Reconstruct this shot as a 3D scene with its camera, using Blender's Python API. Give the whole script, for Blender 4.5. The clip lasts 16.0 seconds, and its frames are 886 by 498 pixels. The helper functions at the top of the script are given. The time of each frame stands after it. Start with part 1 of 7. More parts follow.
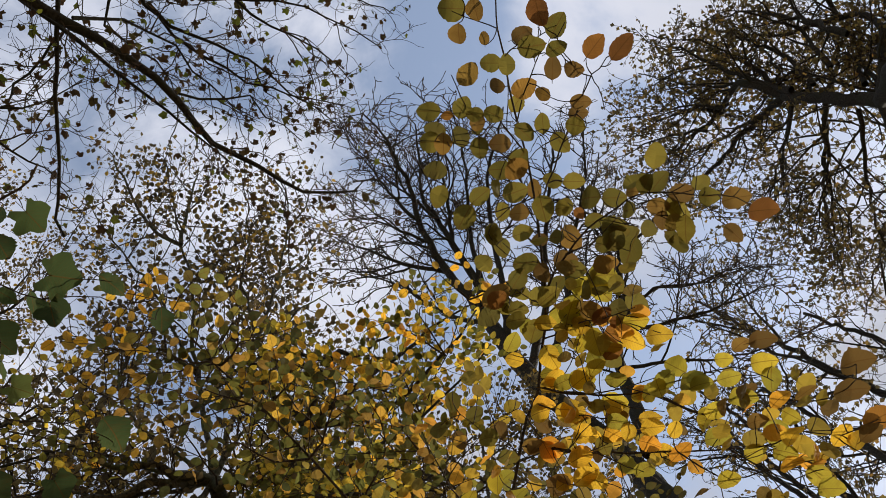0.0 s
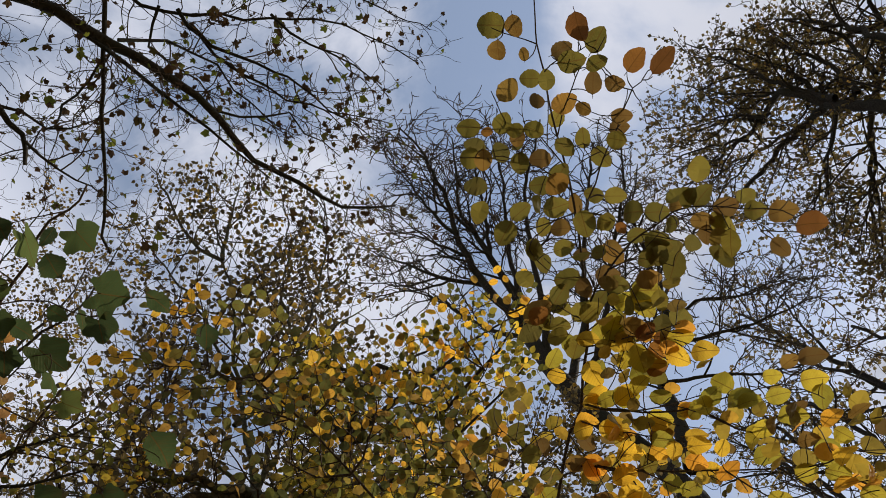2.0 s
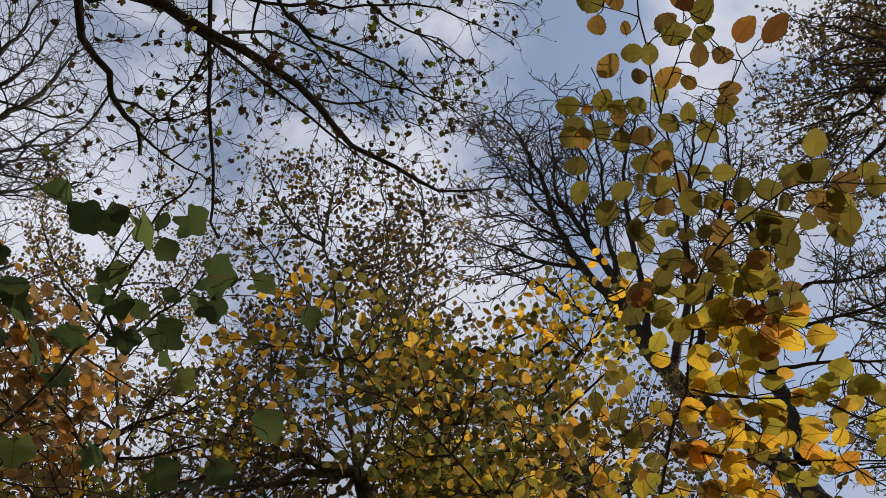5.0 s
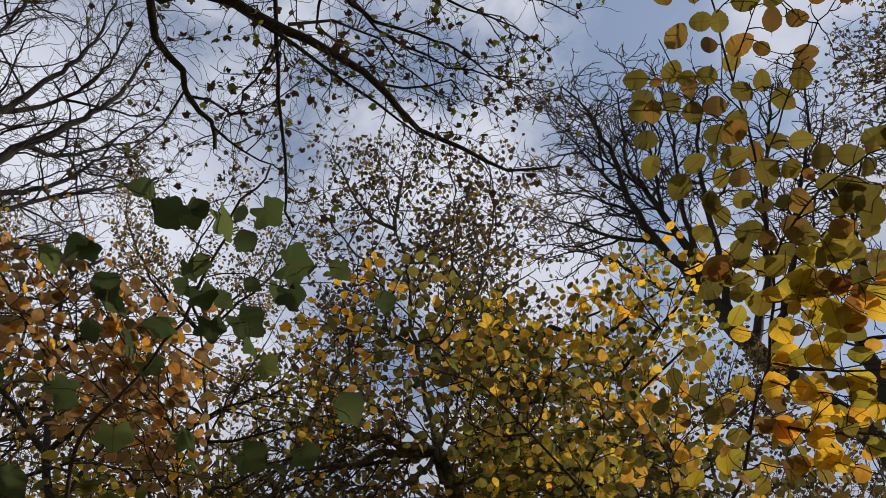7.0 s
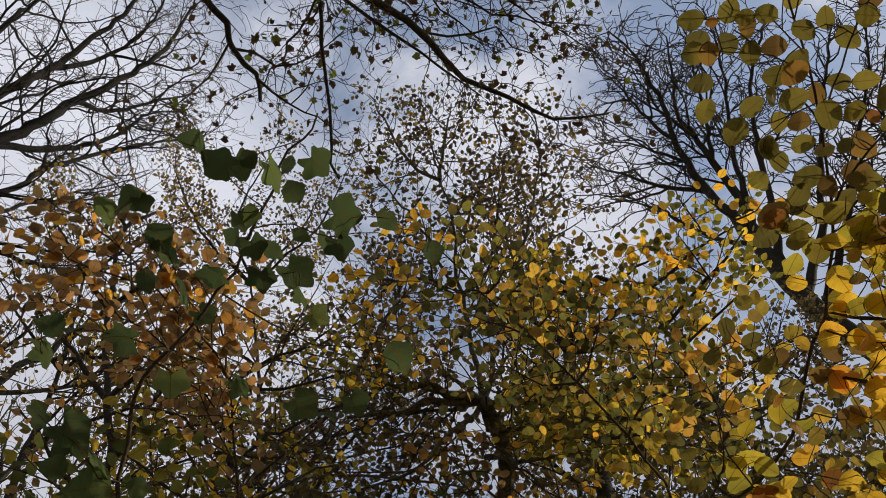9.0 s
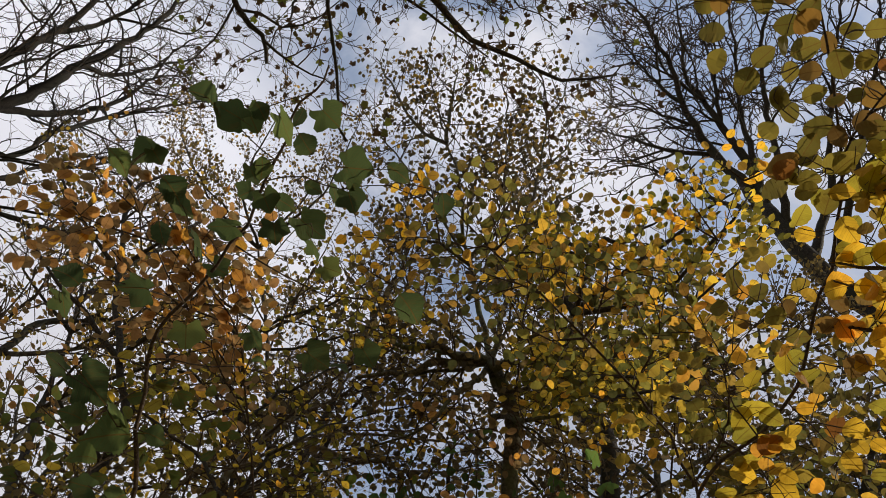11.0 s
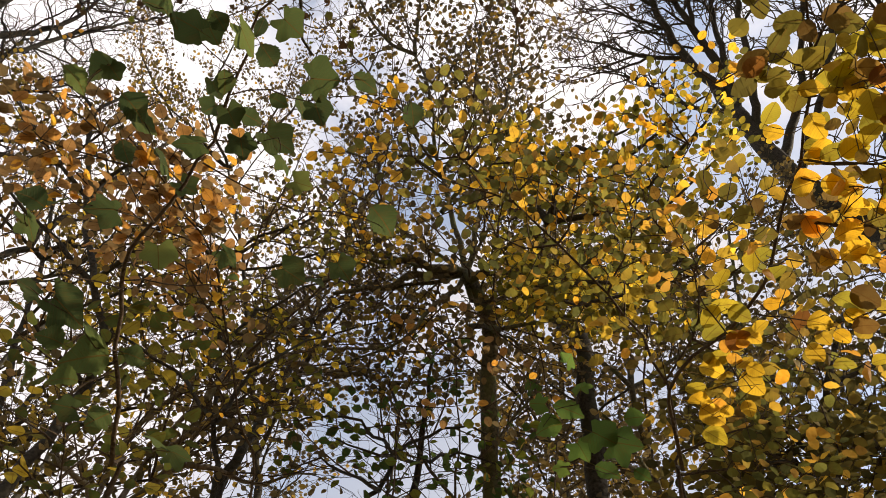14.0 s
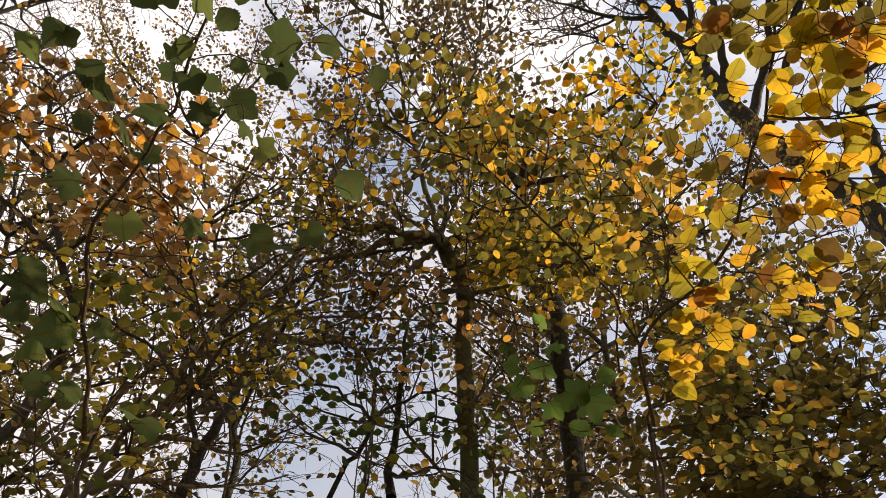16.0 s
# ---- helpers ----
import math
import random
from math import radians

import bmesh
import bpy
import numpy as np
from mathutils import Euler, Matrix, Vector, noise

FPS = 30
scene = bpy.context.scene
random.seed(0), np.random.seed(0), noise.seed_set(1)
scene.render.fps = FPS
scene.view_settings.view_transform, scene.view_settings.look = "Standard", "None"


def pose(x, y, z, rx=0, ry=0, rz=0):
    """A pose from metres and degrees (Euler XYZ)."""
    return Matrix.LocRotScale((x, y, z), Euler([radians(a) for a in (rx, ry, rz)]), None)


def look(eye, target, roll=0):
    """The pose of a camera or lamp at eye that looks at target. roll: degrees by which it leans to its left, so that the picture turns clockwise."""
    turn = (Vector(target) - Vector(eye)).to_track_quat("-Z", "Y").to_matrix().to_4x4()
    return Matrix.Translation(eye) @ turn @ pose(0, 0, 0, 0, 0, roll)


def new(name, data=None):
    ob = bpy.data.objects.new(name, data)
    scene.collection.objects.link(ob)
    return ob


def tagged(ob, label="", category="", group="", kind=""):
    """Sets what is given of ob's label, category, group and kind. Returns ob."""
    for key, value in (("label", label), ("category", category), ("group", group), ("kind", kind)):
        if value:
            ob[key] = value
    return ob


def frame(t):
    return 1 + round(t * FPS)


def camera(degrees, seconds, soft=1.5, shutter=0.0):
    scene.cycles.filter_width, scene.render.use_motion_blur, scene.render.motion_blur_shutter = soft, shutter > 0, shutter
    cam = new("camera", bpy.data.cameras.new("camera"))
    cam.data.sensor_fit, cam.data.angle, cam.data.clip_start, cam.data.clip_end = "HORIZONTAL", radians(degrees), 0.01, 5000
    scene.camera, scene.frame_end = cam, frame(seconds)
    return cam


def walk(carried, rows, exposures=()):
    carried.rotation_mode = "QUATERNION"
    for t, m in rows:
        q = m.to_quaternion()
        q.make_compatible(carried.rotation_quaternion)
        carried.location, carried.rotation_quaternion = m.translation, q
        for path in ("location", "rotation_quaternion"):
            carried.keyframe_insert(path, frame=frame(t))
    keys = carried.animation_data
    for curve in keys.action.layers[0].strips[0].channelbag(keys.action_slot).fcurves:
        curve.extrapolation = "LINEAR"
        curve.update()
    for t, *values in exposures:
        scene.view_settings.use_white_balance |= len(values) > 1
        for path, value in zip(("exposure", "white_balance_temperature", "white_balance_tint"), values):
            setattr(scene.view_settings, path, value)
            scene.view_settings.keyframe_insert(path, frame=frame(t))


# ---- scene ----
cam = camera(58.97, 16.0, soft=0.7)
PATH = [
    (0.0, pose(0.000, -0.000, 1.600, 168.75, 9.73, -0.32)),
    (0.5, pose(-0.003, 0.000, 1.602, 169.05, 9.45, -0.17)),
    (1.0, pose(-0.009, -0.002, 1.603, 169.27, 9.21, 0.11)),
    (1.5, pose(-0.002, -0.004, 1.601, 169.53, 8.50, 0.57)),
    (2.0, pose(-0.006, -0.005, 1.603, 169.85, 7.13, 0.59)),
    (2.5, pose(-0.013, -0.009, 1.603, 169.42, 5.32, 0.55)),
    (3.0, pose(-0.007, -0.009, 1.605, 168.94, 4.21, 0.80)),
    (5.5, pose(-0.011, 0.001, 1.610, 168.64, -0.88, 3.10)),
    (6.0, pose(-0.006, -0.002, 1.600, 168.19, -2.24, 4.07)),
    (6.5, pose(-0.009, -0.004, 1.598, 167.57, -3.58, 4.87)),
    (7.0, pose(-0.010, -0.005, 1.601, 167.23, -4.31, 5.53)),
    (7.5, pose(-0.013, -0.004, 1.604, 166.70, -5.59, 5.58)),
    (8.0, pose(-0.017, -0.001, 1.608, 165.85, -6.19, 5.49)),
    (8.5, pose(-0.018, 0.000, 1.610, 164.32, -6.69, 5.98)),
    (9.0, pose(-0.017, 0.000, 1.607, 163.56, -7.37, 6.71)),
    (11.5, pose(-0.027, 0.027, 1.580, 159.88, -7.70, 6.92)),
    (12.0, pose(-0.026, 0.029, 1.581, 158.50, -7.36, 7.10)),
    (12.5, pose(-0.028, 0.029, 1.581, 157.70, -7.14, 7.11)),
    (13.0, pose(-0.027, 0.030, 1.581, 156.78, -6.62, 7.27)),
    (13.5, pose(-0.024, 0.031, 1.582, 155.89, -6.05, 7.51)),
    (14.0, pose(-0.023, 0.032, 1.581, 154.77, -5.30, 8.00)),
    (14.5, pose(-0.022, 0.036, 1.581, 153.97, -4.57, 8.19)),
    (15.0, pose(-0.020, 0.037, 1.582, 153.55, -4.02, 8.47)),
    (15.5, pose(-0.017, 0.038, 1.581, 152.89, -3.64, 8.61)),
    (16.0, pose(-0.015, 0.040, 1.583, 152.30, -2.98, 8.40)),
]
walk(cam, PATH, exposures=[(0.0, -0.16, 6500, 10), (1.5, -0.18, 6500, 10), (3.0, -0.42, 6500, 10), (5.5, -0.31, 6500, 10), (8.5, -0.32, 6600, 10), (11.5, 0.0, 6950, 11), (12.5, 0.3, 7150, 12), (14.0, 0.46, 7600, 13), (16.0, 0.43, 7800, 13)])

# ---------------------------------------------------------------- sky and sun
SUN_ELEVATION, SUN_TURN = radians(31), radians(78)      # turn from +y towards +x
SUN_WAY = Vector((math.sin(SUN_TURN) * math.cos(SUN_ELEVATION), math.cos(SUN_TURN) * math.cos(SUN_ELEVATION), math.sin(SUN_ELEVATION)))


def make_world():
    world = bpy.data.worlds.new("sky")
    scene.world = world
    world.use_nodes = True
    nt = world.node_tree
    nt.nodes.clear()
    out = nt.nodes.new("ShaderNodeOutputWorld")
    back = nt.nodes.new("ShaderNodeBackground")
    sky = nt.nodes.new("ShaderNodeTexSky")
    sky.sky_type, sky.sun_disc = "NISHITA", False
    sky.sun_elevation, sky.sun_rotation = SUN_ELEVATION, SUN_TURN
    sky.air_density, sky.dust_density, sky.ozone_density = 1.3, 1.2, 1.8
    coord = nt.nodes.new("ShaderNodeTexCoord")
    stretch = nt.nodes.new("ShaderNodeMapping")
    stretch.inputs["Scale"].default_value = (1.0, 1.3, 1.0)
    stretch.inputs["Location"].default_value = (0.35, 0.1, 0.0)
    clouds = nt.nodes.new("ShaderNodeTexNoise")
    clouds.inputs["Scale"].default_value, clouds.inputs["Detail"].default_value = 3.2, 7.0
    clouds.inputs["Roughness"].default_value, clouds.inputs["Distortion"].default_value = 0.55, 0.25
    cover = nt.nodes.new("ShaderNodeMapRange")
    cover.interpolation_type = "SMOOTHSTEP"
    cover.inputs["From Min"].default_value, cover.inputs["From Max"].default_value = 0.42, 0.62
    cover.inputs["To Min"].default_value, cover.inputs["To Max"].default_value = 0.18, 1.0
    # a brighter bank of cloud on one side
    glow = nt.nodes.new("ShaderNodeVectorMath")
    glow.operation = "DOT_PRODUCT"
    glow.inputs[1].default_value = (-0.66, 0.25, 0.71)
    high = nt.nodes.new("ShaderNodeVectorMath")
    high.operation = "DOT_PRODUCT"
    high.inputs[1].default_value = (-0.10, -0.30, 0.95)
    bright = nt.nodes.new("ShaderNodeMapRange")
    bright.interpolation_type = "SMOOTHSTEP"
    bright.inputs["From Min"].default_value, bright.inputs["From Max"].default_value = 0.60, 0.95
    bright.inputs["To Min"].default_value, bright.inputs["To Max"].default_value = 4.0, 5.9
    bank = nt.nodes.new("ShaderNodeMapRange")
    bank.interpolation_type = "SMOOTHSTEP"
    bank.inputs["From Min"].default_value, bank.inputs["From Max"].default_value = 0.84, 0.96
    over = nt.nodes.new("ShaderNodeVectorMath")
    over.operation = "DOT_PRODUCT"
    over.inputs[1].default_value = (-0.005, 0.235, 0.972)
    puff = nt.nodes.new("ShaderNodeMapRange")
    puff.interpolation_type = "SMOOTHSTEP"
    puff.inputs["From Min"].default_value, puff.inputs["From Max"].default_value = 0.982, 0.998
    # paler cloud low over the wood
    low = nt.nodes.new("ShaderNodeVectorMath")
    low.operation = "DOT_PRODUCT"
    low.inputs[1].default_value = (0.0, 0.8, 0.6)
    pale = nt.nodes.new("ShaderNodeMapRange")
    pale.interpolation_type = "SMOOTHSTEP"
    pale.inputs["From Min"].default_value, pale.inputs["From Max"].default_value = 0.86, 0.97
    pale.inputs["To Max"].default_value = 0.55
    thick = nt.nodes.new("ShaderNodeMath")
    thick.operation = "MAXIMUM"
    thicker = nt.nodes.new("ShaderNodeMath")
    thicker.operation = "MAXIMUM"
    closed = nt.nodes.new("ShaderNodeMath")
    closed.operation = "MAXIMUM"
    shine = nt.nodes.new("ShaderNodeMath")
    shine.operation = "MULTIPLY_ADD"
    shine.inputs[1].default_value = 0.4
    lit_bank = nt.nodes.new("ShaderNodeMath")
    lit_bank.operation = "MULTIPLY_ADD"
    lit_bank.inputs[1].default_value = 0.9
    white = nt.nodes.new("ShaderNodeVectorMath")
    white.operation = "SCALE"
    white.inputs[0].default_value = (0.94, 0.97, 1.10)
    blue = nt.nodes.new("ShaderNodeVectorMath")
    blue.operation = "SCALE"
    blue.inputs["Scale"].default_value = 1.3
    mix = nt.nodes.new("ShaderNodeMix")
    mix.data_type = "RGBA"
    nt.links.new(coord.outputs["Generated"], stretch.inputs["Vector"])
    nt.links.new(stretch.outputs["Vector"], clouds.inputs["Vector"])
    nt.links.new(clouds.outputs["Fac"], cover.inputs["Value"])
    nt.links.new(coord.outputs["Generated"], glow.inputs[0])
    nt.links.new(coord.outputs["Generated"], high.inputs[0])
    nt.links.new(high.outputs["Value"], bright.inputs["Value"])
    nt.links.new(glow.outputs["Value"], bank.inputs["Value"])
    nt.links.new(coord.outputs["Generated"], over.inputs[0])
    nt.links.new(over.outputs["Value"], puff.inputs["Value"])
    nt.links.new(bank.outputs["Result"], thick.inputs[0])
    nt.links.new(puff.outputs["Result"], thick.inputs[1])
    nt.links.new(coord.outputs["Generated"], low.inputs[0])
    nt.links.new(low.outputs["Value"], pale.inputs["Value"])
    nt.links.new(thick.outputs[0], thicker.inputs[0])
    nt.links.new(pale.outputs["Result"], thicker.inputs[1])
    nt.links.new(thicker.outputs[0], closed.inputs[0])
    nt.links.new(cover.outputs["Result"], closed.inputs[1])
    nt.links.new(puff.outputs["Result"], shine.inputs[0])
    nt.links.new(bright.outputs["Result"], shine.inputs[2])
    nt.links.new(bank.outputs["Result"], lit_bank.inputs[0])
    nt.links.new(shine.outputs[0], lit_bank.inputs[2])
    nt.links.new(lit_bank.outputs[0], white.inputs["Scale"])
    nt.links.new(closed.outputs[0], mix.inputs["Factor"])
    nt.links.new(sky.outputs["Color"], blue.inputs[0])
    nt.links.new(blue.outputs["Vector"], mix.inputs["A"])
    nt.links.new(white.outputs["Vector"], mix.inputs["B"])
    nt.links.new(mix.outputs["Result"], back.inputs["Color"])
    back.inputs["Strength"].default_value = 0.15
    nt.links.new(back.outputs["Background"], out.inputs["Surface"])


make_world()
sun_data = bpy.data.lights.new("sun", "SUN")
sun_data.energy, sun_data.angle, sun_data.color = 5.0, radians(0.6), (1.0, 0.93, 0.82)
sun = new("sun", sun_data)
sun.matrix_world = look(tuple(SUN_WAY * 60), (0, 0, 0))


# ---------------------------------------------------------------- materials
def material(name):
    m = bpy.data.materials.new(name)
    m.use_nodes = True
    m.node_tree.nodes.clear()
    return m, m.node_tree.nodes, m.node_tree.links


def ramp_node(nodes, stops):
    ramp = nodes.new("ShaderNodeValToRGB")
    while len(ramp.color_ramp.elements) < len(stops):
        ramp.color_ramp.elements.new(0.5)
    for e, (at, colour) in zip(ramp.color_ramp.elements, stops):
        e.position, e.color = at, (*colour, 1)
    return ramp


def leaf_material(name, stops, single=False, thin=0.58, spots=(0.10, 0.045, 0.012), spotted=0.5, gloss=0.6):
    """A leaf that lets light through. Its colour varies from leaf to leaf, with brown blotches and, on single leaves, veins."""
    m, nodes, links = material(name)
    out = nodes.new("ShaderNodeOutputMaterial")
    if single:
        info = nodes.new("ShaderNodeObjectInfo")
        pick = info.outputs["Random"]
    else:
        geo = nodes.new("ShaderNodeNewGeometry")
        pick = geo.outputs["Random Per Island"]
    ramp = ramp_node(nodes, stops)
    links.new(pick, ramp.inputs["Fac"])
    coord = nodes.new("ShaderNodeTexCoord")
    blotch = nodes.new("ShaderNodeTexNoise")
    blotch.noise_dimensions = "4D"
    blotch.inputs["Scale"].default_value = 2.6 if single else 28.0
    blotch.inputs["Detail"].default_value = 5.0
    links.new(coord.outputs["Object"], blotch.inputs["Vector"])
    many = nodes.new("ShaderNodeMath")
    many.operation = "MULTIPLY"
    many.inputs[1].default_value = 37.0
    links.new(pick, many.inputs[0])
    links.new(many.outputs[0], blotch.inputs["W"])
    edge = nodes.new("ShaderNodeMapRange")
    edge.inputs["From Min"].default_value, edge.inputs["From Max"].default_value = 0.52, 0.74
    edge.inputs["To Max"].default_value = spotted
    links.new(blotch.outputs["Fac"], edge.inputs["Value"])
    tint = nodes.new("ShaderNodeMix")
    tint.data_type = "RGBA"
    links.new(edge.outputs["Result"], tint.inputs["Factor"])
    links.new(ramp.outputs["Color"], tint.inputs["A"])
    tint.inputs["B"].default_value = (*spots, 1)
    colour = tint.outputs["Result"]
    bump = None
    if single:
        # side veins run slantwise from the midrib
        split = nodes.new("ShaderNodeSeparateXYZ")
        links.new(coord.outputs["Object"], split.inputs["Vector"])
        side = nodes.new("ShaderNodeMath")
        side.operation = "ABSOLUTE"
        links.new(split.outputs["X"], side.inputs[0])
        slant = nodes.new("ShaderNodeMath")
        slant.operation = "MULTIPLY_ADD"
        slant.inputs[1].default_value = -0.75
        links.new(side.outputs[0], slant.inputs[0])
        links.new(split.outputs["Y"], slant.inputs[2])
        wave = nodes.new("ShaderNodeMath")
        wave.operation = "PINGPONG"
        wave.inputs[1].default_value = 0.055
        links.new(slant.outputs[0], wave.inputs[0])
        vein = nodes.new("ShaderNodeMapRange")
        vein.inputs["From Min"].default_value, vein.inputs["From Max"].default_value = 0.0, 0.016
        vein.inputs["To Min"].default_value, vein.inputs["To Max"].default_value = 0.2, 0.0
        links.new(wave.outputs[0], vein.inputs["Value"])
        rib = nodes.new("ShaderNodeMapRange")
        rib.inputs["From Min"].default_value, rib.inputs["From Max"].default_value = 0.008, 0.025
        rib.inputs["To Min"].default_value, rib.inputs["To Max"].default_value = 0.6, 0.0
        links.new(side.outputs[0], rib.inputs["Value"])
        both = nodes.new("ShaderNodeMath")
        both.operation = "MAXIMUM"
        links.new(vein.outputs["Result"], both.inputs[0])
        links.new(rib.outputs["Result"], both.inputs[1])
        veined = nodes.new("ShaderNodeMix")
        veined.data_type = "RGBA"
        links.new(both.outputs[0], veined.inputs["Factor"])
        links.new(colour, veined.inputs["A"])
        veined.inputs["B"].default_value = (*[c * 0.9 for c in spots], 1)
        colour = veined.outputs["Result"]
        bump = nodes.new("ShaderNodeBump")
        bump.inputs["Strength"].default_value, bump.inputs["Distance"].default_value = 0.4, 0.02
        links.new(both.outputs[0], bump.inputs["Height"])
    face = nodes.new("ShaderNodeBsdfPrincipled")
    face.inputs["Roughness"].default_value = gloss
    face.inputs["Specular IOR Level"].default_value = 0.05
    links.new(colour, face.inputs["Base Color"])
    if bump:
        links.new(bump.outputs["Normal"], face.inputs["Normal"])
    glow = nodes.new("ShaderNodeBsdfTranslucent")
    warm = nodes.new("ShaderNodeHueSaturation")
    warm.inputs["Saturation"].default_value, warm.inputs["Value"].default_value = 1.02, 1.78
    links.new(colour, warm.inputs["Color"])
    links.new(warm.outputs["Color"], glow.inputs["Color"])
    mix = nodes.new("ShaderNodeMixShader")
    mix.inputs["Fac"].default_value = thin
    links.new(face.outputs["BSDF"], mix.inputs[1])
    links.new(glow.outputs["BSDF"], mix.inputs[2])
    links.new(mix.outputs["Shader"], out.inputs["Surface"])
    return m


def leaf_pair(name, stops, **more):
    """The same leaf for joined foliage and for single leaves."""
    return leaf_material(name, stops, **more), leaf_material(name + "_single", stops, single=True, **more)


def bark_material(name, dark, light, moss=None, scale=14.0):
    m, nodes, links = material(name)
    out = nodes.new("ShaderNodeOutputMaterial")
    coord = nodes.new("ShaderNodeTexCoord")
    fine = nodes.new("ShaderNodeTexNoise")
    fine.inputs["Scale"].default_value, fine.inputs["Detail"].default_value = scale * 4, 6.0
    coarse = nodes.new("ShaderNodeTexNoise")
    coarse.inputs["Scale"].default_value, coarse.inputs["Detail"].default_value = scale * 0.35, 4.0
    for n in (fine, coarse):
        links.new(coord.outputs["Object"], n.inputs["Vector"])
    ramp = ramp_node(nodes, [(0.35, dark), (0.68, light)])
    links.new(fine.outputs["Fac"], ramp.inputs["Fac"])
    patch = ramp_node(nodes, [(0.45, (0, 0, 0)), (0.62, (0.8, 0.8, 0.8))])
    links.new(coarse.outputs["Fac"], patch.inputs["Fac"])
    mix = nodes.new("ShaderNodeMix")
    mix.data_type = "RGBA"
    links.new(patch.outputs["Color"], mix.inputs["Factor"])
    links.new(ramp.outputs["Color"], mix.inputs["A"])
    mix.inputs["B"].default_value = (*(moss or light), 1)
    face = nodes.new("ShaderNodeBsdfPrincipled")
    face.inputs["Roughness"].default_value = 0.9
    face.inputs["Specular IOR Level"].default_value = 0.2
    links.new(mix.outputs["Result"], face.inputs["Base Color"])
    bump = nodes.new("ShaderNodeBump")
    bump.inputs["Strength"].default_value, bump.inputs["Distance"].default_value = 0.7, 0.01
    links.new(fine.outputs["Fac"], bump.inputs["Height"])
    links.new(bump.outputs["Normal"], face.inputs["Normal"])
    links.new(face.outputs["BSDF"], out.inputs["Surface"])
    return m


LIME, GREEN = (0.19, 0.17, 0.036), (0.045, 0.085, 0.022)
DARK_GREEN, UMBER = (0.03, 0.055, 0.018), (0.07, 0.054, 0.018)

# olive leaves, darkened to paint in the shade on the sapling's top
BEECH_OLIVE_SHADED = leaf_material("beech_leaf_olive_shaded", [(0.0, (0.085, 0.07, 0.016)), (0.5, (0.125, 0.10, 0.02)), (1.0, (0.17, 0.13, 0.024))], single=True, thin=0.5, spotted=0.35)
BEECH_BROWN = leaf_material("beech_leaf_brown", [(0.0, (0.09, 0.055, 0.018)), (0.5, (0.13, 0.075, 0.022)), (1.0, (0.19, 0.11, 0.026))], single=True, thin=0.45, spotted=0.5)
BEECH_RUST = leaf_material("beech_leaf_rust", [(0.0, (0.15, 0.062, 0.02)), (0.5, (0.20, 0.085, 0.022)), (1.0, (0.28, 0.13, 0.028))], single=True, thin=0.45, spotted=0.5)
BEECH_YELLOW = leaf_material("beech_leaf_yellow", [(0.0, (0.17, 0.145, 0.022)), (0.5, (0.25, 0.20, 0.026)), (1.0, (0.36, 0.26, 0.03))], single=True, thin=0.58, spotted=0.4)
BEECH_GOLD = leaf_material("beech_leaf_gold", [(0.0, (0.30, 0.185, 0.024)), (0.5, (0.42, 0.265, 0.03)), (0.8, (0.48, 0.28, 0.03)), (1.0, (0.44, 0.19, 0.028))], single=True, thin=0.6, spotted=0.45)
# the same painted shade for the joined upper leaves
BEECH_SHADED_JOINED = leaf_material("beech_leaf_shaded", [(0.0, (0.075, 0.06, 0.016)), (0.4, (0.115, 0.092, 0.02)), (0.75, (0.15, 0.115, 0.022)), (0.9, (0.15, 0.085, 0.022)), (1.0, (0.21, 0.11, 0.024))], thin=0.5, spotted=0.35)
BEECH_NEAR_JOINED = leaf_material("beech_leaf", [(0.0, (0.09, 0.055, 0.018)), (0.25, (0.14, 0.10, 0.02)), (0.5, (0.20, 0.14, 0.022)), (0.7, (0.28, 0.18, 0.026)), (0.86, (0.36, 0.17, 0.03)), (1.0, (0.46, 0.22, 0.03))])
GREEN_NEAR = leaf_material("green_leaf_near", [(0.0, (0.03, 0.044, 0.017)), (0.5, (0.046, 0.064, 0.022)), (0.85, (0.066, 0.088, 0.027)), (1.0, (0.11, 0.125, 0.034))], single=True, thin=0.45, spotted=0.25)
# brighter copy of the green leaf, sunlight through it put into the colour
GREEN_LIT = leaf_material("green_leaf_lit", [(0.0, (0.05, 0.085, 0.022)), (0.5, (0.075, 0.125, 0.028)), (1.0, (0.13, 0.18, 0.036))], single=True, thin=0.55, spotted=0.2)
GREEN_FAR = leaf_pair("green_leaf", [(0.0, DARK_GREEN), (0.6, GREEN), (0.9, (0.12, 0.13, 0.02)), (1.0, LIME)], thin=0.45)
YELLOW_BEECH = leaf_pair("yellow_beech_leaf", [(0.0, (0.052, 0.05, 0.016)), (0.25, (0.10, 0.094, 0.021)), (0.48, (0.18, 0.152, 0.025)), (0.66, (0.30, 0.215, 0.031)), (0.8, (0.44, 0.29, 0.038)), (0.92, (0.54, 0.38, 0.046)), (1.0, (0.55, 0.26, 0.038))])
# gold leaves whose raised colour stands in for direct sun on them
SUNLIT_GOLD_BEECH = leaf_pair("sunlit_gold_beech_leaf", [(0.0, (0.16, 0.10, 0.02)), (0.25, (0.30, 0.165, 0.028)), (0.55, (0.50, 0.26, 0.03)), (0.8, (0.66, 0.38, 0.04)), (1.0, (0.60, 0.25, 0.03))], thin=0.62, spotted=0.3)
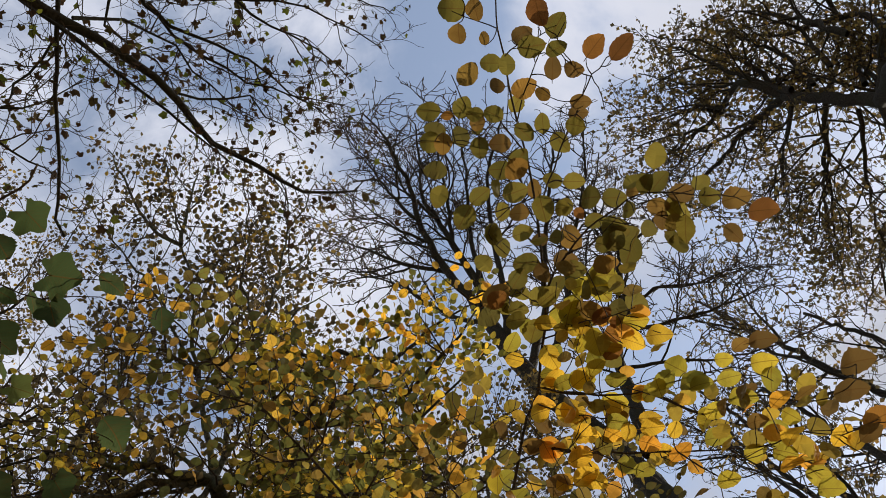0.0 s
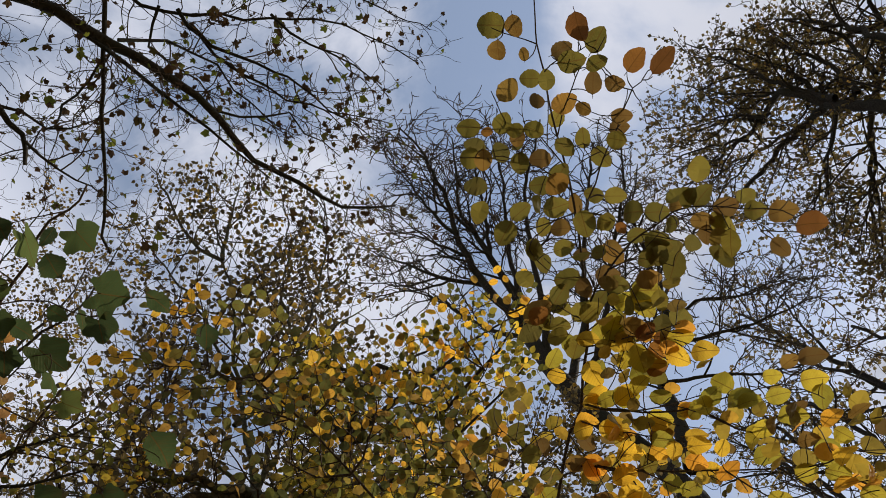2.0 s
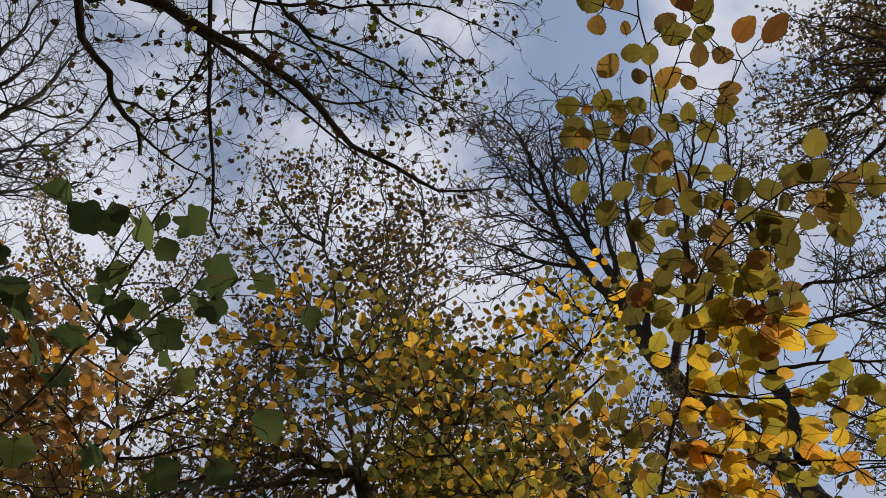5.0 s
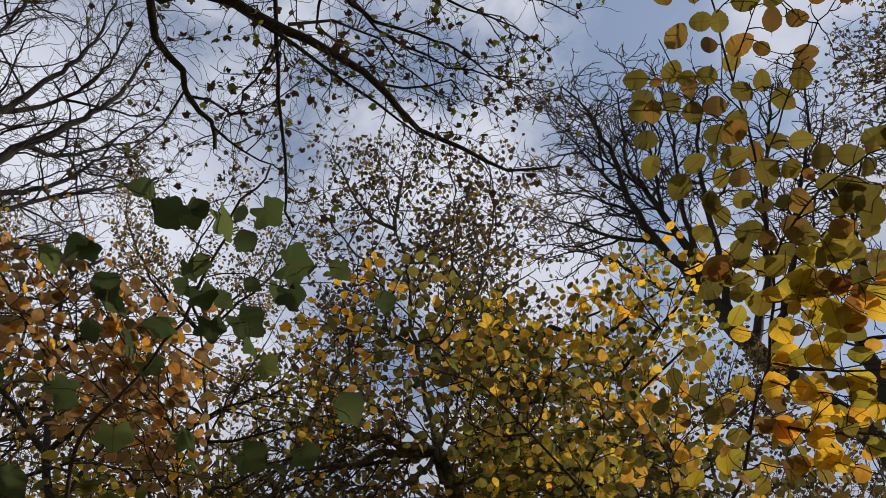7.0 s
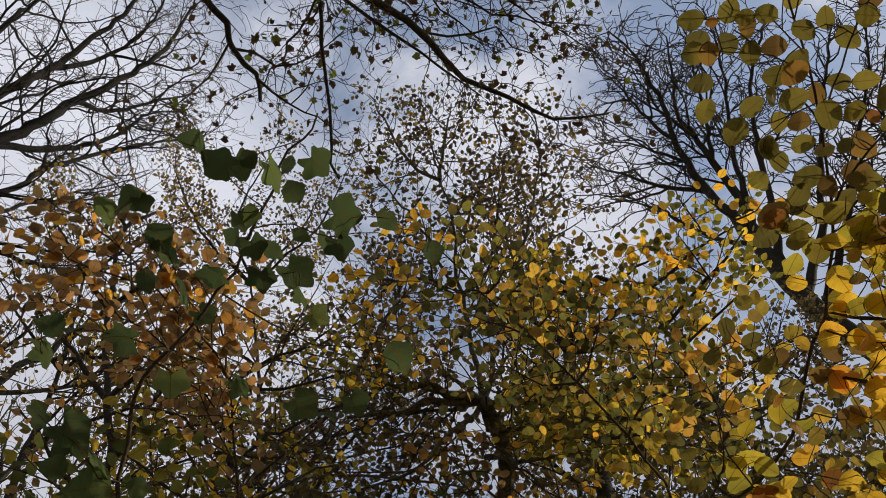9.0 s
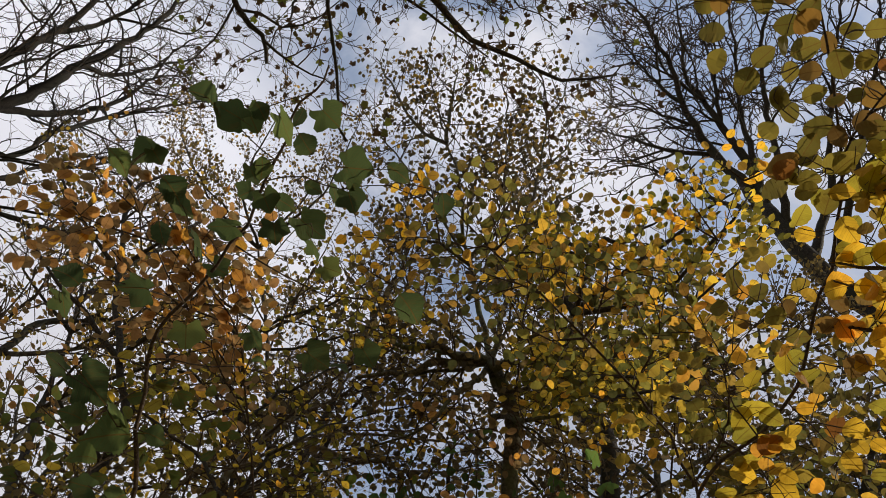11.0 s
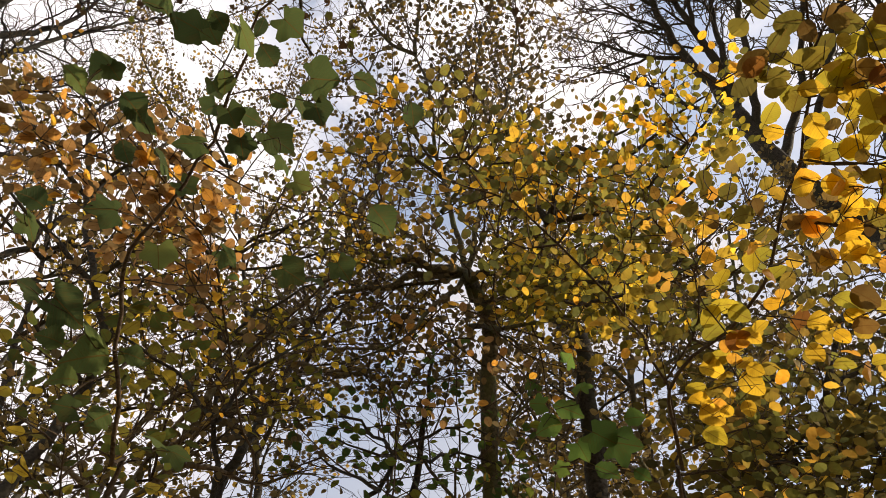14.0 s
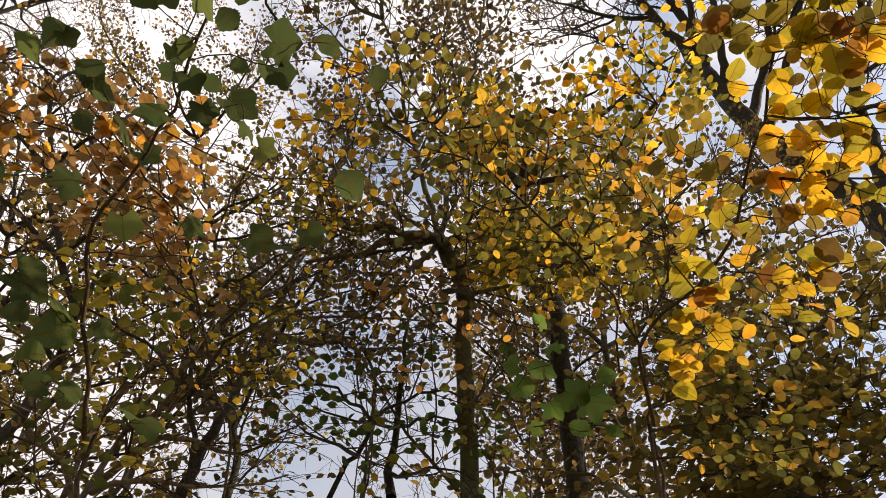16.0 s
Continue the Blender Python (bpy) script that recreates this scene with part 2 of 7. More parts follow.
# wide ramp: dark olive stands for shaded leaves, the few golds for sun flecks
SUN_FLECKED_BEECH = leaf_pair("sun_flecked_beech_leaf", [(0.0, (0.042, 0.042, 0.015)), (0.25, (0.07, 0.069, 0.019)), (0.5, (0.11, 0.104, 0.023)), (0.68, (0.16, 0.132, 0.027)), (0.8, (0.22, 0.125, 0.031)), (0.9, (0.36, 0.195, 0.035)), (1.0, (0.50, 0.31, 0.042))], thin=0.55, spotted=0.45)
MIXED_LEAF = leaf_pair("mixed_leaf", [(0.0, (0.035, 0.045, 0.014)), (0.45, (0.06, 0.075, 0.018)), (0.7, (0.13, 0.115, 0.022)), (0.88, (0.24, 0.18, 0.028)), (1.0, (0.40, 0.27, 0.034))], thin=0.5)
# darker olive beech leaf, with the shade low down painted into its tones
SHADED_OLIVE_BEECH = leaf_pair("shaded_olive_beech_leaf", [(0.0, (0.0441, 0.0382, 0.0149)), (0.35, (0.0784, 0.0657, 0.0207)), (0.68, (0.118, 0.0933, 0.023)), (0.88, (0.176, 0.127, 0.0276)), (0.96, (0.294, 0.191, 0.0345)), (1.0, (0.392, 0.212, 0.0345))], thin=0.5)
ORANGE_BEECH = leaf_pair("orange_beech_leaf", [(0.0, (0.10, 0.072, 0.032)), (0.3, (0.17, 0.105, 0.044)), (0.6, (0.24, 0.13, 0.05)), (0.82, (0.31, 0.15, 0.045)), (0.93, (0.42, 0.20, 0.04)), (1.0, (0.50, 0.28, 0.04))])
TAN_BEECH = leaf_pair("tan_beech_leaf", [(0.0, (0.049, 0.0403, 0.0184)), (0.3, (0.0882, 0.07, 0.023)), (0.55, (0.137, 0.0996, 0.0299)), (0.78, (0.216, 0.148, 0.0345)), (0.91, (0.353, 0.223, 0.0391)), (1.0, (0.451, 0.297, 0.046))], thin=0.55)
BROWN_LEAF = leaf_pair("brown_leaf", [(0.0, (0.0539, 0.0445, 0.0276)), (0.3, (0.0833, 0.0657, 0.0345)), (0.55, (0.113, 0.0848, 0.0391)), (0.78, (0.157, 0.111, 0.0391)), (0.92, (0.245, 0.159, 0.0368)), (1.0, (0.392, 0.233, 0.0391))], thin=0.5)
MAPLE_LEAF = leaf_pair("maple_leaf", [(0.0, (0.04, 0.025, 0.015)), (0.5, (0.07, 0.04, 0.018)), (0.7, UMBER), (0.82, (0.09, 0.10, 0.02)), (1.0, (0.16, 0.17, 0.026))], thin=0.4)
OAK_LEAF = leaf_material("oak_leaf", [(0.0, (0.05, 0.042, 0.022)), (0.5, (0.09, 0.068, 0.03)), (0.85, (0.13, 0.10, 0.034)), (1.0, (0.19, 0.11, 0.03))], thin=0.48)

BARK_DARK = bark_material("dark_bark", (0.016, 0.013, 0.010), (0.05, 0.042, 0.032), (0.028, 0.028, 0.017))
# near-black bark: the backlit darkness of the boughs is in the colour
BARK_SILHOUETTE = bark_material("silhouette_bark", (0.008, 0.007, 0.006), (0.024, 0.02, 0.017), (0.016, 0.016, 0.012))
# grey-brown bark, lightened to put the light on the trunk into its tone
BARK_GREY_LIT = bark_material("lit_grey_bark", (0.07, 0.055, 0.042), (0.19, 0.15, 0.11), (0.12, 0.11, 0.065))
BARK_MOSSY = bark_material("mossy_bark", (0.03, 0.026, 0.017), (0.11, 0.092, 0.06), (0.075, 0.085, 0.03))
BARK_TWIG = bark_material("twig_bark", (0.028, 0.019, 0.012), (0.075, 0.052, 0.032), scale=40.0)


# ---------------------------------------------------------------- wood: paths, tubes and growth
UP = np.array([0.0, 0.0, 1.0])


def unit(v):
    v = np.asarray(v, float)
    return v / (np.linalg.norm(v, axis=-1, keepdims=True) + 1e-12)


def limb(points, r0, r1, step=0.15, jitter=0.0, rng=None):
    """A smooth path through a few points, with the radius tapering from r0 to r1."""
    p = np.array(points, float)
    q = np.vstack([2 * p[0] - p[1], p, 2 * p[-1] - p[-2]])
    out = []
    for i in range(1, len(q) - 2):
        n = max(2, int(np.linalg.norm(q[i + 1] - q[i]) / step))
        for s in np.arange(n) / n:
            a, b, c, d = q[i - 1:i + 3]
            out.append(0.5 * (2 * b + (c - a) * s + (2 * a - 5 * b + 4 * c - d) * s * s + (3 * b - a - 3 * c + d) * s ** 3))
    out = np.array(out + [p[-1]])
    if jitter:
        shake = rng.normal(0, jitter, out.shape)
        shake[0] = shake[-1] = 0
        out = out + shake
    u = np.linspace(0, 1, len(out))
    return out, r0 + (r1 - r0) * u ** 0.8


def shoots(rng, paths, every, length, angle=50, lift=0.1, wander=0.16, start=0.15, end=1.0, steps=6, thick=0.012, flat=False, taper=0.55, keep=1.0, tip=0.0008):
    """Side shoots along the given paths. flat: they leave to the two sides in turn, in one level spray."""
    made = []
    for p, r in paths:
        seg = np.linalg.norm(np.diff(p, axis=0), axis=1)
        cum = np.concatenate([[0], np.cumsum(seg)])
        total = cum[-1]
        s, turn = start * total + rng.uniform(0, every), 1
        while s < total * end:
            if rng.random() > keep:
                s += every
                continue
            i = min(int(np.searchsorted(cum, s)) - 1, len(seg) - 1)
            i = max(i, 0)
            f = (s - cum[i]) / max(seg[i], 1e-6)
            at = p[i] + (p[i + 1] - p[i]) * f
            here = r[i] + (r[i + 1] - r[i]) * f
            way = unit(p[i + 1] - p[i])
            if flat:
                side = np.cross(way, UP)
                if np.linalg.norm(side) < 0.35:
                    side = np.array([math.cos(s * 9.0), math.sin(s * 9.0), 0.0])
                side = unit(side) * turn + rng.normal(0, 0.22, 3)
                turn = -turn
            else:
                side = rng.normal(0, 1, 3)
                side = side - way * side.dot(way)
            side = unit(side)
            a = radians(angle + rng.normal(0, 10))
            d = math.cos(a) * way + math.sin(a) * side
            long = rng.uniform(*length) * (1 - taper * s / total)
            pts, d = [at], unit(d + lift * UP)
            for _ in range(steps):
                d = unit(d + rng.normal(0, wander, 3) + lift * 0.5 * UP)
                pts.append(pts[-1] + d * long / steps)
            r0 = max(min(here * 0.7, thick * long + 0.0006), tip * 1.3)
            made.append((np.array(pts), np.linspace(r0, max(r0 * 0.35, tip), steps + 1)))
            s += every * rng.uniform(0.6, 1.4)
    return made


def mesh_of(name, verts, faces_by_size, mat, smooth=True):
    """A mesh from a vertex array and arrays of faces, each array of one corner count."""
    me = bpy.data.meshes.new(name)
    me.vertices.add(len(verts))
    me.vertices.foreach_set("co", np.asarray(verts, np.float32).ravel())
    corners = np.concatenate([f.ravel() for f in faces_by_size]).astype(np.int32)
    sizes = np.concatenate([np.full(len(f), f.shape[1], np.int32) for f in faces_by_size])
    me.loops.add(len(corners))
    me.loops.foreach_set("vertex_index", corners)
    me.polygons.add(len(sizes))
    me.polygons.foreach_set("loop_start", (np.cumsum(sizes) - sizes).astype(np.int32))
    me.polygons.foreach_set("use_smooth", np.full(len(sizes), smooth))
    me.materials.append(mat)
    me.update(calc_edges=True)
    me.validate()
    return me


def tube_mesh(name, paths, sides, mat, rough=0.0, seed=0):
    """Tapered tubes round all paths in one mesh. rough: unevenness of thick wood."""
    rng = np.random.default_rng(seed)
    groups, verts, quads, caps, base = {}, [], [], [], 0
    for p, r in paths:
        groups.setdefault(len(p), []).append((p, r))
    turn = np.arange(sides) / sides * 2 * math.pi
    for n, members in groups.items():
        p = np.array([m[0] for m in members])
        r = np.array([m[1] for m in members])
        way = np.empty_like(p)
        way[:, 1:-1] = p[:, 2:] - p[:, :-2]
        way[:, 0], way[:, -1] = p[:, 1] - p[:, 0], p[:, -1] - p[:, -2]
        way = unit(way)
        mean = unit(p[:, -1] - p[:, 0])
        ref = np.where(np.abs(mean[:, 2:3]) < 0.8, UP, np.array([1.0, 0.2, 0.0]))[:, None, :]
        a = unit(np.cross(way, ref))
        b = np.cross(way, a)
        rr = r[:, :, None] * (1 + rough * rng.normal(0, 1, (*r.shape, sides)))
        v = p[:, :, None, :] + rr[..., None] * (np.cos(turn)[None, None, :, None] * a[:, :, None, :] + np.sin(turn)[None, None, :, None] * b[:, :, None, :])
        k = len(members)
        verts.append(v.reshape(-1, 3))
        start = base + (np.arange(k) * n * sides)[:, None, None] + (np.arange(n - 1) * sides)[None, :, None]
        i, j = np.arange(sides)[None, None, :], ((np.arange(sides) + 1) % sides)[None, None, :]
        quads.append(np.stack([start + i, start + j, start + sides + j, start + sides + i], -1).reshape(-1, 4))
        if sides > 3:
            tip = base + (np.arange(k) * n * sides)[:, None] + (n - 1) * sides + np.arange(sides)[None, :]
            caps.append(tip)
        base += k * n * sides
    faces = [np.concatenate(quads)] + ([np.concatenate(caps)] if caps else [])
    return mesh_of(name, np.concatenate(verts), faces, mat)


# ---------------------------------------------------------------- leaves
def oval_leaf(steps, wide=0.36, fold=0.10, curl=0.10, wave=0.0, stalk=0.0, seed=0, blunt=0.66):
    """An oval leaf of length 1 along y: midrib, two halves folded a little, and a stalk."""
    rng = np.random.default_rng(seed)
    y = np.linspace(0, 1, steps + 1)
    w = wide * np.sin(math.pi * y ** 0.85) ** blunt
    z = -curl * (y - 0.3) ** 2 * 1.6
    mid = np.stack([0 * y, y, z], 1)
    inner = slice(1, steps)
    tooth = 1 + wave * np.where(np.arange(steps + 1) % 2, 1, -1)
    halves = []
    for sign in (-1, 1):
        bend = fold * rng.uniform(0.3, 1.6) + rng.normal(0, 0.02, steps + 1)
        halves.append(np.stack([sign * w * tooth, y + 0.01, z + w * bend * 2.0], 1)[inner])
    v = np.vstack([mid, *halves])
    tris, quads = [], []
    for side in (0, 1):
        o = steps + 1 + side * (steps - 1)
        rim = [0] + [o + i for i in range(steps - 1)] + [steps]
        for i in range(steps):
            f = [i, i + 1] + ([rim[i + 1]] if i < steps - 1 else []) + ([rim[i]] if i > 0 else [])
            f = f if side else f[::-1]
            (quads if len(f) == 4 else tris).append(f)
    if stalk:
        b = len(v)
        s = 0.012
        v = np.vstack([v, [[-s, 0.02, -s], [s, 0.02, -s], [0, 0.02, s], [-s, -stalk, 0.0], [s, -stalk, 0.0], [0, -stalk, 2 * s]]])
        quads += [[b + i, b + (i + 1) % 3, b + 3 + (i + 1) % 3, b + 3 + i] for i in range(3)]
    return v, np.array(tris), np.array(quads)


def lobed_leaf(lobes, depth, curl=0.15, stalk=0.0, seed=0):
    """A palmate leaf of length 1: pointed lobes round the stalk's end."""
    rng = np.random.default_rng(seed)
    rim = []
    spread = radians(125)
    for k in range(lobes):
        a = -spread + 2 * spread * k / (lobes - 1)
        long = (0.52 + 0.26 * math.cos(a * 0.72)) * rng.uniform(0.93, 1.07)
        gap = spread / (lobes - 1)
        rim.append((a - gap * 0.45, long * (1 - depth * 0.45)))
        rim.append((a, long))
        rim.append((a + gap * 0.45, long * (1 - depth * 0.45)))
        if k < lobes - 1:
            rim.append((a + gap, long * (1 - depth)))
    v = [(0, 0.22, 0.0)]
    for a, r in rim:
        x, y = math.sin(a) * r, 0.22 + math.cos(a) * r
        v.append((x, y, -curl * (x * x * 1.2 + (y - 0.3) ** 2) + rng.normal(0, 0.025)))
    v.append((0, 0.12, 0.0))
    n = len(v)
    tris = [[0, i + 1, i] for i in range(1, n - 1)] + [[0, 1, n - 1]]
    v = np.array(v, float)
    quads = []
    if stalk:
        b, s = len(v), 0.01
        v = np.vstack([v, [[-s, 0.2, -s], [s, 0.2, -s], [0, 0.2, s], [-s, -stalk, -0.05], [s, -stalk, -0.05], [0, -stalk, -0.03]]])
        quads = [[b + i, b + (i + 1) % 3, b + 3 + (i + 1) % 3, b + 3 + i] for i in range(3)]
    return v, np.array(tris), np.array(quads).reshape(-1, 4)


def beech_leaf(wide, fold, curl, seed):
    """A broad beech leaf with a slightly scalloped, uneven rim."""
    v, tris, quads = oval_leaf(12, wide=wide, fold=fold, curl=curl, wave=0.022, stalk=0.16, seed=seed, blunt=0.62)
    rng = np.random.default_rng(seed + 500)
    v = v.copy()
    v[:, 0] *= 1 + rng.normal(0, 0.025, len(v))
    v[:, 0] += 0.05 * rng.normal() * np.sin(math.pi * np.clip(v[:, 1], 0, 1))
    v[:, 2] += 0.03 * np.sin(v[:, 1] * 7 + seed) * np.abs(v[:, 0]) * 3
    return v, tris, quads


def broad_leaf(wide, fold, curl, seed):
    """A broad toothed leaf, rounded at the stalk and drawn out to a point."""
    v, tris, quads = oval_leaf(19, wide=wide, fold=fold, curl=curl, wave=0.06, stalk=0.3, seed=seed, blunt=0.8)
    v = v.copy()
    y = np.clip(v[:, 1], 0, 1)
    rng = np.random.default_rng(seed + 300)
    v[:, :2] += rng.normal(0, 0.012, (len(v), 2))
    v[:, 2] += 0.05 * np.sin(y * 9 + seed) * np.abs(v[:, 0]) * 2
    v[:, 0] *= np.where(y < 0.62, 1.08, 1.08 - 0.9 * (y - 0.62)) * (1 + 0.06 * np.sin(y * 13 + seed) * np.sign(v[:, 0] + 1e-9))
    return v, tris, quads


def leaf_frames(axis, normal):
    y = unit(axis)
    x = unit(np.cross(y, normal))
    z = np.cross(x, y)
    return np.stack([x, y, z], -1)


def dress(rng, twigs, every, size, tilt=0.35, droop=0.1, start=0.2, keep=1.0, open_angle=55, flat=True, clump=None):
    """Leaf places along twigs, to the two sides in turn: place, direction, upper side, size."""
    rows = []
    for p, r in twigs:
        seg = np.linalg.norm(np.diff(p, axis=0), axis=1)
        cum = np.concatenate([[0], np.cumsum(seg)])
        total, turn = cum[-1], 1
        s = start * total + rng.uniform(0, every)
        sites = []
        while s < total:
            sites.append(s)
            s += every * rng.uniform(0.7, 1.3)
        sites.append(total * 0.999)
        for s in sites:
            turn = -turn
            if rng.random() > keep * (1.0 if clump is None else min(1.25, max(0.05, 0.78 + 1.0 * noise.noise(Vector(p[-1]) * clump)))):
                continue
            i = max(0, min(int(np.searchsorted(cum, s)) - 1, len(seg) - 1))
            f = (s - cum[i]) / max(seg[i], 1e-6)
            at = p[i] + (p[i + 1] - p[i]) * f
            way = unit(p[i + 1] - p[i])
            side = np.cross(way, UP)
            side = unit(side) if np.linalg.norm(side) > 0.3 and flat else unit(np.cross(way, rng.normal(0, 1, 3)))
            a = radians(open_angle if s < total * 0.99 else 8) + rng.normal(0, 0.25)
            axis = math.cos(a) * way + turn * math.sin(a) * side + rng.normal(0, 0.14, 3) - droop * UP
            rows.append((at, axis, UP + rng.normal(0, tilt, 3), rng.uniform(*size)))
    return rows


def joined_leaves(name, template, rows, mat):
    v, tris, quads = template
    at = np.array([r[0] for r in rows])
    m = leaf_frames(np.array([r[1] for r in rows]), np.array([r[2] for r in rows]))
    size = np.array([r[3] for r in rows])
    at = at + m[:, :, 1] * (size * 0.12)[:, None]
    verts = np.einsum("lij,nj->lni", m, v) * size[:, None, None] + at[:, None, :]
    off = (np.arange(len(rows)) * len(v))[:, None, None]
    faces = [(f[None] + off).reshape(-1, f.shape[1]) for f in (tris, quads) if len(f)]
    return mesh_of(name, verts.reshape(-1, 3), faces, mat, smooth=False)


# ---------------------------------------------------------------- things and parts
def thing(name, label, category, group="", at=(0, 0, 0)):
    ob = new(name)
    ob.location = at
    ob.empty_display_size = 0.2
    return tagged(ob, label, category, group)


def part(name, mesh, parent, label="", kind=""):
    ob = new(name, mesh)
    ob.parent = parent
    ob.matrix_parent_inverse = Matrix.Translation(parent.location).inverted()
    return tagged(ob, label, kind=kind)


def single_leaves(rows, meshes, parent, rng, lead=0.2):
    """Each leaf as an object of its own, on one of a few shared meshes."""
    back = Matrix.Translation(parent.location).inverted()
    for at, axis, normal, size in rows:
        m = leaf_frames(np.array(axis), np.array(normal))
        rot = Matrix([[*m[i]] for i in range(3)]).to_4x4()
        ob = new("leaf", meshes[int(rng.integers(len(meshes)))])
        ob.parent = parent
        ob.matrix_parent_inverse = back
        ob.matrix_basis = Matrix.Translation(Vector(np.asarray(at) + m[:, 1] * size * lead)) @ rot @ Matrix.Diagonal((size, size, size, 1))


def plain_mesh(name, template, mat):
    v, tris, quads = template
    return mesh_of(name, v, [f for f in (tris, quads) if len(f)], mat, smooth=True)


def foliage(tree, rows, shape, mats, words, rng, count=280):
    """The lowest, nearest leaves one by one; all the others in one crown."""
    rows.sort(key=lambda r: r[0][0] ** 2 + r[0][1] ** 2 + (r[0][2] - 2) ** 2)
    meshes = [plain_mesh("leaf", shape, mats[1])]
    single_leaves(rows[:count], meshes, tree, rng, lead=0.12)
    if len(rows) > count:
        part("crown", joined_leaves("crown", shape, rows[count:], mats[0]), tree, words, "stuff")


SMALL_OVAL = oval_leaf(3, seed=1)
TINY_OVAL = oval_leaf(2, wide=0.42, fold=0.2, seed=2)
MID_OVAL = oval_leaf(5, seed=3)
MAPLE_SHAPE = lobed_leaf(5, 0.22, curl=0.8, seed=4, stalk=0.35)

# ---------------------------------------------------------------- ground
def ground_material():
    m, nodes, links = material("leaf_litter")
    out = nodes.new("ShaderNodeOutputMaterial")
    coord = nodes.new("ShaderNodeTexCoord")
    cells = nodes.new("ShaderNodeTexVoronoi")
    cells.inputs["Scale"].default_value = 16.0
    patches = nodes.new("ShaderNodeTexNoise")
    patches.inputs["Scale"].default_value = 0.6
    ramp = ramp_node(nodes, [(0.1, (0.10, 0.06, 0.03)), (0.5, (0.26, 0.15, 0.05)), (0.9, (0.40, 0.24, 0.07))])
    mix = nodes.new("ShaderNodeMix")
    mix.data_type = "RGBA"
    mix.inputs["B"].default_value = (0.045, 0.05, 0.02, 1)
    face = nodes.new("ShaderNodeBsdfPrincipled")
    face.inputs["Roughness"].default_value = 0.95
    links.new(coord.outputs["Object"], cells.inputs["Vector"])
    links.new(coord.outputs["Object"], patches.inputs["Vector"])
    links.new(cells.outputs["Color"], ramp.inputs["Fac"])
    links.new(patches.outputs["Fac"], mix.inputs["Factor"])
    links.new(ramp.outputs["Color"], mix.inputs["A"])
    links.new(mix.outputs["Result"], face.inputs["Base Color"])
    links.new(face.outputs["BSDF"], out.inputs["Surface"])
    return m


def make_ground():
    edges = np.concatenate([-np.geomspace(1500, 12, 14), np.linspace(-10, 10, 41), np.geomspace(12, 1500, 14)])
    n = len(edges)
    x, y = np.meshgrid(edges, edges)
    z = np.array([[noise.noise(Vector((a * 0.35, b * 0.35, 0))) * 0.08 for a in edges] for b in edges])
    v = np.stack([x, y, z - 0.04], -1).reshape(-1, 3)
    i, j = np.meshgrid(np.arange(n - 1), np.arange(n - 1))
    k = (j * n + i).ravel()
    me = mesh_of("ground", v, [np.stack([k, k + 1, k + n + 1, k + n], -1)], ground_material())
    tagged(new("ground", me), "woodland floor of brown fallen leaves and moss", "ground", kind="structure")


make_ground()


def wooden(tree, trunk, limbs, twigs, bark, seed, sides=8):
    """The woody parts of a tree: one trunk, every limb, and all the fine twigs."""
    part("trunk", tube_mesh("trunk", [trunk], 12, bark, rough=0.03, seed=seed), tree)
    for k, l in enumerate(limbs):
        part("limb", tube_mesh("limb", [l], sides, bark, rough=0.03, seed=seed + k + 1), tree)
    thick = [t for t in twigs if t[1][0] > 0.008]
    thin = [t for t in twigs if t[1][0] <= 0.008]
    if thick:
        part("bough_mass", tube_mesh("bough_mass", thick, 6, bark, seed=seed), tree, "many thin branching boughs", "stuff")
    if thin:
        part("twig_mass", tube_mesh("twig_mass", thin, 4, BARK_TWIG, seed=seed), tree, "fine dark twigs", "stuff")


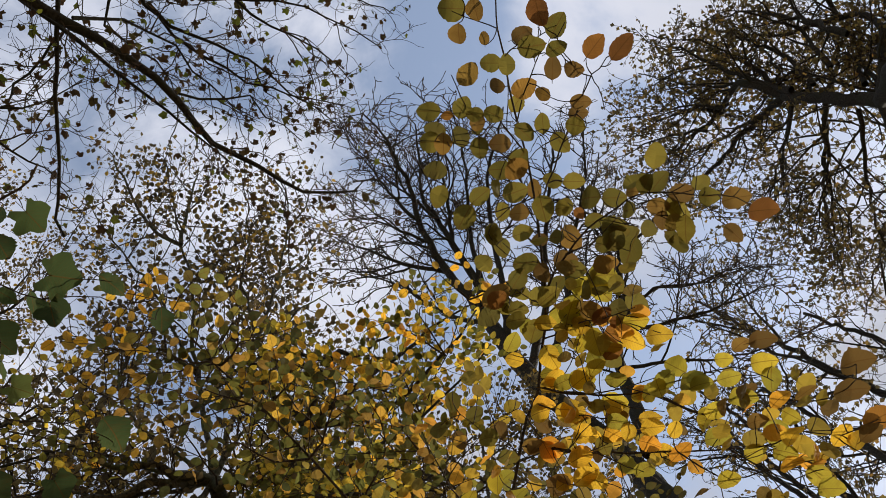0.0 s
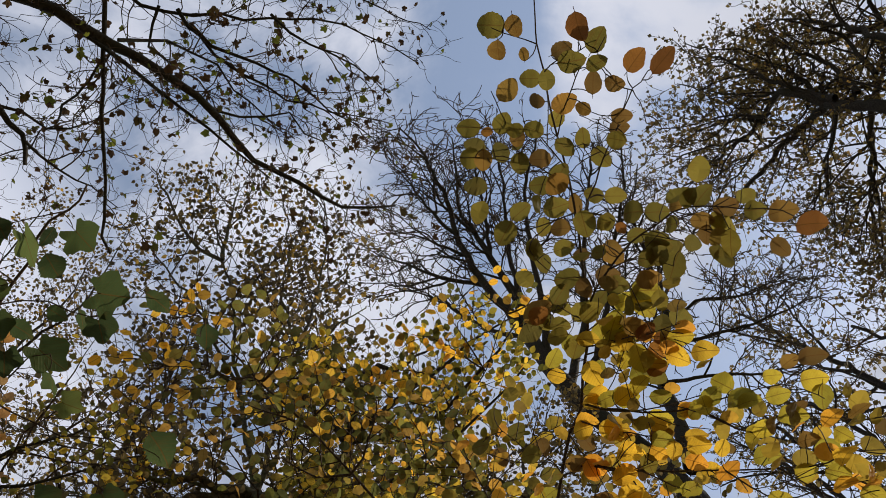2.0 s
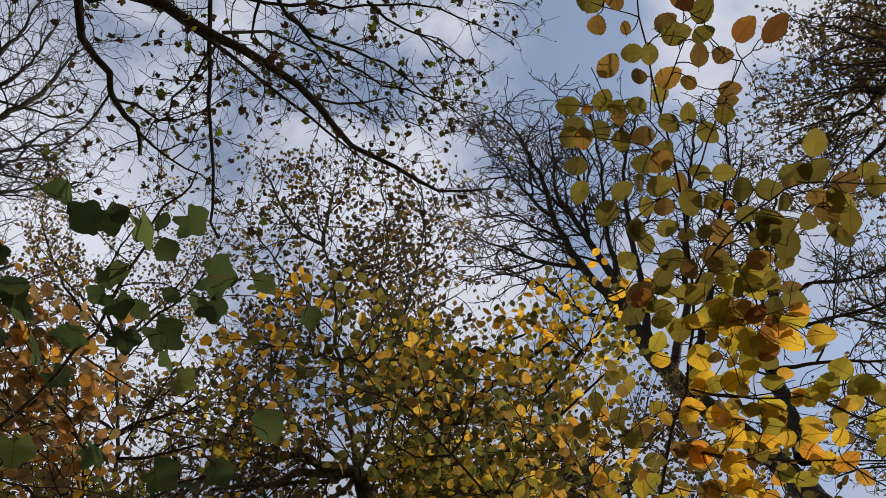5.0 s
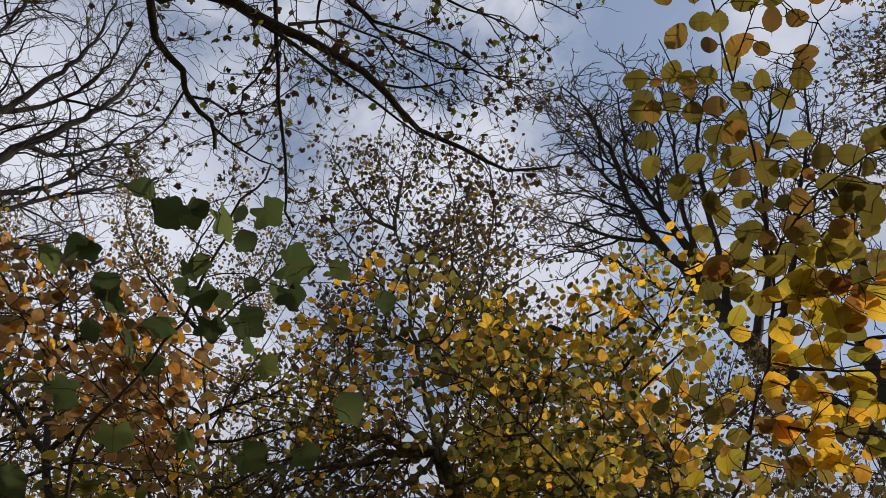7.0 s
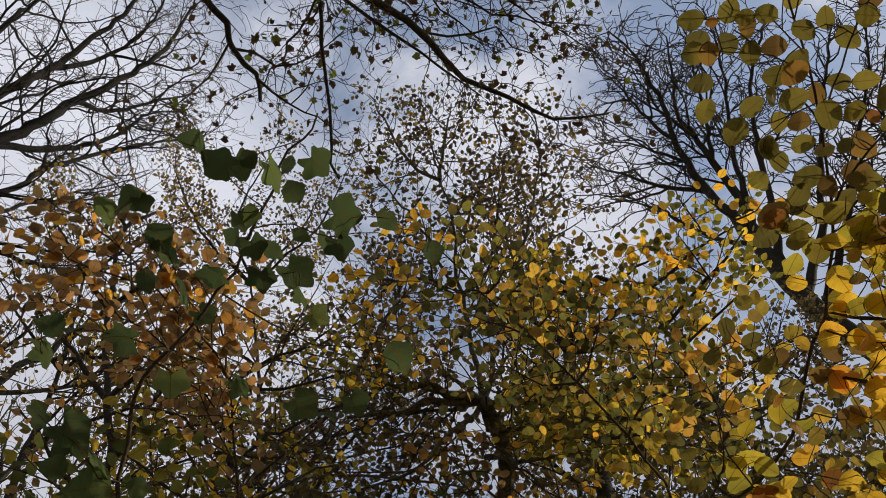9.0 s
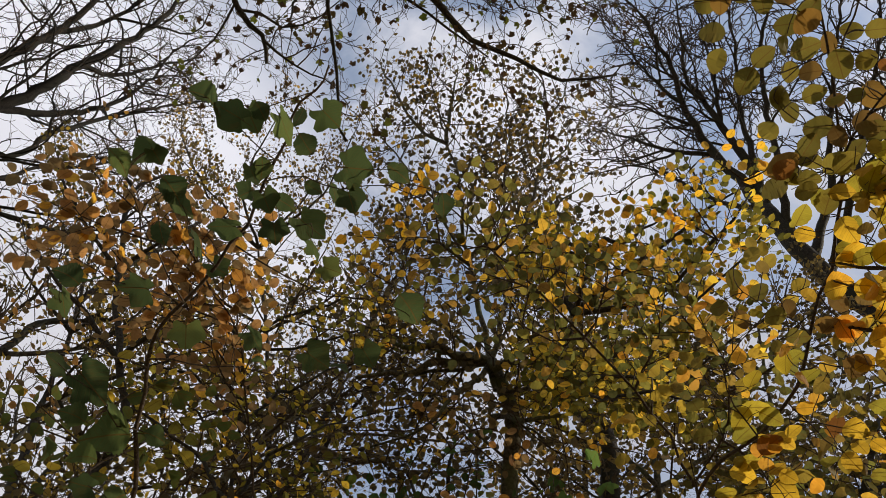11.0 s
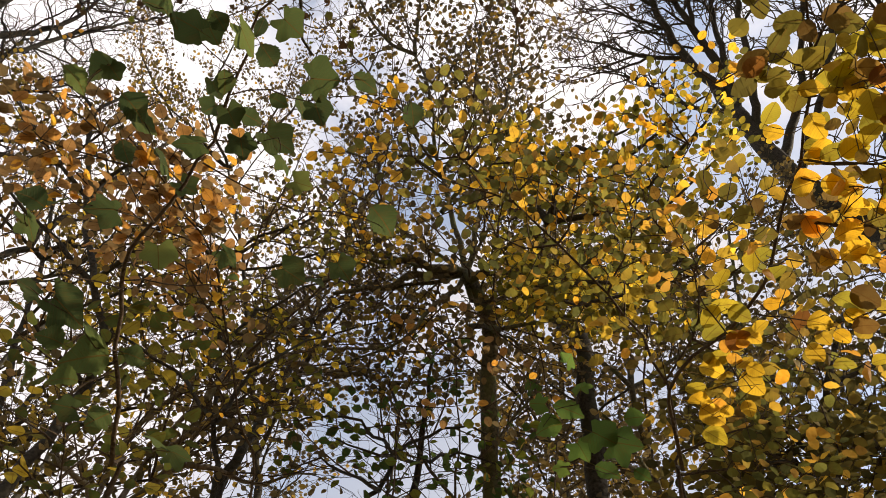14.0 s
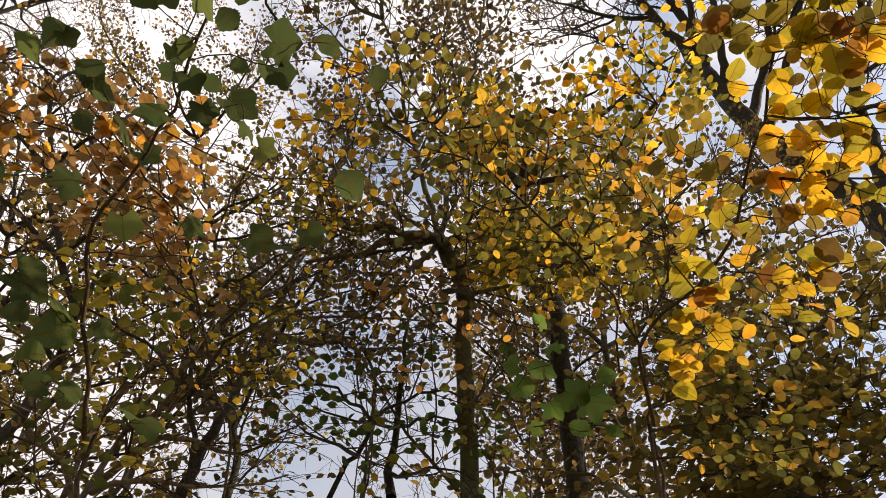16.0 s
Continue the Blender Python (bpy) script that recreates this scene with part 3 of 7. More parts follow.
# ---------------------------------------------------------------- tall bare tree
def bare_tree():
    rng = np.random.default_rng(11)
    base = (3.15, 3.63, -0.1)
    tree = thing("bare_tree", "tall dark bare tree with finely branched leafless crown", "tree", at=base)
    trunk = limb([base, (3.15, 3.63, 4.0), (3.03, 3.51, 8.12), (2.83, 3.40, 8.80), (2.49, 3.21, 9.52), (2.30, 2.99, 10.15), (2.18, 2.81, 10.73)], 0.21, 0.095, rng=rng, jitter=0.008)
    limbs = [
        limb([(3.16, 3.35, 8.14), (3.27, 3.16, 8.78), (3.35, 2.99, 9.40), (3.53, 2.82, 9.96), (3.83, 2.69, 10.44), (3.99, 2.40, 11.01), (4.16, 2.06, 11.57), (4.49, 1.59, 12.07)], 0.105, 0.012, rng=rng, jitter=0.012),
        limb([(2.18, 2.81, 10.73), (1.97, 2.55, 11.23), (1.79, 2.34, 11.68), (1.63, 2.02, 12.13), (1.53, 1.77, 12.55), (1.46, 1.33, 12.98), (1.30, 0.95, 13.39), (1.19, 0.68, 13.77), (0.86, 0.30, 14.17)], 0.079, 0.012, rng=rng, jitter=0.012),
        limb([(2.18, 2.81, 10.73), (2.15, 2.46, 11.37), (1.93, 2.03, 12.03), (1.82, 1.79, 12.61), (1.68, 1.49, 13.18), (1.71, 1.07, 13.73), (1.72, 0.48, 14.27)], 0.069, 0.012, rng=rng, jitter=0.012),
        limb([(2.19, 2.74, 10.86), (2.22, 2.31, 11.54), (2.23, 2.04, 12.16), (2.29, 1.65, 12.77), (2.38, 1.13, 13.37), (2.36, 0.47, 13.97)], 0.053, 0.012, rng=rng, jitter=0.012),
        limb([(1.80, 2.36, 11.77), (1.17, 2.30, 12.29), (0.77, 2.20, 12.76), (0.43, 2.15, 13.20)], 0.037, 0.009, rng=rng, jitter=0.012),
        limb([(1.53, 1.77, 12.55), (1.18, 1.46, 13.05), (0.97, 1.17, 13.50), (0.73, 0.90, 13.95)], 0.032, 0.009, rng=rng, jitter=0.012),
        limb([(2.31, 3.01, 10.20), (2.40, 2.36, 11.06), (2.45, 1.91, 11.82), (2.53, 1.30, 12.56), (2.82, 0.61, 13.21), (3.06, 0.20, 13.82)], 0.058, 0.012, rng=rng, jitter=0.012),
        limb([(2.44, 3.18, 9.88), (2.88, 2.74, 10.78), (3.16, 2.06, 11.72), (3.49, 1.15, 12.60), (3.81, 0.54, 13.39)], 0.063, 0.012, rng=rng, jitter=0.012),
        limb([(2.52, 3.25, 9.60), (3.13, 2.42, 10.62), (3.47, 1.96, 11.53), (3.94, 1.14, 12.40), (4.17, 0.44, 13.27)], 0.053, 0.012, rng=rng, jitter=0.012),
        limb([(3.49, 2.79, 9.87), (4.00, 2.73, 10.12), (4.72, 2.64, 10.25), (5.45, 2.44, 10.36), (5.98, 2.34, 10.53)], 0.032, 0.006, rng=rng, jitter=0.012),
        limb([(3.75, 2.63, 10.26), (4.28, 2.40, 10.62), (5.05, 2.36, 10.77), (5.78, 2.21, 10.94)], 0.027, 0.006, rng=rng, jitter=0.012),
        limb([(2.18, 2.81, 10.73), (1.80, 2.84, 11.28), (1.47, 2.75, 11.84), (1.18, 2.63, 12.37), (0.73, 2.65, 12.87)], 0.037, 0.009, rng=rng, jitter=0.012),
        limb([(1.93, 2.03, 12.03), (1.97, 1.48, 12.73), (1.95, 0.96, 13.40), (1.92, 0.29, 14.05)], 0.032, 0.009, rng=rng, jitter=0.012),
        limb([(3.95, 2.38, 10.92), (3.99, 1.92, 11.67), (4.07, 1.46, 12.36), (4.35, 0.86, 12.96)], 0.032, 0.009, rng=rng, jitter=0.012),
        limb([(3.27, 2.92, 9.23), (3.89, 2.92, 9.41), (4.62, 2.95, 9.48), (5.47, 2.77, 9.50)], 0.027, 0.006, rng=rng, jitter=0.012),
        limb([(4.09, 2.03, 11.39), (4.66, 1.78, 11.70), (5.21, 1.28, 12.04), (5.62, 0.82, 12.40)], 0.027, 0.006, rng=rng, jitter=0.012),
        limb([(1.65, 2.05, 12.28), (1.30, 1.95, 12.69), (0.93, 1.84, 13.08), (0.53, 1.80, 13.45)], 0.027, 0.006, rng=rng, jitter=0.012),
        limb([(1.81, 1.77, 12.51), (1.43, 1.43, 13.09), (1.24, 1.06, 13.62), (1.03, 0.65, 14.14)], 0.027, 0.006, rng=rng, jitter=0.012),
    ]
    one = shoots(rng, limbs, 0.16, (0.6, 1.7), 38, 0.10, 0.2, start=0.25, steps=9, thick=0.014, tip=0.006)
    two = shoots(rng, one, 0.12, (0.35, 1.0), 42, 0.06, 0.28, start=0.2, steps=7, thick=0.014, tip=0.005, keep=0.9)
    three = shoots(rng, two, 0.12, (0.12, 0.4), 48, 0.03, 0.34, start=0.2, steps=5, thick=0.014, keep=0.6, tip=0.0042)
    wooden(tree, trunk, limbs, one + two + three, BARK_DARK, 11)


bare_tree()


# ---------------------------------------------------------------- oak with small brown leaves
def oak_tree():
    rng = np.random.default_rng(12)
    foot = (4.60, 0.06, 6.16)
    base = (foot[0], foot[1] - 1.6, -0.1)
    tree = thing("oak_tree", "tall oak with thick dark limbs and small brown-green leaves", "tree", at=base)
    crotch = (5.90, 0.04, 9.00)
    trunk = limb([base, (foot[0], base[1], 4.0), (foot[0] - 0.05, base[1] + 0.3, 6.5), crotch], 0.178, 0.0880, rng=rng, jitter=0.01)
    fork = (5.68, -0.00, 10.40)
    limbs = [
        limb([crotch, (5.75, 0.02, 9.90), fork], 0.081, 0.0600, rng=rng, jitter=0.012),
        limb([fork, (5.42, -0.16, 11.00), (5.55, 0.20, 11.60), (5.45, 0.66, 12.40), (5.18, 1.44, 13.50)], 0.056, 0.0096, rng=rng, jitter=0.015),
        limb([fork, (5.74, 0.31, 11.00), (5.64, 0.81, 11.60), (5.57, 1.30, 12.20), (5.46, 2.01, 13.00)], 0.056, 0.0096, rng=rng, jitter=0.015),
        limb([(5.73, 0.02, 10.20), (6.11, 0.73, 11.00), (6.53, 1.25, 11.60), (6.73, 1.95, 12.40)], 0.033, 0.0080, rng=rng, jitter=0.015),
        limb([(5.82, 0.04, 9.80), (6.66, 1.31, 10.80), (7.32, 2.21, 11.40), (8.11, 2.88, 12.00)], 0.037, 0.0080, rng=rng, jitter=0.015),
        limb([crotch, (6.42, -0.80, 9.80), (6.44, -0.94, 10.60), (6.27, -0.80, 11.50), (6.07, -0.88, 12.60)], 0.067, 0.0096, rng=rng, jitter=0.015),
        limb([fork, (5.76, -0.43, 11.40), (5.63, -0.63, 12.40), (5.45, -0.51, 13.50)], 0.044, 0.0080, rng=rng, jitter=0.015),
        limb([(6.44, -0.94, 10.60), (6.67, -1.69, 11.60), (6.68, -2.36, 12.50)], 0.037, 0.0080, rng=rng, jitter=0.015),
        limb([crotch, (6.86, 0.86, 9.80), (7.40, 1.90, 10.60), (8.00, 3.18, 11.50)], 0.044, 0.0080, rng=rng, jitter=0.015),
        limb([(5.55, 0.20, 11.60), (5.35, 0.26, 12.60), (5.09, 0.72, 13.60)], 0.026, 0.0064, rng=rng, jitter=0.015),
        limb([crotch, (6.31, -0.31, 9.80), (6.48, -0.50, 10.60), (6.49, -0.43, 11.40)], 0.037, 0.0080, rng=rng, jitter=0.015),
        limb([crotch, (6.59, -0.68, 9.80), (6.93, -1.35, 10.60), (7.00, -1.88, 11.40)], 0.044, 0.0080, rng=rng, jitter=0.015),
        limb([(5.82, 0.03, 9.80), (6.62, -0.55, 10.80), (7.02, -1.21, 11.80), (7.17, -1.70, 12.60)], 0.033, 0.0080, rng=rng, jitter=0.015),
        limb([fork, (6.00, -0.42, 11.20), (6.08, -0.84, 12.00), (5.98, -1.14, 12.80)], 0.030, 0.0080, rng=rng, jitter=0.015),
        limb([(5.75, 0.02, 9.90), (6.11, -0.23, 10.80), (5.98, -0.14, 11.60), (5.77, -0.15, 12.60)], 0.030, 0.0080, rng=rng, jitter=0.015),
        limb([crotch, (7.00, -0.31, 9.80), (7.68, -0.96, 10.60), (8.02, -1.69, 11.40)], 0.037, 0.0080, rng=rng, jitter=0.015),
    ]
    spread = [
        limb([(5.91, 0.09, 9.91), (6.11, 0.86, 10.04), (6.28, 1.35, 10.15), (6.50, 1.93, 10.20), (6.70, 2.49, 10.22)], 0.030, 0.0048, rng=rng, jitter=0.02),
        limb([(6.06, 0.15, 9.55), (6.37, 0.96, 9.68), (6.69, 1.64, 9.74), (7.06, 2.34, 9.71)], 0.030, 0.0048, rng=rng, jitter=0.02),
        limb([(5.73, 0.13, 10.28), (5.86, 0.76, 10.56), (6.07, 1.18, 10.78), (6.33, 1.77, 10.91)], 0.022, 0.0048, rng=rng, jitter=0.02),
        limb([(5.88, 0.77, 10.62), (5.88, 1.62, 10.99), (5.86, 2.31, 11.34)], 0.015, 0.0048, rng=rng, jitter=0.02),
        limb([(6.19, 0.87, 10.16), (6.20, 1.48, 10.57), (6.24, 2.22, 10.88)], 0.013, 0.0048, rng=rng, jitter=0.02),
        limb([(6.41, 0.96, 9.73), (6.49, 1.56, 10.09), (6.86, 2.30, 10.15)], 0.013, 0.0048, rng=rng, jitter=0.02),
        limb([(5.65, -0.07, 10.21), (5.54, -0.17, 10.84), (5.31, -0.43, 11.51), (5.05, -0.69, 12.16), (4.92, -0.88, 12.73)], 0.044, 0.0064, rng=rng, jitter=0.02),
        limb([(5.84, -0.13, 10.08), (5.83, -0.56, 10.91), (5.68, -0.82, 11.79), (5.50, -1.00, 12.67)], 0.037, 0.0064, rng=rng, jitter=0.02),
        limb([(6.02, -0.69, 9.81), (5.87, -0.95, 10.69), (5.76, -1.09, 11.53), (5.64, -1.06, 12.37)], 0.044, 0.0064, rng=rng, jitter=0.02),
        limb([(5.53, -0.15, 10.88), (5.31, -0.14, 11.61), (5.07, -0.23, 12.32), (4.93, -0.32, 12.98)], 0.026, 0.0064, rng=rng, jitter=0.02),
        limb([(5.41, 0.11, 11.18), (5.19, 0.16, 11.82), (4.99, 0.25, 12.44), (4.81, 0.39, 13.02)], 0.022, 0.0064, rng=rng, jitter=0.02),
        limb([(5.28, 0.47, 11.47), (5.07, 0.56, 12.02), (4.88, 0.75, 12.54), (4.66, 0.95, 13.05)], 0.022, 0.0064, rng=rng, jitter=0.02),
        limb([(5.97, -0.32, 9.98), (6.00, -0.75, 10.63), (6.16, -1.21, 11.16), (6.28, -1.70, 11.68)], 0.037, 0.0064, rng=rng, jitter=0.02),
        limb([(5.72, 0.32, 10.99), (5.57, 0.53, 11.53), (5.37, 1.04, 12.05), (5.20, 1.34, 12.56)], 0.022, 0.0064, rng=rng, jitter=0.02),
        limb([(6.09, -0.13, 9.53), (6.49, -0.53, 10.22), (7.01, -1.05, 10.78)], 0.037, 0.0064, rng=rng, jitter=0.02),
    ]
    limbs += spread
    open_limbs = limbs[1:5] + limbs[8:10]
    full_limbs = limbs[:1] + limbs[5:8] + limbs[10:]
    one = shoots(rng, open_limbs, 0.17, (0.5, 1.4), 52, 0.05, 0.2, start=0.1, steps=6, thick=0.014, tip=0.0035)
    one += shoots(rng, full_limbs, 0.17, (0.5, 1.4), 55, 0.05, 0.2, start=0.05, steps=6, thick=0.014, tip=0.0035)
    two = shoots(rng, one, 0.095, (0.3, 0.7), 50, 0.05, 0.22, start=0.12, steps=4, thick=0.012, tip=0.003)
    wooden(tree, trunk, limbs, one + two, BARK_DARK, 12)
    leaves = dress(rng, two, 0.045, (0.045, 0.075), tilt=0.8, flat=False, keep=0.72, clump=1.4)
    part("crown", joined_leaves("crown", TINY_OVAL, leaves, OAK_LEAF), tree, "small brown-green oak leaves", "stuff")


oak_tree()


# ---------------------------------------------------------------- bare tree against the bright sky
def pale_bare_tree():
    rng = np.random.default_rng(13)
    foot = (-7.53, 0.71, 8.32)
    base = (foot[0], foot[1], -0.1)
    tree = thing("bare_tree", "bare tree with long arching boughs, bark darkened to a silhouette before bright sky", "tree", at=base)
    crotch = (-7.75, 0.78, 9.30)
    trunk = limb([base, (foot[0], foot[1], 4), (foot[0], foot[1], 7), crotch], 0.28, 0.15, rng=rng, jitter=0.01)
    limbs = [
        limb([crotch, (-7.08, 0.68, 10.60), (-6.69, 0.54, 11.20), (-6.54, 0.34, 11.80), (-6.18, 0.16, 12.40), (-5.82, -0.26, 13.40), (-5.73, -0.96, 14.50)], 0.115, 0.014, rng=rng, jitter=0.015),
        limb([crotch, (-6.94, 0.14, 10.80), (-6.77, -0.14, 11.80), (-6.51, -0.49, 12.60), (-6.19, -0.97, 13.40), (-6.13, -1.71, 14.40)], 0.096, 0.014, rng=rng, jitter=0.015),
        limb([(-7.08, 0.68, 10.60), (-6.85, 0.88, 11.20), (-6.51, 0.95, 11.80), (-6.25, 0.83, 12.60), (-6.03, 0.34, 13.60)], 0.057, 0.012, rng=rng, jitter=0.015),
        limb([crotch, (-6.93, 1.28, 10.40), (-6.69, 1.14, 11.00), (-6.37, 1.09, 11.80), (-6.14, 1.12, 12.80), (-5.79, 1.22, 14.00)], 0.057, 0.012, rng=rng, jitter=0.015),
        limb([crotch, (-6.99, -0.56, 11.00), (-6.82, -0.98, 11.80), (-6.67, -1.37, 12.40), (-6.63, -1.88, 13.00)], 0.067, 0.014, rng=rng, jitter=0.015),
        limb([(-6.54, 0.34, 11.80), (-6.43, 0.55, 12.40), (-6.15, 0.54, 13.20), (-5.75, 0.50, 14.20)], 0.043, 0.010, rng=rng, jitter=0.015),
        limb([(-6.77, -0.14, 11.80), (-6.49, -0.18, 12.60), (-6.13, -0.63, 13.60), (-5.94, -1.43, 14.50)], 0.043, 0.010, rng=rng, jitter=0.015),
        limb([crotch, (-6.77, 1.86, 9.80), (-6.41, 2.24, 10.20), (-6.15, 2.49, 10.80), (-5.66, 2.64, 11.80)], 0.048, 0.010, rng=rng, jitter=0.015),
        limb([crotch, (-7.14, 1.51, 10.20), (-7.03, 1.55, 11.00), (-6.98, 1.77, 12.00), (-6.67, 1.82, 13.00)], 0.043, 0.010, rng=rng, jitter=0.015),
    ]
    one = shoots(rng, limbs, 0.2, (0.9, 2.6), 36, 0.05, 0.2, start=0.2, steps=10, thick=0.011, tip=0.003)
    two = shoots(rng, one, 0.17, (0.4, 1.1), 45, 0.04, 0.3, start=0.15, steps=7, thick=0.010, tip=0.0028)
    three = shoots(rng, two, 0.15, (0.12, 0.4), 48, 0.03, 0.36, start=0.3, steps=5, thick=0.011, keep=0.7, tip=0.0025)
    wooden(tree, trunk, limbs, one + two + three, BARK_SILHOUETTE, 13)


pale_bare_tree()


# ---------------------------------------------------------------- maple overhead
def maple_tree():
    rng = np.random.default_rng(14)
    base = (-2.9, -3.0, -0.1)
    tree = thing("maple_tree", "dark overhanging maple with crooked limbs and sparse dark leaves", "tree", at=base)
    trunk = limb([base, (-2.9, -3.0, 3.0), (-2.8, -2.95, 6.0), (-2.85, -2.9, 9.0), (-2.7, -2.8, 11.0)], 0.24, 0.1, rng=rng, jitter=0.01)
    low, mid, high = (-2.82, -2.96, 5.4), (-2.82, -2.95, 6.2), (-2.84, -2.92, 7.2)
    limbs = [
        limb([low, (-2.16, -0.83, 6.20), (-1.87, -0.67, 6.40), (-1.64, -0.58, 6.50), (-1.38, -0.40, 6.60), (-1.06, -0.22, 6.70), (-0.80, 0.04, 6.80), (-0.61, 0.32, 6.90), (-0.31, 0.48, 6.90), (-0.03, 0.64, 6.90), (0.33, 0.66, 7.00)], 0.085, 0.0070, rng=rng, jitter=0.01),
        limb([(-1.63, -0.57, 6.50), (-1.33, -0.29, 6.80), (-1.06, -0.01, 7.00), (-0.78, 0.24, 7.10), (-0.53, 0.47, 7.20)], 0.019, 0.0056, rng=rng, jitter=0.01),
        limb([low, (-2.23, -1.24, 6.40), (-2.18, -0.76, 6.60), (-2.22, -0.43, 6.70), (-2.09, -0.21, 6.70), (-2.09, -0.05, 6.70), (-1.99, 0.16, 6.80), (-2.03, 0.32, 6.90)], 0.060, 0.0140, rng=rng, jitter=0.01),
        limb([mid, (-1.48, -1.36, 6.80), (-1.41, -0.81, 6.80), (-1.45, -0.32, 6.70), (-1.46, 0.18, 6.60), (-1.45, 0.61, 6.50), (-1.41, 0.83, 6.40)], 0.035, 0.0080, rng=rng, jitter=0.012),
        limb([mid, (-1.75, -1.14, 7.00), (-1.31, -0.71, 7.20), (-0.66, -0.62, 7.30), (-0.19, -0.62, 7.40), (0.18, -0.54, 7.50), (0.55, -0.34, 7.60)], 0.031, 0.0042, rng=rng, jitter=0.012),
        limb([(-1.08, -0.67, 7.20), (-1.00, -0.48, 7.30), (-0.70, -0.27, 7.40), (-0.40, -0.06, 7.60), (0.03, 0.05, 7.80), (0.35, 0.11, 8.00)], 0.014, 0.0035, rng=rng, jitter=0.015),
        limb([(-1.20, -0.69, 7.20), (-1.28, -0.45, 7.30), (-1.05, -0.21, 7.50), (-0.92, 0.09, 7.60)], 0.012, 0.0035, rng=rng, jitter=0.015),
        limb([high, (-1.25, -1.52, 8.20), (-0.49, -1.11, 8.60), (0.24, -0.94, 9.00), (0.85, -0.75, 9.40)], 0.025, 0.0042, rng=rng, jitter=0.015),
        limb([(-2.09, -0.05, 6.70), (-1.89, 0.08, 6.90), (-1.61, 0.06, 7.00), (-1.45, -0.07, 7.20)], 0.011, 0.0028, rng=rng, jitter=0.012),
        limb([(-1.99, 0.16, 6.80), (-1.83, 0.37, 6.90), (-1.66, 0.50, 7.00), (-1.51, 0.63, 7.00)], 0.011, 0.0028, rng=rng, jitter=0.012),
        limb([(-1.01, -0.58, 7.20), (-0.73, -0.35, 7.30), (-0.36, -0.19, 7.50), (0.05, 0.10, 7.70), (0.34, 0.31, 7.90)], 0.014, 0.0035, rng=rng, jitter=0.02),
        limb([(-0.48, -0.65, 7.30), (-0.26, -0.44, 7.50), (0.07, -0.32, 7.70), (0.35, -0.09, 7.90)], 0.011, 0.0035, rng=rng, jitter=0.02),
        limb([(-1.32, -0.42, 6.60), (-1.11, -0.43, 6.90), (-0.84, -0.29, 7.20), (-0.68, -0.04, 7.40), (-0.38, 0.18, 7.60)], 0.012, 0.0035, rng=rng, jitter=0.02),
        limb([(-0.93, -0.12, 6.80), (-0.71, 0.03, 7.00), (-0.39, 0.08, 7.20), (-0.04, 0.34, 7.40)], 0.011, 0.0035, rng=rng, jitter=0.02),
        limb([(-1.46, -0.30, 6.70), (-1.78, -0.06, 7.00), (-2.06, 0.16, 7.30), (-2.64, 0.41, 7.60)], 0.010, 0.0035, rng=rng, jitter=0.02),
        limb([(-2.10, -0.08, 6.70), (-2.40, 0.13, 6.90), (-2.76, 0.30, 7.20), (-3.23, 0.51, 7.40)], 0.009, 0.0028, rng=rng, jitter=0.012),
    ]
    one = shoots(rng, limbs, 0.09, (0.3, 1.05), 55, 0.02, 0.27, start=0.2, steps=9, thick=0.0075, tip=0.0016)
    two = shoots(rng, one, 0.07, (0.1, 0.42), 55, 0.02, 0.3, start=0.12, steps=6, thick=0.008, tip=0.0014)
    wooden(tree, trunk, limbs, one + two, BARK_DARK, 14)
    leaves = dress(rng, two, 0.16, (0.026, 0.056), tilt=1.1, flat=False, keep=0.36, droop=0.6)
    foliage(tree, leaves, MAPLE_SHAPE, MAPLE_LEAF, "sparse dark lobed leaves", rng)


maple_tree()


def bushy(name, label, category, seed, trunk, limbs, leaf, size, mat, bark=BARK_DARK, every=0.16, length=(0.35, 0.9), gap=0.05, second=0.12,
          short=(0.12, 0.32), tilt=0.4, keep=0.9, lift=0.06, start=0.15, angle=52, flat=True, thick=0.008, words="", extra=None):
    """An understorey tree: trunk and limbs clothed with level sprays of leaves."""
    rng = np.random.default_rng(seed)
    base = trunk[0][0]
    tree = thing(name, label, category, at=tuple(base))
    if extra:
        limbs = limbs + shoots(rng, [trunk], extra[0], (extra[1], extra[2]), 62, 0.08, 0.1, start=extra[3], steps=12, thick=0.011, taper=0.45)
    one = shoots(rng, limbs, every, length, angle, lift, 0.13, start=start, steps=6, thick=thick, flat=flat)
    two = shoots(rng, one, second, short, 45, lift, 0.15, start=0.1, steps=4, thick=0.007, flat=flat)
    wooden(tree, trunk, limbs, one + two, bark, seed)
    rows = dress(rng, one, gap * 1.2, size, tilt=tilt, keep=keep * 1.15, clump=2.3) + dress(rng, two, gap * 0.9, size, tilt=tilt, keep=keep * 1.2, clump=2.3)
    foliage(tree, rows, leaf, mat, words, rng)
    return tree, rows


def rooted(*points, r0, r1, seed=0):
    """A trunk that rises from the ground below its first point."""
    rng = np.random.default_rng(seed)
    x, y, z = points[0]
    return limb([(x, y, -0.1), (x, y, z * 0.5), *points], r0, r1, rng=rng, jitter=0.006)


def boughs(seed, *rows):
    rng = np.random.default_rng(seed)
    return [limb(pts, r0, r1, rng=rng, jitter=0.012) for pts, r0, r1 in rows]


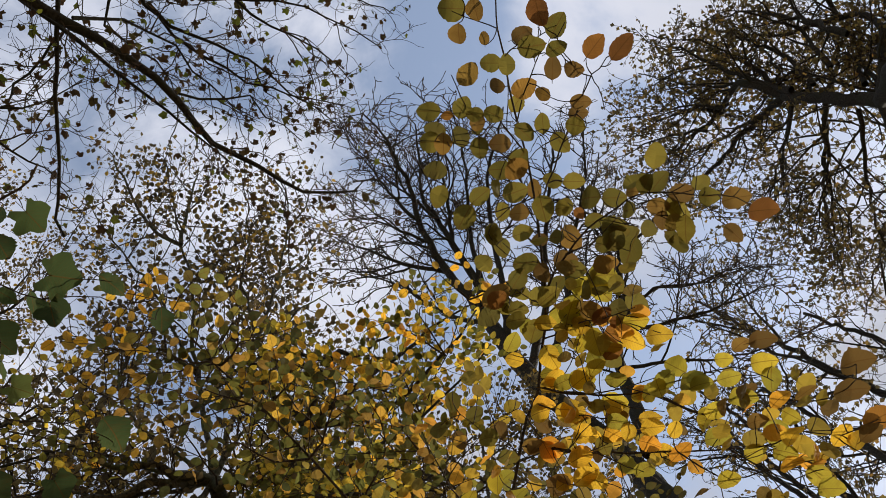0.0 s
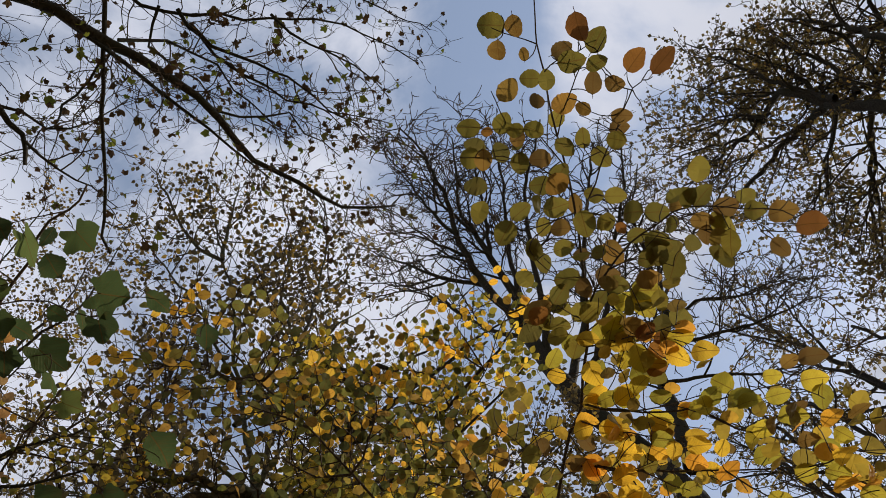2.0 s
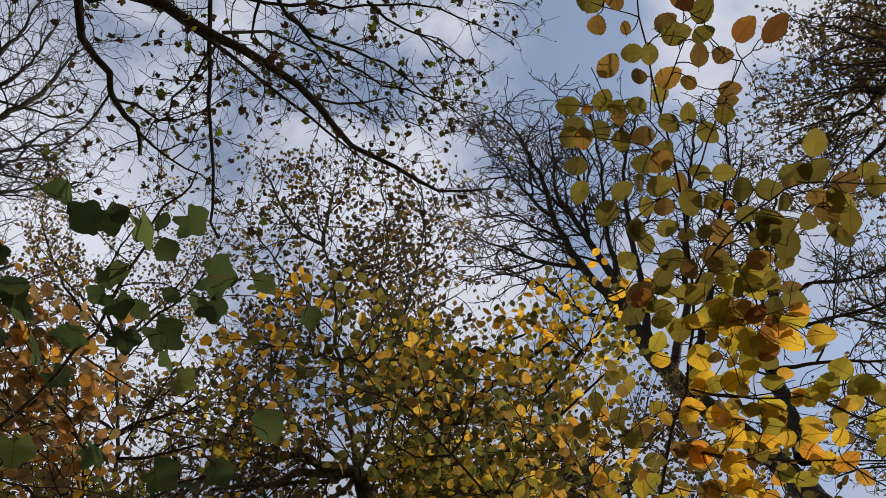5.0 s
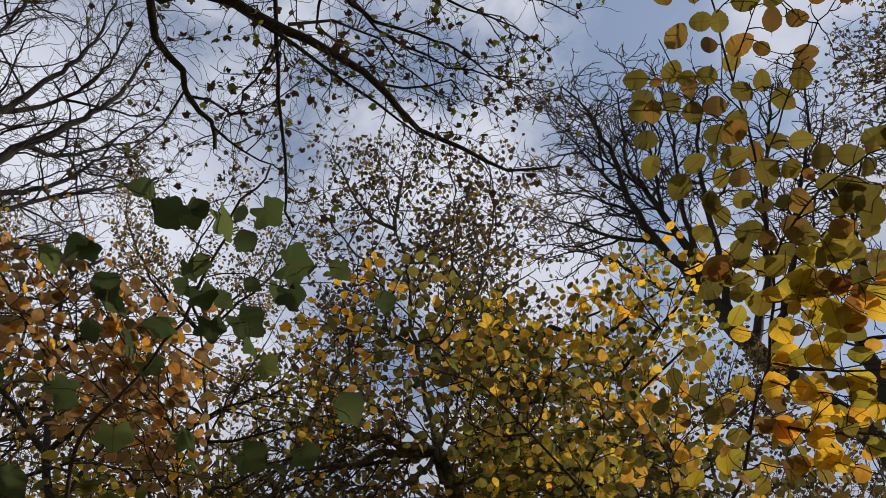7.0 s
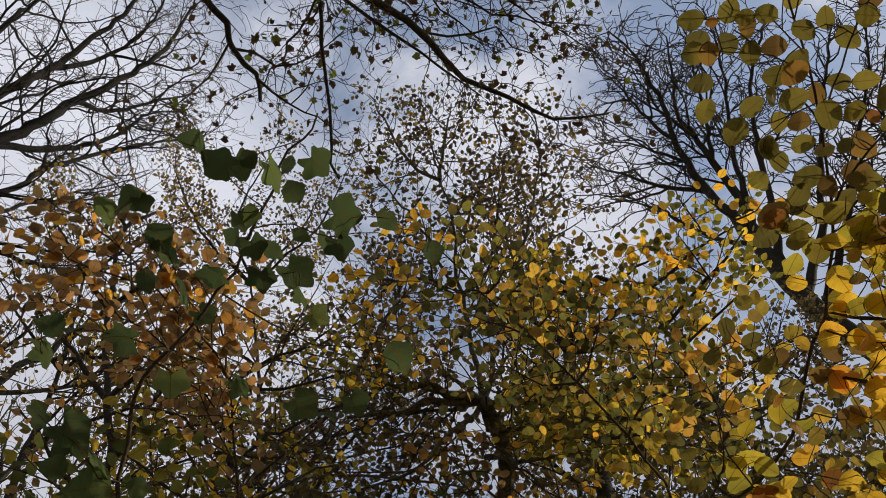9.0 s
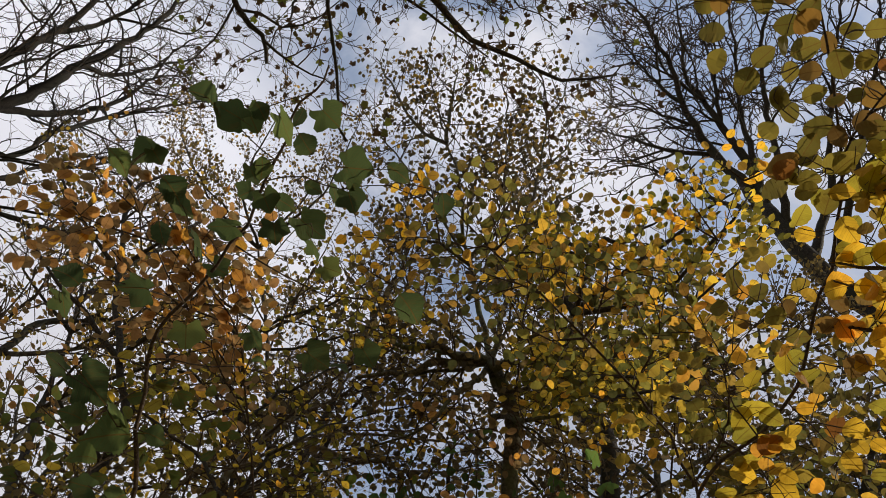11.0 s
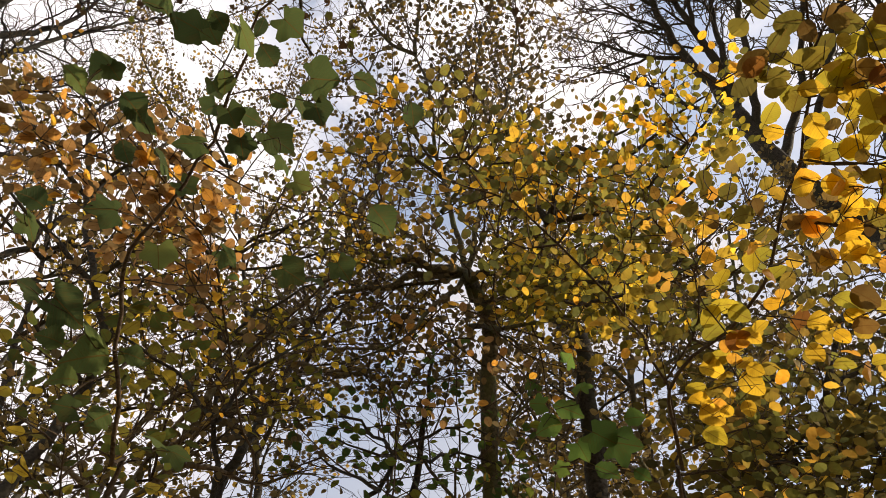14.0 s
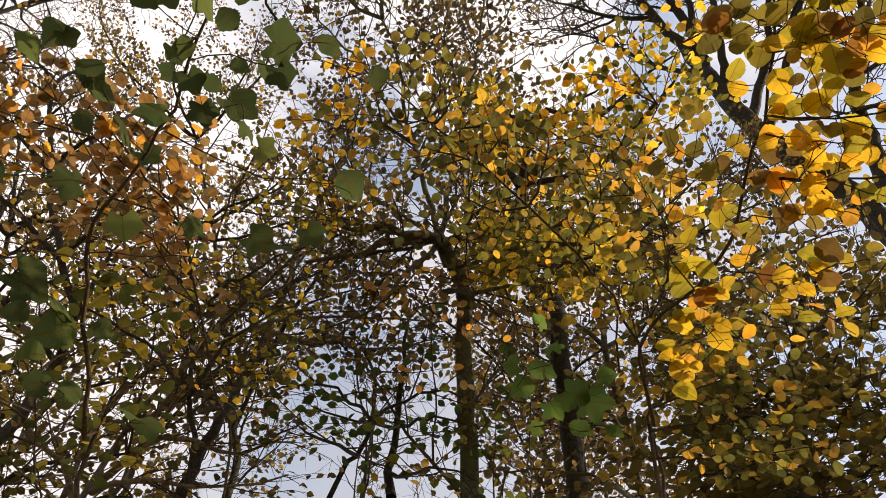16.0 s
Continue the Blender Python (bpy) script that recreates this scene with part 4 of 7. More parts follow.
# ---------------------------------------------------------------- slender tree whose boughs radiate from one knot
KNOT = (-0.59, 2.20, 5.94)
bushy("slender_tree", "slender tree with boughs radiating from a knot, olive-brown leaves", "tree", 21,
      rooted((-0.48, 3.06, 4.75), (-0.48, 2.89, 5.01), (-0.47, 2.70, 5.27), (-0.46, 2.54, 5.49), (-0.47, 2.38, 5.69), KNOT, r0=0.074, r1=0.045),
      boughs(21,
             ([KNOT, (-0.37, 1.66, 6.94), (-0.27, 1.42, 7.64), (-0.18, 1.12, 8.21), (-0.23, 0.75, 8.76)], 0.020, 0.004),
             ([(-0.27, 1.42, 7.64), (-0.04, 1.33, 7.97), (0.10, 1.14, 8.31)], 0.012, 0.004),
             ([(-0.37, 1.66, 6.94), (-0.52, 1.46, 7.71), (-0.50, 1.08, 8.41), (-0.62, 0.63, 8.96)], 0.014, 0.004),
             ([(-0.37, 1.66, 6.94), (-0.08, 1.57, 7.29), (0.12, 1.51, 7.51)], 0.012, 0.004),
             ([(-0.18, 1.12, 8.21), (-0.03, 0.97, 8.54), (0.07, 0.78, 8.76)], 0.010, 0.004),
             ([KNOT, (-0.79, 2.07, 5.80), (-0.88, 1.99, 5.77), (-1.00, 1.96, 5.70), (-1.12, 1.89, 5.64)], 0.034, 0.012),
             ([KNOT, (-0.81, 2.11, 5.78), (-0.92, 2.08, 5.70), (-1.04, 2.08, 5.60), (-1.18, 2.02, 5.52), (-1.29, 2.00, 5.42)], 0.03, 0.010),
             ([KNOT, (-0.53, 2.17, 5.79), (-0.40, 2.07, 5.80), (-0.29, 1.97, 5.80), (-0.20, 1.89, 5.79)], 0.032, 0.010),
             ([KNOT, (-0.54, 2.28, 5.73), (-0.41, 2.25, 5.64), (-0.28, 2.16, 5.57), (-0.16, 2.05, 5.50), (0.01, 1.96, 5.43)], 0.022, 0.006),
             ([KNOT, (-0.48, 2.38, 5.69), (-0.37, 2.40, 5.48), (-0.27, 2.36, 5.31)], 0.018, 0.006),
             ([KNOT, (-0.81, 1.89, 7.00), (-0.90, 1.39, 7.60), (-1.05, 1.23, 8.20), (-1.37, 0.59, 9.50)], 0.022, 0.004),
             ([KNOT, (-0.93, 2.13, 5.70), (-1.23, 2.17, 5.80), (-1.63, 2.13, 6.00)], 0.016, 0.004),
             ([KNOT, (-1.02, 2.08, 6.00), (-1.48, 2.09, 6.40), (-2.01, 2.02, 6.80)], 0.016, 0.004),
             ([KNOT, (-0.34, 2.11, 5.70), (0.03, 2.12, 5.80), (0.39, 2.05, 6.00)], 0.016, 0.004),
             ([KNOT, (-0.45, 2.04, 6.20), (-0.14, 1.96, 6.60), (0.13, 1.76, 7.00)], 0.014, 0.004),
             ([(-0.79, 1.94, 7.00), (-1.00, 1.74, 7.00), (-1.26, 1.72, 7.00), (-1.48, 1.68, 7.10), (-1.71, 1.65, 7.20)], 0.016, 0.004),
             ([(-0.81, 1.89, 7.00), (-1.18, 1.47, 7.60), (-1.53, 1.27, 8.20), (-1.97, 0.95, 9.00)], 0.014, 0.004),
             ([(-0.90, 1.39, 7.60), (-0.73, 1.35, 8.20), (-0.64, 1.21, 8.80), (-0.46, 1.18, 9.20)], 0.014, 0.004),
             ([(-0.90, 1.39, 7.60), (-0.68, 1.52, 8.00), (-0.52, 1.52, 8.30), (-0.36, 1.53, 8.40)], 0.014, 0.004),
             ([(-1.05, 1.23, 8.20), (-1.04, 0.95, 8.80), (-1.03, 0.70, 9.40)], 0.02, 0.005),
             ([(-1.05, 1.23, 8.20), (-1.38, 1.11, 8.60), (-1.67, 0.77, 9.20), (-1.94, 0.55, 9.80)], 0.02, 0.005),
             ([KNOT, (-1.13, 1.96, 6.40), (-1.30, 1.92, 7.00), (-1.38, 1.67, 7.80), (-1.53, 1.41, 8.40)], 0.014, 0.004),
             ([(-0.81, 1.89, 7.00), (-0.53, 1.67, 7.60), (-0.30, 1.53, 8.20), (-0.05, 1.56, 8.60)], 0.014, 0.004),
             ([(-0.81, 1.89, 7.00), (-0.61, 1.77, 7.20), (-0.44, 1.70, 7.40), (-0.31, 1.67, 7.50)], 0.02, 0.005),
             ([(-0.77, 2.00, 6.50), (-0.56, 1.86, 6.70), (-0.36, 1.79, 6.90), (-0.19, 1.78, 7.00)], 0.02, 0.005),
             ([KNOT, (-0.80, 2.13, 5.20), (-1.01, 2.25, 5.20), (-1.40, 2.42, 5.30)], 0.02, 0.005),
             ([(-0.59, 2.49, 5.78), (-0.29, 2.18, 5.20), (-0.01, 2.20, 5.30), (0.24, 2.42, 5.50)], 0.02, 0.005)),
      SMALL_OVAL, (0.034, 0.058), BROWN_LEAF, bark=BARK_MOSSY, every=0.085, second=0.075, gap=0.042, length=(0.35, 1.0), lift=0.10, keep=0.42, tilt=0.9, extra=(0.45, 0.8, 1.7, 0.45), words="olive and brown oval leaves")

# ---------------------------------------------------------------- yellow beech
YB = (-0.24, 2.94, 6.81)
bushy("beech_tree", "leaning beech with glowing yellow and olive leaves", "tree", 22,
      rooted((0.09, 3.17, 4.81), (0.10, 3.05, 5.23), (0.09, 2.90, 5.64), (0.08, 2.75, 6.01), YB, r0=0.10, r1=0.05),
      boughs(22,
             ([YB, (-0.05, 1.76, 5.60), (0.09, 1.53, 6.00)], 0.03, 0.012),
             ([(-0.05, 1.76, 5.60), (-0.19, 1.68, 5.80), (-0.32, 1.60, 5.90), (-0.45, 1.55, 6.00)], 0.025, 0.005),
             ([(-0.05, 1.76, 5.60), (0.36, 1.70, 5.60), (0.68, 1.46, 5.70), (0.94, 1.23, 5.90)], 0.02, 0.005),
             ([YB, (0.12, 1.78, 4.70), (0.34, 1.78, 4.70), (0.56, 1.92, 4.80)], 0.02, 0.005),
             ([(0.09, 1.53, 6.00), (-0.00, 1.53, 6.10), (-0.14, 1.53, 6.20), (-0.28, 1.53, 6.20)], 0.02, 0.005),
             ([(-0.05, 1.76, 5.60), (0.23, 1.63, 5.80), (0.48, 1.53, 6.00), (0.70, 1.41, 6.10), (0.97, 1.28, 6.20)], 0.025, 0.005),
             ([YB, (0.12, 1.73, 5.00), (0.40, 1.64, 5.20), (0.68, 1.54, 5.40), (0.96, 1.34, 5.60)], 0.025, 0.005),
             ([(-0.05, 1.76, 5.60), (0.04, 1.50, 5.70), (-0.14, 1.45, 5.80), (-0.37, 1.49, 5.90)], 0.02, 0.005),
             ([YB, (0.00, 1.74, 4.80), (0.27, 1.79, 4.90), (0.52, 1.78, 5.00), (0.78, 1.69, 5.20)], 0.02, 0.005),
             ([(0.09, 1.53, 6.00), (0.23, 1.53, 6.10), (0.38, 1.51, 6.20), (0.48, 1.45, 6.20)], 0.02, 0.005)),
      MID_OVAL, (0.035, 0.058), YELLOW_BEECH, gap=0.042, every=0.075, length=(0.22, 0.55), second=0.085, tilt=0.65, keep=0.85, lift=0.0, words="yellow and olive oval leaves")

# ---------------------------------------------------------------- orange beech
OB = (-2.28, 1.91, 4.49)
bushy("beech_tree", "young beech with orange-brown leaves on slender stems", "tree", 23,
      rooted(OB, (-2.46, 1.66, 5.08), (-2.81, 1.39, 5.80), (-3.05, 1.07, 6.60), (-3.13, 1.09, 7.20), r0=0.05, r1=0.01),
      boughs(23,
             ([(-2.46, 1.66, 5.08), (-2.16, 1.46, 5.00), (-2.00, 1.35, 5.20), (-1.85, 1.22, 5.40)], 0.018, 0.004),
             ([(-2.46, 1.66, 5.08), (-2.68, 1.43, 5.20), (-2.97, 1.21, 5.40), (-3.36, 1.04, 5.80)], 0.018, 0.004),
             ([(-2.81, 1.39, 5.80), (-2.49, 1.25, 5.80), (-2.34, 1.27, 6.00), (-2.18, 1.21, 6.20)], 0.016, 0.004),
             ([(-2.81, 1.39, 5.80), (-3.06, 1.14, 6.00), (-3.31, 0.85, 6.20)], 0.016, 0.004),
             ([OB, (-2.02, 1.57, 4.50), (-1.94, 1.48, 4.70), (-1.90, 1.49, 5.00)], 0.018, 0.004),
             ([(-3.05, 1.07, 6.60), (-3.29, 0.89, 6.80), (-3.64, 0.85, 7.00)], 0.014, 0.004),
             ([OB, (-2.30, 1.60, 4.40), (-2.58, 1.45, 4.60)], 0.016, 0.004)),
      SMALL_OVAL, (0.034, 0.054), ORANGE_BEECH, every=0.11, second=0.11, keep=0.42, tilt=0.8, lift=0.04, words="orange-brown and yellow oval leaves")

# ---------------------------------------------------------------- arching leaning tree
AR = (-2.31, 2.59, 4.81)
bushy("arching_tree", "leaning brown tree arching over, with fine twigs and small leaves", "tree", 24,
      rooted((-2.32, 2.59, 4.28), AR, (-1.88, 2.23, 4.80), (-1.63, 2.27, 5.20), (-1.30, 2.41, 5.50), (-0.73, 2.64, 5.70), r0=0.04, r1=0.006),
      boughs(24,
             ([(-2.29, 2.61, 4.45), (-1.85, 2.34, 4.40), (-1.66, 2.54, 4.50), (-1.40, 2.76, 4.80)], 0.022, 0.005),
             ([(-2.17, 2.58, 4.21), (-2.16, 2.59, 4.75), (-1.72, 2.22, 4.70), (-1.46, 2.32, 5.10), (-1.10, 2.52, 5.40)], 0.018, 0.004),
             ([(-2.43, 2.61, 4.26), (-2.48, 2.57, 4.91), (-2.11, 2.32, 5.10), (-1.88, 2.36, 5.60), (-1.49, 2.52, 6.00)], 0.018, 0.004),
             ([(-2.32, 2.85, 4.47), (-2.37, 2.81, 5.18), (-2.02, 2.44, 5.20), (-1.94, 2.52, 5.80), (-1.73, 2.50, 6.40)], 0.018, 0.004),
             ([AR, (-1.92, 2.39, 4.80), (-1.71, 2.52, 5.00), (-1.48, 2.69, 5.40)], 0.02, 0.004),
             ([(-1.88, 2.23, 4.80), (-1.71, 2.17, 5.20), (-1.48, 2.21, 5.60), (-1.15, 2.35, 6.00)], 0.02, 0.004),
             ([(-1.63, 2.27, 5.20), (-1.37, 2.53, 5.40), (-1.02, 2.75, 5.60), (-0.62, 2.84, 5.80)], 0.018, 0.004),
             ([(-2.30, 2.60, 4.36), (-1.85, 2.41, 4.20), (-1.60, 2.57, 4.30), (-1.35, 2.71, 4.50)], 0.018, 0.004),
             ([(-2.32, 2.59, 4.28), (-2.10, 2.04, 4.00), (-2.44, 2.07, 4.30), (-2.66, 2.04, 4.50)], 0.02, 0.004)),
      SMALL_OVAL, (0.035, 0.058), BROWN_LEAF, bark=BARK_GREY_LIT, every=0.075, second=0.10, angle=26, length=(0.4, 1.1), keep=0.3, flat=False, tilt=0.7, words="small olive and brown leaves")

# ---------------------------------------------------------------- green-leaved stems further off
G1 = (-1.12, 3.17, 5.41)
bushy("hazel_tree", "slim many-stemmed hazel with small green leaves", "tree", 25,
      rooted((-1.27, 3.12, 4.73), (-1.17, 3.15, 5.09), G1, (-1.16, 3.16, 5.81), (-1.13, 2.74, 5.60), r0=0.04, r1=0.01),
      boughs(25,
             ([(-0.95, 3.23, 4.82), (-1.00, 3.21, 5.39), (-0.90, 2.85, 5.60), (-0.89, 2.80, 6.20)], 0.03, 0.006),
             ([G1, (-1.14, 2.51, 4.90), (-1.35, 2.52, 5.00), (-1.61, 2.65, 5.10)], 0.014, 0.004),
             ([G1, (-0.73, 2.59, 4.90), (-0.56, 2.64, 5.00), (-0.33, 2.86, 5.10)], 0.014, 0.004),
             ([(-1.00, 3.21, 5.39), (-0.61, 2.67, 4.80), (-0.39, 2.77, 4.80)], 0.014, 0.004),
             ([(-1.17, 3.15, 5.09), (-1.21, 2.52, 4.60), (-1.39, 2.53, 4.60)], 0.014, 0.004),
             ([(-0.97, 3.22, 5.00), (-0.59, 2.65, 4.40), (-0.41, 2.74, 4.40)], 0.014, 0.004),
             ([(-1.00, 3.21, 5.39), (-1.12, 2.70, 4.90), (-1.33, 2.68, 5.00)], 0.014, 0.004)),
      SMALL_OVAL, (0.05, 0.08), GREEN_FAR, every=0.14, second=0.13, keep=0.38, tilt=0.8, words="small green leaves")

# ---------------------------------------------------------------- dense olive beech low down
LB = (1.27, 2.97, 4.84)
bushy("beech_tree", "dense low beech, olive-yellow leaves with shade put into their colour", "tree", 26,
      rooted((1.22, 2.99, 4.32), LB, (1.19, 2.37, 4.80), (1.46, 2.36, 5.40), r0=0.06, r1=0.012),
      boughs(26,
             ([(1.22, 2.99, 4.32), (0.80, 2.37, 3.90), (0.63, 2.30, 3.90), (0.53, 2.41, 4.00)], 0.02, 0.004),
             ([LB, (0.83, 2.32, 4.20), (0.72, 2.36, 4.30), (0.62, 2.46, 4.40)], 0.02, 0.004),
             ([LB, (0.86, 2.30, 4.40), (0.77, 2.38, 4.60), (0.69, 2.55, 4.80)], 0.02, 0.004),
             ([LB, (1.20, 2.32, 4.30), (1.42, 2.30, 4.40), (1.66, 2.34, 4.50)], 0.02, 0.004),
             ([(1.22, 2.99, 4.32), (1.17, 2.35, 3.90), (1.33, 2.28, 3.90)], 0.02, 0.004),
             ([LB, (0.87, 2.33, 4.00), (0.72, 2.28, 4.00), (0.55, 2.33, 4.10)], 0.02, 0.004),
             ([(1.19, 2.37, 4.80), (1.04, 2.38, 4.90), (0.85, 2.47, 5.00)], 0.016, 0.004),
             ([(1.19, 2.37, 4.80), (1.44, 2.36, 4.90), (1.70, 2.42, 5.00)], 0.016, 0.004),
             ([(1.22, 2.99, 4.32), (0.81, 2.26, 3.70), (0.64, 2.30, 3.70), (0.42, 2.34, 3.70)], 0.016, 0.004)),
      MID_OVAL, (0.04, 0.065), SHADED_OLIVE_BEECH, every=0.07, second=0.075, tilt=0.7, extra=(0.35, 0.5, 1.1, 0.4), keep=0.85, lift=0.03, words="olive-yellow oval leaves")

# ---------------------------------------------------------------- leafy thicket behind
TB = (-2.54, 3.92, 6.41)
bushy("thicket_tree", "thin understorey tree with yellow-olive leaves in the thicket", "tree", 27,
      rooted((-2.41, 4.00, 5.63), TB, (-2.81, 3.44, 7.40), (-3.20, 3.07, 8.60), (-3.72, 2.60, 10.00), r0=0.06, r1=0.012),
      boughs(27,
             ([(-2.81, 3.44, 7.40), (-3.29, 3.03, 7.60), (-3.85, 2.84, 7.80), (-4.48, 2.75, 8.00)], 0.025, 0.005),
             ([(-2.81, 3.44, 7.40), (-2.26, 3.15, 7.60), (-1.74, 2.97, 7.80), (-1.32, 2.78, 8.00)], 0.025, 0.005),
             ([(-3.20, 3.07, 8.60), (-3.77, 2.71, 8.80), (-4.39, 2.47, 9.00)], 0.02, 0.005),
             ([(-3.20, 3.07, 8.60), (-2.60, 2.86, 8.80), (-2.15, 2.57, 9.20)], 0.02, 0.005),
             ([(-3.72, 2.60, 10.00), (-4.32, 2.03, 10.40), (-4.99, 1.55, 11.00)], 0.02, 0.005),
             ([(-3.72, 2.60, 10.00), (-3.24, 2.16, 10.60), (-3.05, 1.69, 11.40)], 0.02, 0.005),
             ([(-3.72, 2.60, 10.00), (-3.98, 1.94, 10.50), (-3.80, 1.41, 11.30), (-3.65, 1.00, 12.00)], 0.02, 0.005),
             ([(-3.72, 2.60, 10.00), (-4.30, 2.08, 10.30), (-4.85, 1.47, 11.00), (-5.29, 1.00, 12.00)], 0.02, 0.005),
             ([(-3.72, 2.60, 10.00), (-2.99, 2.15, 10.20), (-2.80, 1.80, 11.00), (-2.66, 1.42, 11.60)], 0.02, 0.005),
             ([TB, (-3.02, 3.15, 6.80), (-3.41, 2.90, 7.00), (-3.89, 2.85, 7.20)], 0.02, 0.005),
             ([TB, (-1.99, 3.21, 6.80), (-1.54, 3.11, 7.00), (-1.20, 3.16, 7.20)], 0.02, 0.005)),
      SMALL_OVAL, (0.032, 0.054), BROWN_LEAF, gap=0.043, every=0.08, second=0.07, extra=(0.32, 0.9, 1.9, 0.35), keep=0.62, tilt=0.9, lift=0.08, words="yellow-olive leaves")

TC = (-0.12, 4.65, 6.98)
bushy("thicket_tree", "thin understorey tree with olive-green leaves in the thicket", "tree", 28,
      rooted((-0.07, 4.65, 6.05), TC, (-0.06, 3.75, 7.40), (-0.09, 3.54, 8.80), (-0.18, 3.04, 10.00), r0=0.06, r1=0.012),
      boughs(28,
             ([(-0.06, 3.75, 7.40), (-0.48, 3.47, 7.60), (-0.88, 3.36, 7.80)], 0.025, 0.005),
             ([(-0.06, 3.75, 7.40), (0.41, 3.57, 7.60), (0.93, 3.63, 7.80), (1.47, 3.57, 8.00)], 0.025, 0.005),
             ([(-0.09, 3.54, 8.80), (-0.57, 3.19, 9.00), (-1.02, 2.91, 9.40)], 0.02, 0.005),
             ([(-0.09, 3.54, 8.80), (0.52, 3.32, 9.00), (1.04, 3.11, 9.40)], 0.02, 0.005),
             ([(-0.18, 3.04, 10.00), (-0.51, 2.53, 10.40), (-0.74, 2.18, 11.00)], 0.02, 0.005),
             ([TC, (0.28, 3.55, 6.40), (0.64, 3.52, 6.60), (1.02, 3.70, 6.80)], 0.02, 0.005),
             ([TC, (-0.39, 3.48, 6.40), (-0.64, 3.38, 6.60), (-0.93, 3.49, 6.80)], 0.02, 0.005),
             ([TC, (0.16, 3.67, 5.80), (0.46, 3.77, 6.00)], 0.02, 0.005)),
      SMALL_OVAL, (0.034, 0.056), BROWN_LEAF, gap=0.043, every=0.085, second=0.07, extra=(0.28, 0.9, 1.8, 0.35), keep=0.9, tilt=0.9, lift=0.08, words="olive leaves")


# ---------------------------------------------------------------- bare thicket in the distance
def far_bare_tree(seed, foot, spread, crown_from, crown_to, leafy=None, girth=0.13):
    rng = np.random.default_rng(seed)
    x, y = foot[0], foot[1]
    if leafy:
        tree = thing("slender_tree", "slender distant tree with sparse small dull leaves", "tree", at=(x, y, -0.1))
    else:
        tree = thing("bare_tree", "slender distant bare tree with a haze of fine twigs", "tree", "distant bare trees", at=(x, y, -0.1))
    trunk = limb([(x, y, -0.1), (x, y, crown_from * 0.6), (x + 0.1, y, crown_from), (x, y + 0.1, crown_to)], girth, 0.02, rng=rng, jitter=0.02)
    limbs = shoots(rng, [trunk], 0.5, (spread * 0.7, spread * 1.3), 42, 0.12, 0.1, start=crown_from / crown_to * 0.8, steps=10, thick=0.014, taper=0.5)
    one = shoots(rng, limbs, 0.22, (0.6, 1.4), 42, 0.08, 0.15, start=0.15, steps=6, thick=0.012, tip=0.003)
    two = shoots(rng, one, 0.15, (0.25, 0.7), 45, 0.05, 0.32, start=0.15, steps=5, thick=0.013, tip=0.0035)
    wooden(tree, trunk, limbs, one + two, BARK_DARK, seed)
    if leafy:
        rows = dress(rng, two, 0.06, (0.05, 0.08), tilt=0.9, flat=False, keep=leafy)
        part("crown", joined_leaves("crown", TINY_OVAL, rows, OAK_LEAF), tree, "sparse small dull leaves", "stuff")


far_bare_tree(36, (6.01, 4.49, 9.62), 2.2, 6.5, 12.5, leafy=0.4)
far_bare_tree(37, (6.65, 3.46, 8.97), 2.4, 7.0, 14.0, leafy=0.8)
far_bare_tree(38, (6.63, 5.32, 12.58), 2.4, 7.0, 13.5, leafy=0.5)
far_bare_tree(39, (5.49, 3.46), 1.9, 6.0, 10.0, leafy=0.5)
far_bare_tree(40, (5.52, 4.52), 1.9, 6.8, 10.8, leafy=0.5)
far_bare_tree(47, (6.52, 2.77), 1.6, 7.3, 10.8, leafy=0.5)
far_bare_tree(51, (-4.40, 2.14), 1.8, 6.0, 10.2, leafy=0.35, girth=0.05)
far_bare_tree(52, (-2.14, 3.00), 1.7, 5.9, 9.9, leafy=0.6, girth=0.05)
far_bare_tree(31, (-7.63, 4.91, 8.78), 2.4, 6.0, 12.0)
far_bare_tree(32, (-7.23, 6.27, 10.47), 2.2, 6.5, 12.5)
far_bare_tree(33, (4.00, 7.52, 12.64), 2.4, 6.0, 13.5)
far_bare_tree(34, (5.38, 7.23, 11.05), 2.6, 6.0, 13.0)
far_bare_tree(35, (-3.21, 9.01, 11.88), 2.2, 6.0, 13.0)


# ---------------------------------------------------------------- near beech sapling: every leaf for itself
def petioles(rows, wood):
    """A thin twig from each leaf's base to the nearest wood."""
    made = []
    for at, axis, normal, size in rows:
        end = np.asarray(at)
        root = wood[np.argmin(np.linalg.norm(wood - end, axis=1) + 0.3 * np.maximum(0, (wood - end) @ unit(axis)))]
        bow = 0.12 * np.linalg.norm(end - root) * unit(np.cross(end - root, UP) + 1e-6)
        pts = np.array([root + (end - root) * s + bow * math.sin(math.pi * s) for s in np.linspace(0, 1, 5)])
        made.append((pts, np.linspace(0.0011, 0.0007, 5)))
    return made


def hung_leaves(rng, rows, tilt=0.16, trim=(0.8, 0.94)):
    """Leaf rows from centre, compass heading and length: each lies nearly level."""
    made = []
    for x, y, z, heading, size in rows:
        a = radians(heading)
        axis = unit(np.array([math.cos(a), math.sin(a), rng.normal(-0.1, 0.12)]))
        size *= rng.uniform(*trim)
        made.append((np.array([x, y, z]) - axis * size * 0.5, axis, UP + rng.normal(0, tilt, 3), size))
    return made


